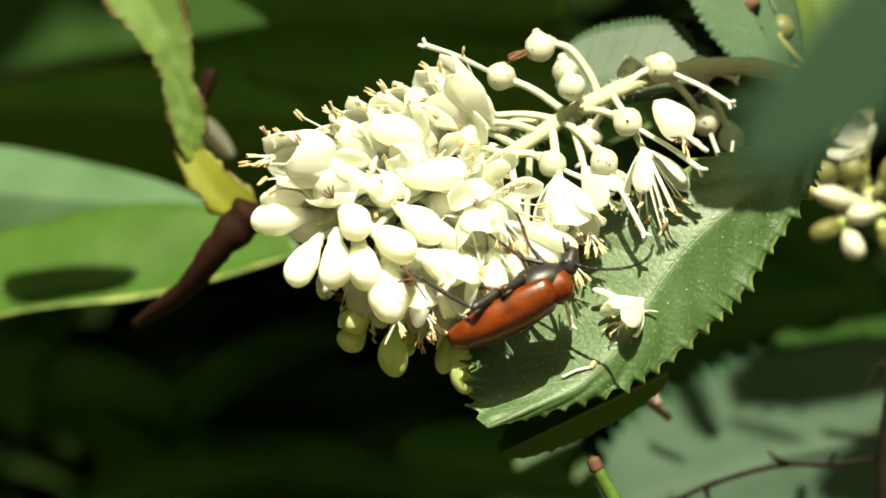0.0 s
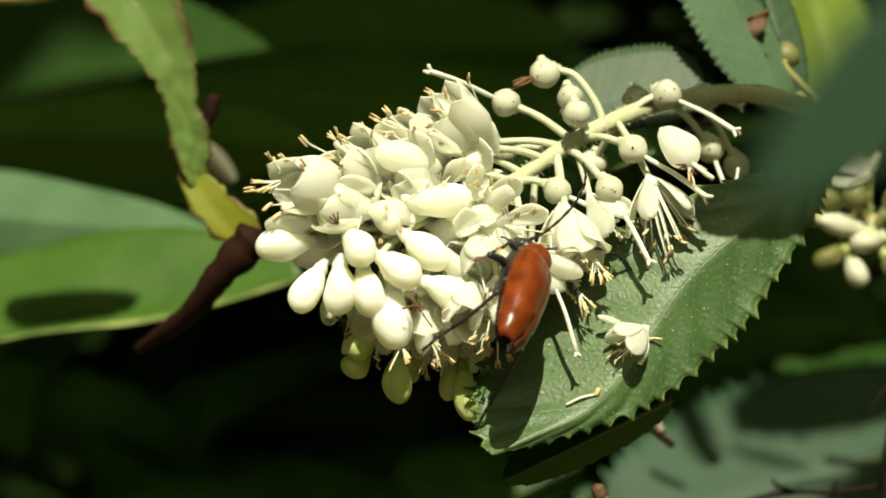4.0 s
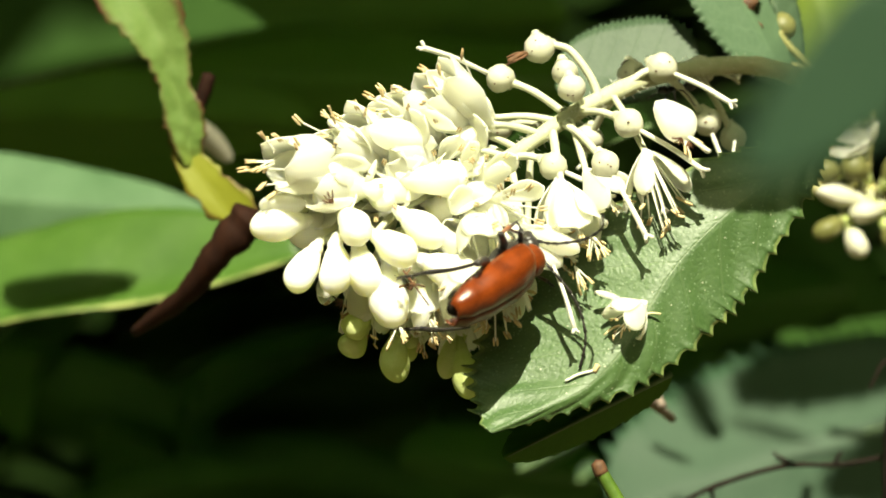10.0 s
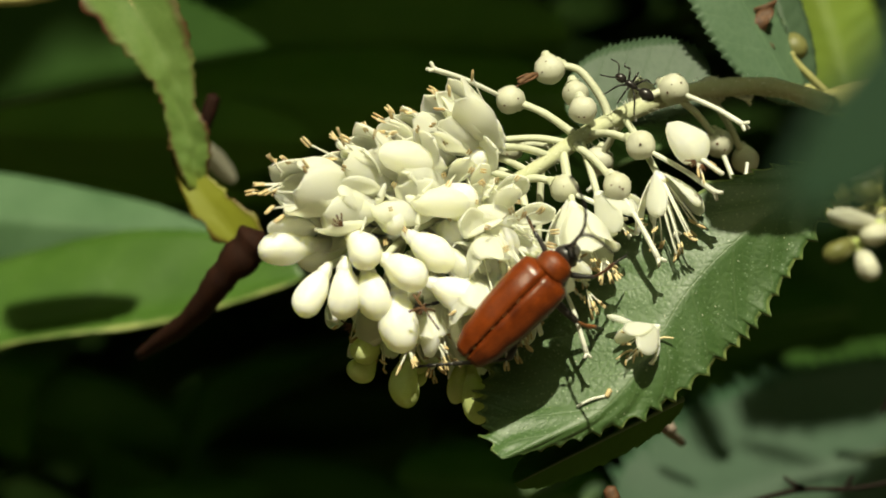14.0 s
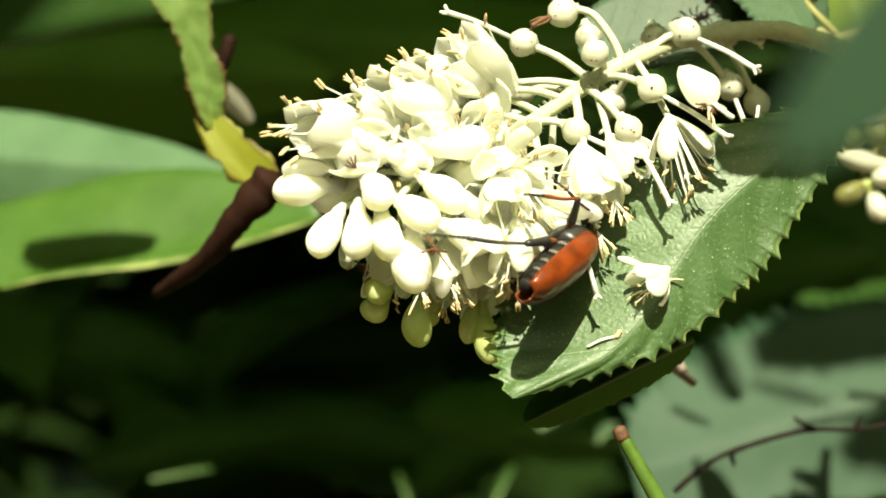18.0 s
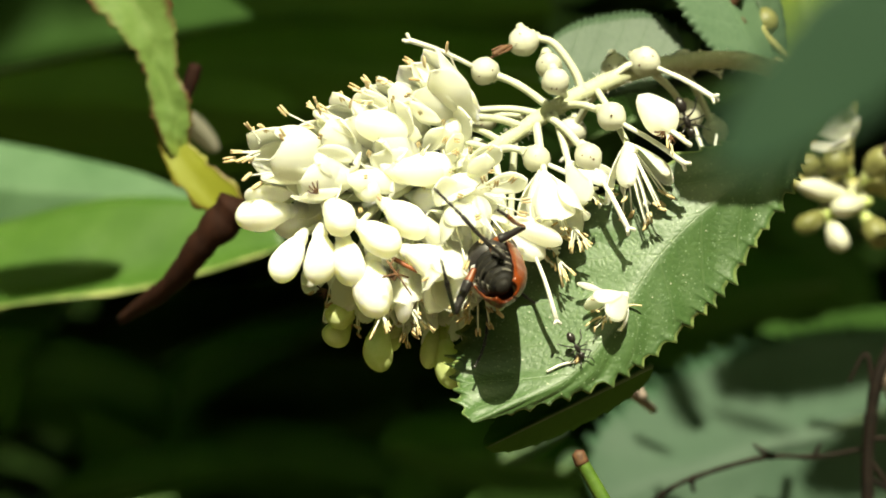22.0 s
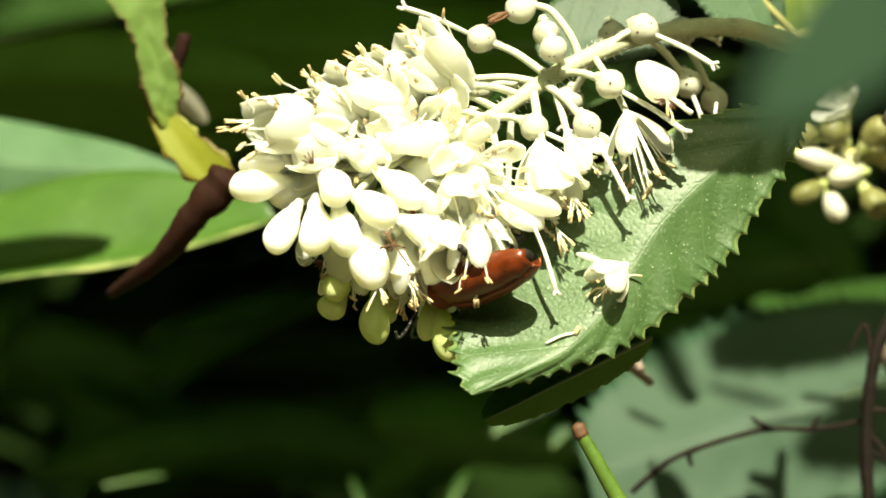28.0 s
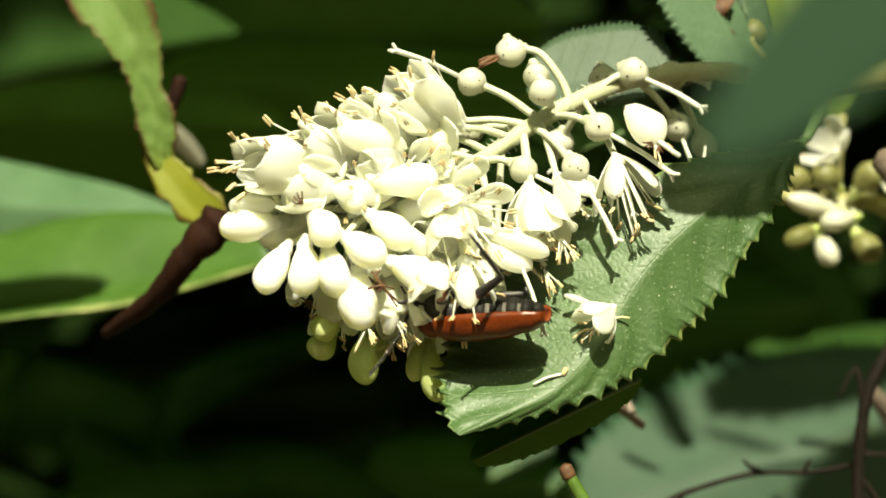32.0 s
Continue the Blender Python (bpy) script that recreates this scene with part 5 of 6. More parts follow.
def fallen():
    fl = thing("fallen_flower", P(1112, 560, 12), "fallen white flower lying on the leaf", "flower")
    flower(fl, P(1136, 532, 12.6), Vector((-0.75, -0.25, -0.6)), 24, 0.62, 6, 0, seed=78, drop=1)
    piece("petal", PETALS[0], fl, Matrix.Translation(P(1105, 532, 11.6) - P(1112, 560, 12)) @ aim((0, 0, 0), (-0.9, -0.1, 0.3), 0.5) @ Matrix.Diagonal((0.5, 0.2, 0.62, 1)))
    for k, (u, v, du, dv) in enumerate(((1104, 568, 0.3, 1), (1098, 570, -0.2, 1), (1092, 572, -0.9, 0.5), (1132, 555, 1, -0.1), (1110, 572, 0.6, 0.8))):
        bm = bmesh.new()
        a = P(u, v, 12.1)
        d = Vector((du, -0.1, -dv)) * MM
        tube(bm, [a, a + d * 0.9 + Vector((0, 0, 0.2 * MM)), a + d * 1.9], 0.15, 0.1, 5, 6)
        part("dry_stamen", bm, ANTHER_CREAM, fl, "shrivelled tan stamen")
    st = thing("fallen_stamen", P(1020, 655, 14), "fallen pale stamen with a tan anther on the leaf", "stamen")
    bm = bmesh.new()
    tube(bm, [P(995, 668, 13.4), P(1020, 656, 13.4), P(1048, 650, 13.4)], 0.16, 0.16, 6, 8)
    part("filament", bm, FILAMENT, st)
    bm = bmesh.new()
    tube(bm, [P(1046, 652, 13.4), P(1052, 640, 13.3)], 0.3, 0.3, 6, 4)
    part("anther", bm, ANTHER, st)


# ---- insects ----
def curve_at(table, s):
    for (a, va), (b, vb) in zip(table, table[1:]):
        if s <= b:
            f = (s - a) / (b - a)
            f = f * f * (3 - 2 * f)
            return va + (vb - va) * f
    return table[-1][1]


STAND_AT = {"fore": ((0.6, 0.75, -0.3), (0.7, 0.1, -0.7)), "middle": ((0.0, 0.9, -0.4), (0.2, 0.3, -0.9)), "hind": ((-0.6, 0.6, -0.35), (-0.6, 0.3, -0.7))}
HIPS = {"fore": (4.7, 0.9, -1.7), "middle": (2.2, 1.3, -2.0), "hind": (-0.6, 1.4, -2.0)}
THIGH = {"fore": 3.4, "middle": 4.4, "hind": 5.2}
SHIN = {"fore": 6.0, "middle": 8.0, "hind": 10.6}


def standing(kind, s):
    return [Vector((a[0], a[1] * s, a[2])).normalized() for a in STAND_AT[kind]]


def limb(beetle, kind, s, radii, colours):
    """A leg: the thigh is the part and turns about the hip; shin and foot hang on it and turn about the knee."""
    thigh, shin = standing(kind, s)
    leg = None
    for k in range(3):
        bm = bmesh.new()
        if k == 0:  # rust at the root, dark and swollen towards the knee
            b = thigh * THIGH[kind] * MM
            mid = b * 0.5 + b.orthogonal().normalized() * 0.15 * MM
            line = smooth_line([L(0, 0, 0), mid * 0.6, mid, b], 13)
            tube(bm, line[:5], radii[0] * 0.6, radii[0] * 0.95, 8, 7)
            tube(bm, line[4:], radii[0] * 1.2, radii[0] * 0.75, 8, 8, mat=1)
            leg = new("leg", mesh_of("leg", bm, [LEG_RUST, BLACK] if kind != "fore" else [LEG_DARK, BLACK]))
            leg.parent = beetle
            x, y, z = HIPS[kind]
            leg.matrix_basis = Matrix.Translation(L(x, y * s, z))
            continue
        a, b = (shin * SHIN[kind] * MM * q for q in ((0, 0.6) if k == 1 else (0.6, 1.0)))
        if k == 1:
            side = shin.orthogonal().normalized() * 0.18 * MM
            tube(bm, [a, a.lerp(b, 0.5) + side, b], radii[1] * 0.75, radii[1] * 1.15, 8, 9)
            for e in (-1, 1):  # two spurs at the end of the shin
                tube(bm, [b, b + shin * 0.5 * MM + side * e * 1.6], 0.07, 0.03, 4, 3)
        else:
            for j in range(4):
                p, q = a.lerp(b, j / 4), a.lerp(b, (j + 0.92) / 4)
                tube(bm, [p, q], radii[2] * 0.65, radii[2] * (1.25 - 0.1 * j), 6, 3)
            for e in (-1, 1):
                tube(bm, [b, b + shin * 0.35 * MM + shin.orthogonal() * e * 0.3 * MM], 0.07, 0.03, 4, 3)
        name = ("tibia", "tarsus")[k - 1]
        piece(name, mesh_of(name, bm, colours[k]), leg, Matrix.Translation(thigh * THIGH[kind] * MM))
    return leg


def make_beetle():
    be = thing("longhorn_beetle", (0, 0, 0), "rust-red longhorn beetle with black legs and antennae on the flowers", "beetle")
    wide = [(0, 2.3), (0.05, 2.85), (0.2, 2.95), (0.5, 2.75), (0.8, 2.3), (0.94, 1.8), (1.0, 1.1)]
    high = [(0, 1.2), (0.08, 2.1), (0.3, 2.45), (0.6, 2.3), (0.85, 1.8), (1.0, 0.9)]
    for side in (1, -1):
        grid = []
        for i in range(27):
            s = i / 26
            x = 3.7 - 12.2 * s
            row = []
            for j in range(11):
                a = radians(j / 10 * 104)
                y = 0.04 + 0.07 * s + curve_at(wide, s) * math.sin(a) ** 0.9 if a < 1.57 else 0.04 + 0.07 * s + curve_at(wide, s) * (1 - 0.06 * (a - 1.57) / 0.24)
                z = curve_at(high, s) * (math.cos(a) ** 0.75 if a < 1.57 else -0.35 * (a - 1.57) / 0.24) - 0.05
                row.append(L(x, side * y, z + 0.1))
            grid.append(row)
        bm = bmesh.new()
        shell(bm, grid, 0.22)
        part("wing_case", bm, ELYTRA, be)
    # belly in rings, dark with pale down along the hind edges
    rings = [(1.2, 2.35), (-0.9, 2.3), (-2.9, 2.15), (-4.7, 1.9), (-6.2, 1.5), (-7.5, 1.05), (-8.4, 0.35)]
    turn = Matrix.Rotation(math.pi / 2, 4, "Y")
    for k, ((x0, r0), (x1, r1)) in enumerate(zip(rings, rings[1:])):
        bm = bmesh.new()
        m = Matrix.Translation(L(0, 0, -0.35)) @ Matrix.Diagonal((1, 1.0, 0.78, 1)) @ turn
        turned(bm, m, [(x0 + 0.1, r0 * 0.9), (x0, r0), (x0 * 0.35 + x1 * 0.65, r0 * 0.36 + r1 * 0.65)], 20)
        part("belly_ring", bm, BELLY, be)
        for side in (1, -1) if k < 4 else ():
            grid = []
            for i in range(4):
                f = 0.74 + 0.24 * i / 3
                r = (r0 + (r1 - r0) * f) * 1.025
                row = []
                for j in range(6):
                    a = radians(-46 + 48 * j / 5)
                    row.append(m @ turn.inverted() @ L(x0 + (x1 - x0) * f, side * r * math.cos(a), r * math.sin(a)))
                grid.append(row)
            bm = bmesh.new()
            shell(bm, grid, 0.08)
            part("belly_band", bm, DOWN, be, "pale downy band")
    bm = bmesh.new()
    m = Matrix.Translation(L(0, 0, -0.8)) @ Matrix.Diagonal((1, 0.96, 0.86, 1)) @ turn
    turned(bm, m, [(0.7, 2.2), (1.4, 2.55), (2.6, 2.65), (3.6, 2.4), (4.6, 2.0), (5.3, 1.5), (5.6, 0.8)], 20)
    part("breast", bm, BLACK, be, "black downy breast")
    bm = bmesh.new()
    m = Matrix.Translation(L(0, 0, 0.15)) @ Matrix.Diagonal((1, 1.0, 0.88, 1)) @ turn
    turned(bm, m, [(3.4, 1.7), (3.6, 2.0), (4.0, 1.92), (4.7, 2.02), (5.3, 1.75), (5.7, 1.35), (5.9, 0.7)], 20, ribs=0.02, count=2)
    part("pronotum", bm, PRONOTUM, be, "rust-red neck shield")
    bm = bmesh.new()
    bent = Matrix.Translation(L(5.1, 0, -0.5)) @ Matrix.Rotation(0.8, 4, "Y") @ Matrix.Translation(L(-5.5, 0, 0.3))
    m = bent @ Matrix.Diagonal((1, 1.0, 0.85, 1)) @ turn
    turned(bm, m, [(6.0, 0.9), (6.3, 1.15), (6.9, 1.3), (7.5, 1.15), (8.1, 0.85), (8.7, 0.7), (8.9, 0.4)], 18)
    head = part("head", bm, BLACK, be)
    for s in (1, -1):
        bm = bmesh.new()
        bmesh.ops.create_icosphere(bm, subdivisions=2, radius=0.55 * MM, matrix=bent @ Matrix.Translation(L(7.0, s * 1.0, -0.2)) @ Matrix.Diagonal((0.8, 0.7, 1.1, 1)))
        part("eye", bm, BLACK, head)
        bm = bmesh.new()
        tube(bm, [bent @ L(8.3, s * 0.45, -0.5), bent @ L(9.0, s * 0.55, -0.7), bent @ L(9.4, s * 0.1, -0.8)], 0.25, 0.08, 6, 6)
        part("jaw", bm, BLACK, head)
        bm = bmesh.new()
        tube(bm, [bent @ L(8.2, s * 0.6, -0.7), bent @ L(8.9, s * 1.2, -1.1), bent @ L(9.5, s * 1.1, -1.3)], 0.1, 0.12, 5, 6)
        part("feeler", bm, BLACK, head)
    limbs = {}
    for s, nm in ((1, "left"), (-1, "right")):
        root = bent @ L(7.1, s * 0.75, 0.6)
        line = smooth_line([L(0, 0, 0), L(1.6, s * 1.8, 1.0), L(4.4, s * 5.0, 1.6), L(6.2, s * 8.6, 1.0), L(6.4, s * 11.8, -0.4)], 12)
        for k, (a, b) in enumerate(zip(line, line[1:])):
            bm = bmesh.new()
            tube(bm, [a, b], 0.11 if k else 0.2, 0.20 if k < 8 else 0.17, 6, 4)
            me = mesh_of("joint", bm, BLACK)
            if k:
                piece("joint", me, an, Matrix.Identity(4))
            else:
                an = new("antenna", me)
                an.parent = be
                an.matrix_basis = Matrix.Translation(root)
        limbs["antenna", s] = an
        limbs["fore", s] = limb(be, "fore", s, (0.30, 0.18, 0.15), (BLACK, LEG_DARK, BLACK))
        limbs["middle", s] = limb(be, "middle", s, (0.46, 0.23, 0.19), (BLACK, LEG_RUST, BLACK))
        limbs["hind", s] = limb(be, "hind", s, (0.52, 0.25, 0.19), (BLACK, BLACK, BLACK))
    be.scale = (1.0, 1.0, 1.0)
    return be, limbs


def make_ant(label, size):
    an = thing("ant", (0, 0, 0), label, "ant")

    def put(nm, bm):
        bm.transform(Matrix.Scale(size, 4))
        part(nm, bm, ANT_BLACK, an)
    flat = Matrix.Rotation(math.pi / 2, 4, "Y")
    for nm, prof, z in (("gaster", [(-2.6, 0.05), (-2.3, 0.45), (-1.6, 0.72), (-0.9, 0.55), (-0.6, 0.1)], 0.1), ("waist", [(-0.7, 0.08), (-0.5, 0.2), (-0.3, 0.08)], 0.05),
                        ("thorax", [(-0.35, 0.15), (0, 0.34), (0.6, 0.42), (1.1, 0.3), (1.25, 0.1)], 0.1), ("head", [(1.2, 0.12), (1.4, 0.46), (1.9, 0.52), (2.3, 0.36), (2.5, 0.1)], 0.1)):
        bm = bmesh.new()
        turned(bm, Matrix.Translation(L(0, 0, z)) @ flat, prof, 12)
        put(nm, bm)
    for s in (1, -1):
        for x, dx in ((0.9, 1.3), (0.5, 0.1), (0.1, -1.5)):
            bm = bmesh.new()
            tube(bm, [L(x, s * 0.25, -0.1), L(x + dx * 0.5, s * 1.3, 0.6), L(x + dx, s * 2.0, -0.8), L(x + dx * 1.2, s * 2.4, -0.9)], 0.13, 0.07, 5, 10)
            put("leg", bm)
        bm = bmesh.new()
        tube(bm, [L(2.3, s * 0.25, 0.1), L(2.9, s * 1.0, 0.7), L(3.9, s * 1.2, 0.3)], 0.09, 0.08, 5, 8)
        put("antenna", bm)
    return an


def stance(place, f, n):
    """A pose with the head along f and the back along n."""
    f = Vector(f).normalized()
    n = Vector(n)
    n = (n - f * n.dot(f)).normalized()
    s = n.cross(f)
    m = Matrix((f, s, n)).transposed().to_4x4()
    return Matrix.Translation(mm(*place)) @ m


BEETLE = [  # s, centre (mm), way of the head, way of the back
    (0, (8.2, -18.5, -5.7), (0.89, 0.00, 0.45), (0.43, -0.28, -0.86)),
    (0.5, (7.4, -15.8, -3.3), (0.22, 0.00, 0.98), (0.96, 0.17, -0.22)),
    (1, (9.0, -15.8, -0.2), (-0.17, 0.42, 0.89), (0.86, 0.50, -0.07)),
    (1.5, (7.7, -15.8, -1.1), (-0.23, 0.28, 0.93), (0.83, 0.55, 0.04)),
    (2, (8.3, -15.8, -1.1), (0.43, 0.18, 0.89), (0.88, -0.29, -0.37)),
    (2.5, (10.6, -18.5, 0.2), (-0.29, 0.22, 0.93), (0.82, 0.56, 0.12)),
    (3.5, (8.6, -19.0, -1.2), (0.11, 0.60, 0.79), (0.98, -0.21, 0.02)),
    (4.5, (7.7, -18.9, -1.5), (0.45, 0.72, 0.53), (0.88, -0.44, -0.15)),
    (5, (7.4, -19.1, -2.6), (0.64, 0.68, 0.35), (0.73, -0.40, -0.56)),
    (5.5, (6.9, -19.0, -2.3), (0.50, 0.79, 0.35), (0.84, -0.35, -0.40)),
    (6, (6.0, -19.2, -2.3), (0.66, 0.63, 0.40), (0.73, -0.41, -0.55)),
    (6.5, (6.9, -19.2, -2.6), (0.60, 0.65, 0.47), (0.80, -0.44, -0.41)),
    (7, (7.5, -18.9, -2.0), (0.43, 0.86, 0.29), (0.81, -0.22, -0.54)),
    (8, (5.9, -19.5, -4.6), (0.87, 0.39, 0.32), (0.48, -0.47, -0.74)),
    (9, (6.0, -19.2, -3.1), (0.66, 0.59, 0.47), (0.74, -0.41, -0.53)),
    (9.5, (5.8, -19.1, -2.4), (0.50, 0.74, 0.45), (0.87, -0.45, -0.22)),
    (10, (6.0, -19.2, -2.7), (0.64, 0.65, 0.41), (0.75, -0.39, -0.54)),
    (10.5, (6.0, -19.0, -2.6), (0.38, 0.85, 0.37), (0.92, -0.30, -0.26)),
    (11, (6.3, -19.4, -3.4), (0.85, 0.46, 0.27), (0.49, -0.46, -0.74)),
    (11.5, (6.3, -19.1, -1.9), (0.83, 0.34, 0.44), (0.56, -0.54, -0.64)),
    (12, (6.7, -19.0, -0.5), (0.43, 0.00, 0.90), (-0.06, -1.00, 0.03)),
    (13, (7.1, -19.0, -2.0), (0.69, 0.00, 0.72), (-0.09, -0.99, 0.09)),
    (14, (7.1, -19.0, -2.3), (0.70, 0.00, 0.71), (-0.09, -0.99, 0.09)),
    (14.5, (7.6, -19.0, -2.9), (0.66, 0.00, 0.75), (-0.13, -0.99, 0.11)),
    (16.5, (6.1, -18.9, -3.1), (0.40, 0.00, 0.92), (0.00, -1.00, 0.00)),
    (17, (10.5, -18.2, -2.1), (0.66, 0.59, 0.46), (0.74, -0.60, -0.29)),
    (17.5, (9.2, -15.7, -3.8), (0.58, 0.74, 0.34), (0.77, -0.35, -0.54)),
    (18, (10.1, -15.2, -4.5), (0.50, 0.79, 0.36), (0.66, -0.08, -0.75)),
    (18.5, (10.1, -15.1, -2.3), (0.10, 0.95, 0.30), (0.93, 0.02, -0.36)),
    (19, (11.2, -16.2, -1.5), (-0.08, 0.97, 0.25), (0.89, 0.18, -0.41)),
    (20, (7.5, -16.3, -2.6), (-0.09, 0.95, 0.31), (0.72, 0.28, -0.64)),
    (21, (7.6, -16.3, -2.4), (-0.10, 0.96, 0.28), (0.72, 0.26, -0.64)),
    (22, (7.3, -16.2, -2.8), (-0.10, 0.97, 0.24), (0.72, 0.24, -0.65)),
    (22.5, (9.3, -15.9, -3.5), (0.08, 0.81, -0.58), (0.10, -0.59, -0.80)),
    (23, (8.3, -16.2, -3.0), (-0.17, 0.96, 0.21), (0.66, 0.27, -0.71)),
    (24, (7.3, -16.2, -4.0), (-0.24, 0.97, 0.05), (0.20, 0.10, -0.97)),
    (25, (7.9, -16.3, -3.8), (-0.29, 0.96, -0.02), (0.17, 0.04, -0.98)),
    (25.5, (7.8, -15.6, -4.9), (-0.25, 0.96, 0.10), (0.14, 0.14, -0.98)),
    (27.5, (7.5, -12.9, -5.1), (-0.30, 0.95, 0.08), (0.14, 0.13, -0.98)),
    (28, (5.1, -11.7, -7.0), (-0.73, 0.62, -0.30), (-0.00, -0.45, -0.90)),
    (28.5, (5.2, -12.6, -7.3), (-0.84, 0.40, -0.38), (0.50, 0.25, -0.83)),
    (29, (7.0, -13.5, -6.9), (-0.86, 0.37, -0.35), (0.41, 0.08, -0.91)),
    (29.5, (7.1, -13.8, -7.1), (-0.91, 0.00, -0.42), (0.39, 0.36, -0.85)),
    (30, (7.0, -14.0, -7.2), (-0.96, 0.00, -0.29), (0.28, 0.10, -0.95)),
    (31, (6.3, -13.4, -7.1), (-0.90, 0.43, -0.05), (0.11, 0.13, -0.99)),
    (32, (6.2, -13.5, -6.6), (-0.92, 0.38, -0.07), (0.12, 0.13, -0.98)),
]

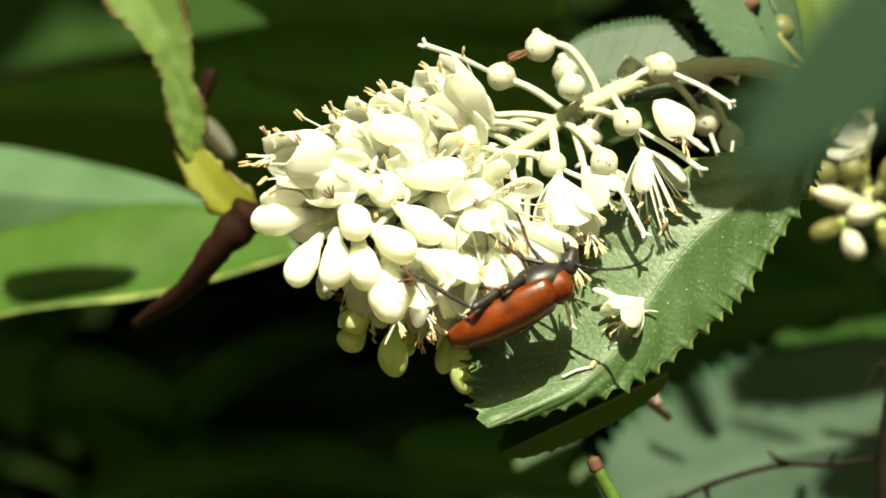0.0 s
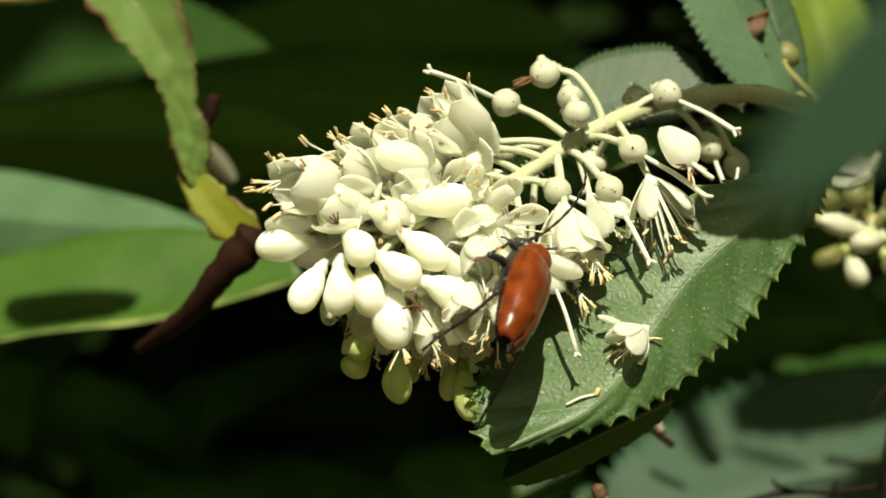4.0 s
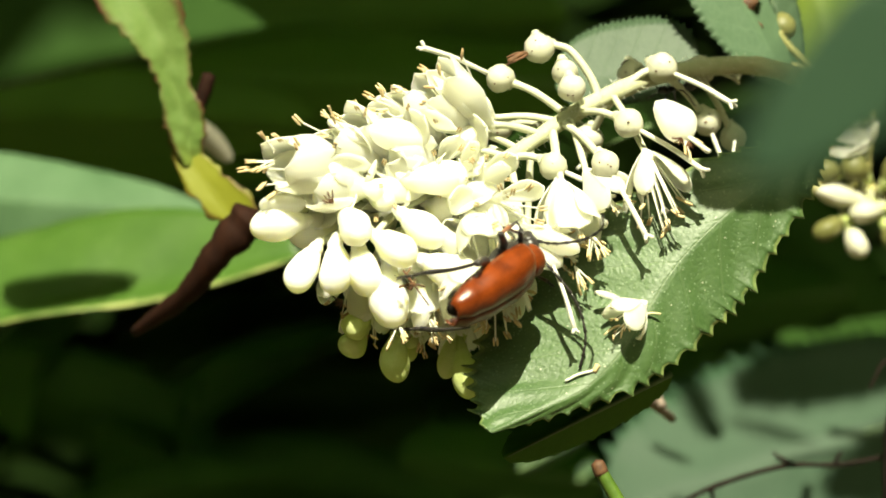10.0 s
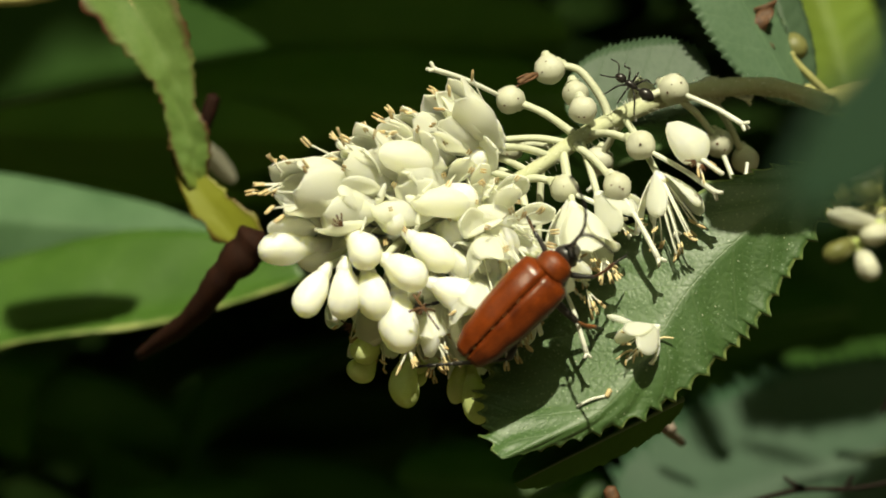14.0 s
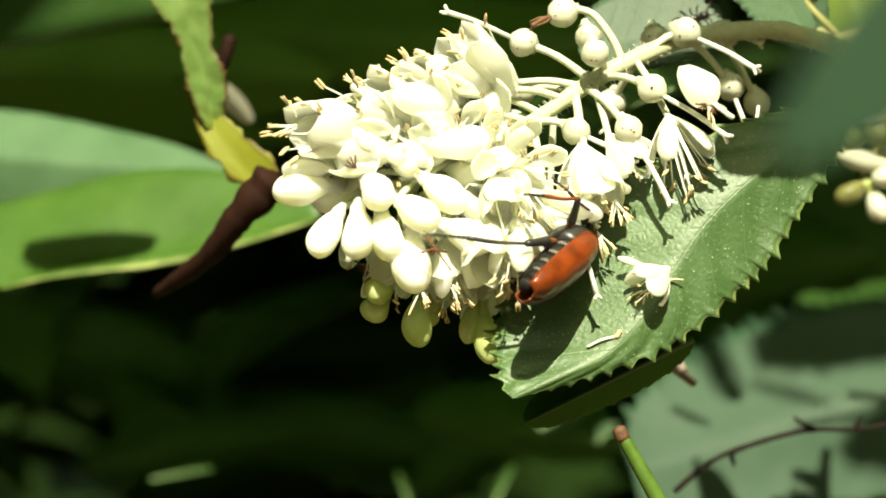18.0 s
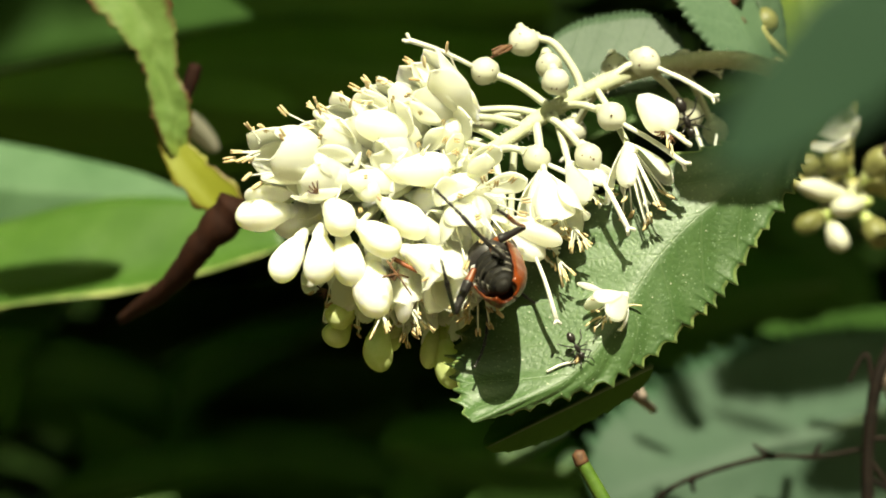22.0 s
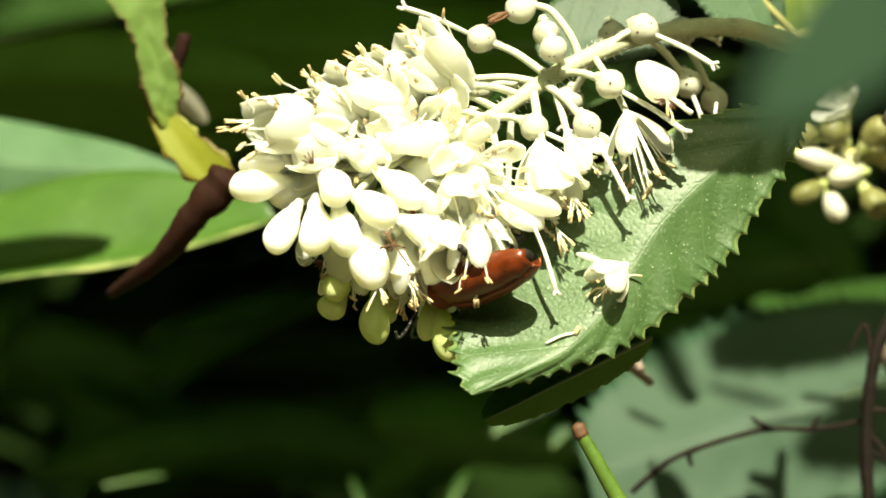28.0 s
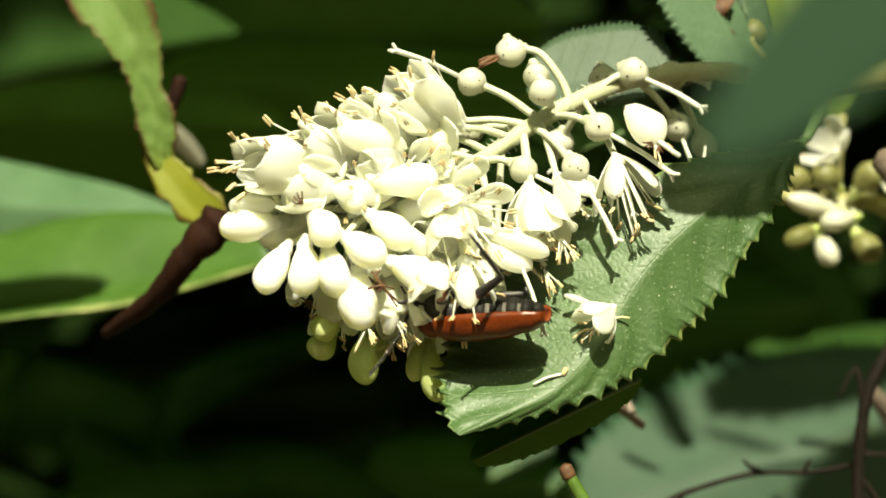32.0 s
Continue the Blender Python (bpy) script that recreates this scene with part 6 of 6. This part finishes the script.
STEPS = {  # s, way of the thigh, way of the shin (feelers: of the whole), as the body lies
    ('antenna', -1): [
        (0, (-0.80, -0.29, -0.53)), (0.5, (-0.38, -0.91, -0.18)), (1, (0.30, -0.91, 0.29)), (2, (0.50, -0.76, -0.41)),
        (3.5, (0.48, -0.81, 0.34)), (5, (0.19, -0.40, 0.90)), (6, (0.29, -0.87, 0.41)), (7, (0.55, -0.67, 0.50)),
        (8, (0.11, -0.80, 0.60)), (9, (0.30, -0.88, 0.36)), (10, (-0.11, -0.65, 0.75)), (11, (0.22, -0.68, 0.70)),
        (12, (0.16, -0.55, 0.82)), (13, (0.45, -0.41, 0.79)), (14, (0.17, -0.26, 0.95)), (17, (0.48, -0.82, 0.31)),
        (18, (0.14, -0.80, 0.58)), (19, (-0.42, -0.64, 0.65)), (20, (-0.55, -0.69, 0.47)), (21, (-0.54, -0.66, 0.51)),
        (22, (-0.62, -0.63, 0.47)), (22.5, (-0.29, -0.38, 0.88)), (22.75, (-0.70, -0.31, 0.65)), (23, (-0.95, -0.16, 0.27)),
        (24, (-0.70, -0.41, 0.58)), (25, (-0.55, -0.63, 0.54)), (28, (-0.33, -0.64, 0.70)), (28.5, (-0.08, -0.94, 0.34)),
        (29, (0.20, -0.97, -0.11)), (30, (0.14, -0.98, -0.10)), (31, (-0.11, -0.93, 0.35)), (32, (-0.02, -0.95, 0.30)),
    ],
    ('antenna', 1): [
        (0, (0.56, 0.76, 0.34)), (0.5, (-0.09, 0.96, 0.26)), (1, (-0.70, 0.71, 0.07)), (2, (-0.37, 0.39, 0.84)),
        (5, (0.05, 0.86, 0.51)), (6, (0.01, 0.58, 0.81)), (6.5, (0.63, 0.34, 0.70)), (7, (0.96, -0.06, 0.26)),
        (7.5, (0.73, 0.33, 0.60)), (8, (0.25, 0.62, 0.75)), (9, (-0.31, 0.83, 0.46)), (10, (-0.18, 0.79, 0.59)),
        (11, (-0.11, 0.99, 0.04)), (12, (0.13, 0.94, 0.32)), (12.5, (0.16, 0.62, 0.77)), (13, (0.14, 0.11, 0.98)),
        (14, (0.37, 0.25, 0.90)), (15.5, (-0.14, 0.51, 0.85)), (17, (-0.60, 0.61, 0.52)), (17.5, (0.03, 0.09, 1.00)),
        (18, (0.63, -0.50, 0.59)), (18.5, (-0.07, -0.27, 0.96)), (19, (-0.72, 0.15, 0.67)), (20, (-0.35, -0.04, 0.94)),
        (21, (-0.32, 0.04, 0.95)), (22, (-0.30, 0.09, 0.95)), (22.25, (-0.14, 0.65, 0.74)), (22.5, (0.08, 0.97, 0.25)),
        (22.75, (-0.43, 0.73, 0.53)), (23, (-0.77, 0.20, 0.61)), (24, (-0.72, 0.19, 0.67)), (25, (-0.80, -0.11, 0.59)),
        (26.5, (-0.08, 0.71, 0.69)), (27.25, (0.38, 0.84, 0.39)), (28, (0.73, 0.68, -0.04)), (29, (0.82, 0.57, 0.01)),
        (30, (0.10, 0.97, 0.23)), (31, (0.62, 0.54, 0.57)), (32, (0.65, 0.55, 0.53)),
    ],
    ('fore', -1): [
        (0, (-0.28, -0.15, -0.95), (0.06, -0.49, -0.87)), (1, (0.09, -0.26, -0.96), (-0.00, -0.85, -0.53)), (2, (0.43, -0.33, -0.84), (-0.06, -1.00, -0.06)), (3.5, (0.55, -0.57, -0.61), (0.44, -0.74, -0.51)),
        (5, (0.60, -0.75, -0.30), (0.70, -0.10, -0.70)), (8, (0.67, -0.74, 0.07), (0.82, -0.50, -0.27)), (11, (0.64, -0.64, 0.42), (0.64, -0.72, 0.27)), (12, (0.67, -0.74, 0.07), (0.82, -0.50, -0.27)),
        (13, (0.60, -0.75, -0.30), (0.70, -0.10, -0.70)), (32, (0.60, -0.75, -0.30), (0.70, -0.10, -0.70)),
    ],
    ('fore', 1): [
        (0, (-0.74, 0.16, -0.66), (-0.30, -0.51, -0.81)), (1, (-0.96, 0.15, -0.23), (-0.38, 0.35, -0.86)), (1.5, (-0.96, 0.26, -0.03), (-0.26, -0.19, -0.95)), (2, (-0.92, 0.36, 0.17), (-0.06, -0.67, -0.74)),
        (5, (-0.32, 0.95, 0.03), (0.39, -0.65, -0.65)), (6, (-0.33, 0.94, -0.05), (0.53, -0.45, -0.72)), (7, (-0.73, 0.68, -0.03), (0.77, -0.29, -0.57)), (8, (-0.12, 0.76, -0.63), (0.25, -0.55, -0.79)),
        (9, (-0.29, 0.94, -0.17), (0.50, -0.48, -0.72)), (10, (-0.41, 0.90, 0.16), (0.45, -0.61, -0.65)), (11, (-0.12, 0.97, -0.21), (0.19, -0.64, -0.74)), (12, (-0.00, 0.98, -0.21), (0.19, -0.20, -0.96)),
        (13, (0.11, 0.97, -0.21), (0.14, 0.29, -0.95)), (14, (0.33, 0.94, 0.12), (0.16, 0.45, -0.88)), (17, (-0.51, 0.86, -0.09), (0.22, -0.20, -0.96)), (18, (-0.20, 0.98, 0.02), (-0.40, 0.14, -0.91)),
        (19, (0.13, 0.98, 0.13), (-0.82, 0.40, -0.41)), (20.5, (0.39, 0.92, -0.09), (-0.10, 0.41, -0.91)), (22, (0.60, 0.75, -0.30), (0.70, 0.10, -0.70)), (32, (0.60, 0.75, -0.30), (0.70, 0.10, -0.70)),
    ],
    ('hind', -1): [
        (0, (-0.95, -0.19, 0.25), (-0.33, -0.91, -0.25)), (0.5, (-0.95, -0.21, 0.23), (-0.54, -0.35, -0.76)), (1, (-0.95, -0.23, 0.21), (-0.41, 0.43, -0.80)), (1.5, (-0.90, -0.35, 0.26), (-0.77, -0.39, -0.51)),
        (2, (-0.83, -0.46, 0.31), (-0.45, -0.86, 0.24)), (3.5, (-0.70, -0.66, 0.27), (-0.39, -0.86, -0.34)), (5, (-0.53, -0.82, 0.21), (-0.20, -0.57, -0.80)), (6, (-0.57, -0.80, 0.22), (0.04, -0.65, -0.76)),
        (7, (-0.37, -0.90, 0.23), (0.37, -0.63, -0.68)), (8, (-0.62, -0.74, 0.26), (-0.10, -0.72, -0.68)), (9, (-0.64, -0.74, 0.22), (-0.03, -0.59, -0.80)), (10, (-0.50, -0.83, 0.24), (-0.09, -0.59, -0.80)),
        (11, (-0.14, -0.92, 0.37), (-0.27, -0.73, -0.63)), (11.5, (-0.70, -0.67, 0.25), (-0.68, 0.09, -0.73)), (12, (-0.99, -0.15, 0.03), (-0.51, 0.83, -0.21)), (13, (-0.96, -0.27, -0.01), (-0.69, 0.54, -0.48)),
        (14, (-0.95, -0.32, -0.01), (-0.69, 0.63, -0.36)), (17, (-0.69, -0.73, 0.01), (-0.72, -0.01, -0.69)), (17.5, (-0.42, -0.90, 0.13), (-0.05, -0.33, -0.94)), (18, (-0.11, -0.97, 0.23), (0.65, -0.45, -0.61)),
        (18.5, (-0.67, -0.74, 0.03), (-0.04, -0.28, -0.96)), (19, (-0.96, -0.21, -0.18), (-0.71, 0.07, -0.70)), (19.5, (-0.77, -0.64, 0.03), (-0.69, 0.23, -0.68)), (20, (-0.38, -0.89, 0.23), (-0.66, 0.38, -0.64)),
        (21, (-0.37, -0.90, 0.24), (-0.69, 0.34, -0.64)), (22, (-0.34, -0.90, 0.25), (-0.67, 0.38, -0.64)), (22.25, (-0.20, -0.85, 0.48), (-0.96, 0.18, -0.24)), (22.5, (-0.05, -0.73, 0.68), (-0.97, -0.08, 0.23)),
        (22.75, (-0.19, -0.85, 0.49), (-0.95, 0.07, -0.30)), (23, (-0.31, -0.91, 0.27), (-0.65, 0.20, -0.73)), (24, (-0.74, -0.62, 0.27), (-0.84, -0.33, -0.44)), (25, (-0.59, -0.74, 0.31), (-0.82, -0.42, -0.39)),
        (26.5, (-0.55, -0.79, 0.28), (-0.17, -0.02, -0.98)), (27.25, (-0.53, -0.81, 0.26), (0.26, 0.22, -0.94)), (28, (-0.51, -0.83, 0.24), (0.64, 0.40, -0.66)), (28.5, (-0.56, -0.78, 0.26), (0.27, -0.05, -0.96)),
        (29, (-0.61, -0.74, 0.28), (-0.22, -0.48, -0.85)), (30, (-0.60, -0.77, 0.20), (0.15, -0.51, -0.85)), (30.5, (-0.82, -0.54, -0.20), (0.05, -0.69, -0.72)), (31, (-0.82, -0.15, -0.55), (-0.06, -0.83, -0.55)),
        (32, (-0.85, -0.25, -0.47), (-0.05, -0.83, -0.56)),
    ],
    ('hind', 1): [
        (0, (-0.81, 0.54, 0.24), (-0.45, -0.36, -0.82)), (1, (-0.87, 0.15, -0.47), (0.20, -0.44, -0.88)), (2, (-0.83, 0.51, 0.23), (-0.08, -0.25, -0.96)), (5, (-0.84, 0.48, 0.24), (-0.32, -0.58, -0.75)),
        (6, (-0.81, 0.52, 0.28), (-0.24, -0.63, -0.74)), (7, (-0.97, 0.15, 0.21), (-0.13, -0.62, -0.78)), (8, (-0.45, 0.83, 0.32), (-0.50, -0.61, -0.61)), (9, (-0.69, 0.67, 0.27), (-0.18, -0.62, -0.77)),
        (10, (-0.78, 0.57, 0.26), (-0.15, -0.65, -0.74)), (11, (-0.38, 0.88, 0.28), (-0.66, -0.60, -0.45)), (11.5, (-0.26, 0.80, -0.55), (-0.85, 0.05, -0.53)), (12, (0.04, 0.15, -0.99), (-0.64, 0.68, -0.37)),
        (13, (0.14, 0.15, -0.98), (-0.81, 0.58, 0.09)), (14, (0.12, 0.26, -0.96), (-0.84, 0.53, 0.09)), (15.5, (-0.59, 0.56, -0.59), (-0.88, 0.31, -0.35)), (17, (-0.87, 0.45, 0.21), (-0.71, 0.02, -0.70)),
        (18, (-0.94, 0.15, -0.30), (-0.60, -0.38, -0.71)), (19, (-0.92, 0.21, -0.34), (-0.16, -0.20, -0.97)), (20, (-0.99, 0.15, -0.05), (0.02, 0.05, -1.00)), (21, (-0.99, 0.15, 0.02), (0.24, -0.09, -0.97)),
        (22, (-0.99, 0.15, -0.02), (-0.13, 0.05, -0.99)), (22.25, (-0.86, 0.31, -0.41), (-0.84, -0.13, -0.53)), (22.5, (-0.56, 0.41, -0.72), (-0.92, -0.21, 0.33)), (23, (-0.62, 0.53, -0.59), (-0.92, -0.17, -0.36)),
        (24, (-0.69, 0.73, -0.03), (-0.59, -0.43, -0.68)), (25, (-0.62, 0.44, -0.65), (-0.73, -0.51, -0.46)), (26.5, (-0.71, 0.39, -0.59), (-0.15, -0.23, -0.96)), (28, (-0.79, 0.33, -0.52), (0.52, 0.20, -0.83)),
        (29, (-0.94, 0.33, -0.11), (0.46, 0.75, -0.48)), (30, (-0.98, 0.15, -0.12), (0.18, 0.94, -0.30)), (31, (-0.92, 0.37, 0.08), (0.25, 0.46, -0.85)), (32, (-0.86, 0.50, 0.11), (0.29, 0.67, -0.69)),
    ],
    ('middle', -1): [
        (0, (0.00, -0.91, -0.41), (0.21, -0.31, -0.93)), (16, (0.00, -0.91, -0.41), (0.21, -0.31, -0.93)), (17, (0.25, -0.92, 0.31), (0.62, -0.62, -0.48)), (18, (-0.00, -0.96, 0.27), (-0.03, -0.84, -0.55)),
        (19, (-0.26, -0.94, 0.20), (-0.67, -0.66, -0.35)), (20, (-0.14, -0.98, -0.11), (-0.28, -0.58, -0.77)), (21, (0.00, -0.91, -0.41), (0.21, -0.31, -0.93)), (29, (0.00, -0.91, -0.41), (0.21, -0.31, -0.93)),
        (30, (-0.12, -0.94, -0.32), (-0.22, -0.64, -0.73)), (31, (-0.24, -0.94, -0.23), (-0.57, -0.77, -0.30)), (32, (-0.22, -0.96, -0.18), (-0.51, -0.81, -0.29)),
    ],
    ('middle', 1): [
        (0, (-0.74, 0.64, 0.20), (-0.28, -0.87, -0.41)), (0.5, (-0.91, 0.42, -0.01), (-0.30, -0.22, -0.93)), (1, (-0.96, 0.15, -0.22), (-0.11, 0.57, -0.81)), (1.5, (-0.93, 0.37, -0.00), (0.30, -0.21, -0.93)),
        (2, (-0.81, 0.54, 0.22), (0.47, -0.83, -0.31)), (5, (-0.41, 0.88, -0.23), (0.82, -0.39, -0.41)), (6, (-0.31, 0.95, -0.04), (0.84, -0.39, -0.37)), (7, (-0.77, 0.61, -0.21), (0.95, -0.19, -0.25)),
        (8, (-0.28, 0.89, -0.36), (0.62, -0.55, -0.56)), (9, (-0.26, 0.97, 0.02), (0.76, -0.43, -0.49)), (10, (-0.48, 0.87, 0.10), (0.83, -0.48, -0.30)), (11, (-0.36, 0.83, -0.42), (0.48, -0.56, -0.67)),
        (11.5, (-0.38, 0.59, -0.72), (0.27, -0.17, -0.95)), (12, (-0.34, 0.25, -0.91), (-0.03, 0.28, -0.96)), (13, (0.05, 0.50, -0.86), (-0.06, 0.37, -0.93)), (14, (0.06, 0.52, -0.85), (-0.06, 0.33, -0.94)),
        (16, (0.03, 0.76, -0.65), (-0.54, 0.21, -0.81)), (18, (-0.00, 0.93, -0.38), (-0.88, 0.04, -0.47)), (20, (-0.36, 0.86, 0.35), (-0.60, -0.07, -0.80)), (21, (-0.39, 0.84, 0.37), (-0.61, -0.21, -0.76)),
        (22, (-0.24, 0.93, 0.29), (-0.78, -0.01, -0.63)), (22.25, (-0.49, 0.87, -0.01), (-0.99, -0.13, 0.03)), (22.5, (-0.67, 0.68, -0.31), (-0.71, -0.18, 0.68)), (22.75, (-0.47, 0.88, -0.04), (-0.97, -0.21, 0.14)),
        (23, (-0.21, 0.95, 0.23), (-0.88, -0.17, -0.45)), (24, (-0.21, 0.89, -0.40), (-0.65, -0.67, -0.34)), (25, (-0.45, 0.66, -0.60), (-0.68, -0.69, -0.23)), (26.5, (-0.23, 0.82, -0.52), (-0.36, -0.29, -0.88)),
        (28, (0.00, 0.91, -0.41), (0.21, 0.31, -0.93)), (32, (0.00, 0.91, -0.41), (0.21, 0.31, -0.93)),
    ],
}

ANT_ROWS = [
    [
        (0, (29.7, 16.0, 18.1), (-0.98, 0.10, -0.20), (-0.20, -0.75, 0.60)),
        (9, (29.5, 12.0, 17.8), (-0.98, 0.10, -0.20), (-0.20, -0.75, 0.60)),
        (11, (22.5, -2.0, 19.7), (-0.99, 0.10, -0.10), (-0.20, -0.75, 0.60)),
        (13, (18.0, -6.0, 20.2), (-0.99, 0.10, -0.10), (-0.20, -0.75, 0.60)),
        (14.5, (21.1, 0.0, 20.8), (-0.51, 0.09, 0.85), (-0.20, -0.75, 0.60)),
        (17, (22.0, 17.0, 23.0), (0.98, 0.10, 0.20), (-0.20, -0.75, 0.60)),
        (18, (26.5, 15.0, 22.9), (0.95, 0.10, 0.29), (-0.20, -0.75, 0.60)),
        (19, (25.5, -6.0, 17.6), (-0.20, 0.10, -0.98), (-0.20, -0.75, 0.60)),
        (20, (26.5, -8.0, 18.5), (-0.29, 0.10, 0.95), (-0.20, -0.75, 0.60)),
        (20.5, (27.5, -8.0, 16.8), (0.00, 0.10, -1.00), (-0.20, -0.75, 0.60)),
        (21, (27.8, -7.0, 15.3), (0.37, 0.09, -0.92), (-0.20, -0.75, 0.60)),
        (22, (29.2, 0.0, 14.1), (0.37, 0.09, -0.92), (-0.20, -0.75, 0.60)),
        (22.5, (25.0, -8.0, 15.8), (-0.51, 0.09, 0.85), (-0.20, -0.75, 0.60)),
        (23, (23.3, -7.0, 17.1), (-0.20, 0.10, 0.98), (-0.20, -0.75, 0.60)),
        (24, (19.7, 4.0, 21.8), (-0.99, 0.10, -0.10), (-0.20, -0.75, 0.60)),
        (25, (20.5, 5.0, 16.1), (-0.37, 0.09, -0.92), (-0.20, -0.75, 0.60)),
        (28, (17.2, 2.0, 9.5), (-0.29, 0.10, -0.95), (-0.20, -0.75, 0.60)),
        (29.5, (28.0, 6.0, 13.0), (0.92, 0.09, 0.37), (-0.20, -0.75, 0.60)),
        (31, (30.1, -5.0, 17.9), (0.98, 0.10, -0.20), (-0.20, -0.75, 0.60)),
        (32, (33.2, 12.0, 20.6), (0.98, 0.10, 0.20), (-0.20, -0.75, 0.60)),
    ],
    [
        (0, (11.1, -3.0, -11.3), (1.00, 0.10, -0.00), (-0.20, -0.75, 0.60)),
        (20, (13.3, 0.0, -10.4), (0.98, 0.10, -0.20), (-0.20, -0.75, 0.60)),
        (20.5, (11.6, -4.0, -6.3), (0.94, 0.16, -0.31), (-0.20, -0.75, 0.60)),
        (21, (11.8, -8.2, -7.1), (0.89, 0.09, -0.45), (-0.20, -0.75, 0.60)),
        (22, (15.9, -13.9, -11.0), (0.51, 0.09, -0.85), (-0.20, -0.75, 0.60)),
        (22.5, (15.4, -11.0, -16.6), (-0.29, 0.10, -0.95), (-0.20, -0.75, 0.60)),
        (23, (14.1, -4.0, -14.9), (0.92, 0.09, -0.37), (-0.20, -0.75, 0.60)),
        (24.5, (14.1, -4.0, -14.5), (-0.95, 0.10, 0.29), (-0.20, -0.75, 0.60)),
        (25, (16.4, -11.0, -15.7), (0.20, 0.10, 0.98), (-0.20, -0.75, 0.60)),
        (25.5, (15.4, -14.2, -12.7), (0.53, 0.11, 0.84), (-0.20, -0.75, 0.60)),
        (26.5, (15.5, -10.0, -10.0), (-0.37, 0.09, 0.92), (-0.20, -0.75, 0.60)),
        (27.5, (14.1, -3.0, -12.8), (0.95, 0.10, -0.29), (-0.20, -0.75, 0.60)),
        (32, (15.5, -3.0, -9.3), (0.98, 0.10, -0.20), (-0.20, -0.75, 0.60)),
    ],
]

BEETLE_THING, JOINTED = make_beetle()
ANTS = [make_ant("small black ant on the raceme stalk", 0.98), make_ant("very small black ant on the toothed leaf", 0.66)]
main_raceme()
far_raceme()
leaves()
curled_leaf()
twigs()
fallen()
woods()


def swing(a, b):
    """The least turn that brings the way a to the way b."""
    return Vector(a).rotation_difference(Vector(b)).to_matrix().to_4x4()


def motions():
    walk(BEETLE_THING, [(t, stance(c, f, n)) for t, c, f, n in BEETLE])
    for ant, rows in zip(ANTS, ANT_ROWS):
        walk(ant, [(t, stance(c, f, n)) for t, c, f, n in rows])
    # legs step and feelers sway
    for (kind, s), ob in JOINTED.items():
        root = Matrix.Translation(ob.matrix_basis.translation)
        if kind == "antenna":
            rest = L(6.4, s * 11.8, -0.4).normalized()
            walk(ob, [(t, root @ swing(rest, way)) for t, way in STEPS[kind, s]])
            continue
        thigh, shin = standing(kind, s)
        knee = Matrix.Translation(thigh * THIGH[kind] * MM)
        turns = [(t, swing(thigh, a), Vector(b)) for t, a, b in STEPS[kind, s]]
        walk(ob, [(t, root @ m) for t, m, _ in turns])
        for low in ob.children:
            walk(low, [(t, knee @ swing(shin, m.inverted().to_3x3() @ b)) for t, m, b in turns])


motions()
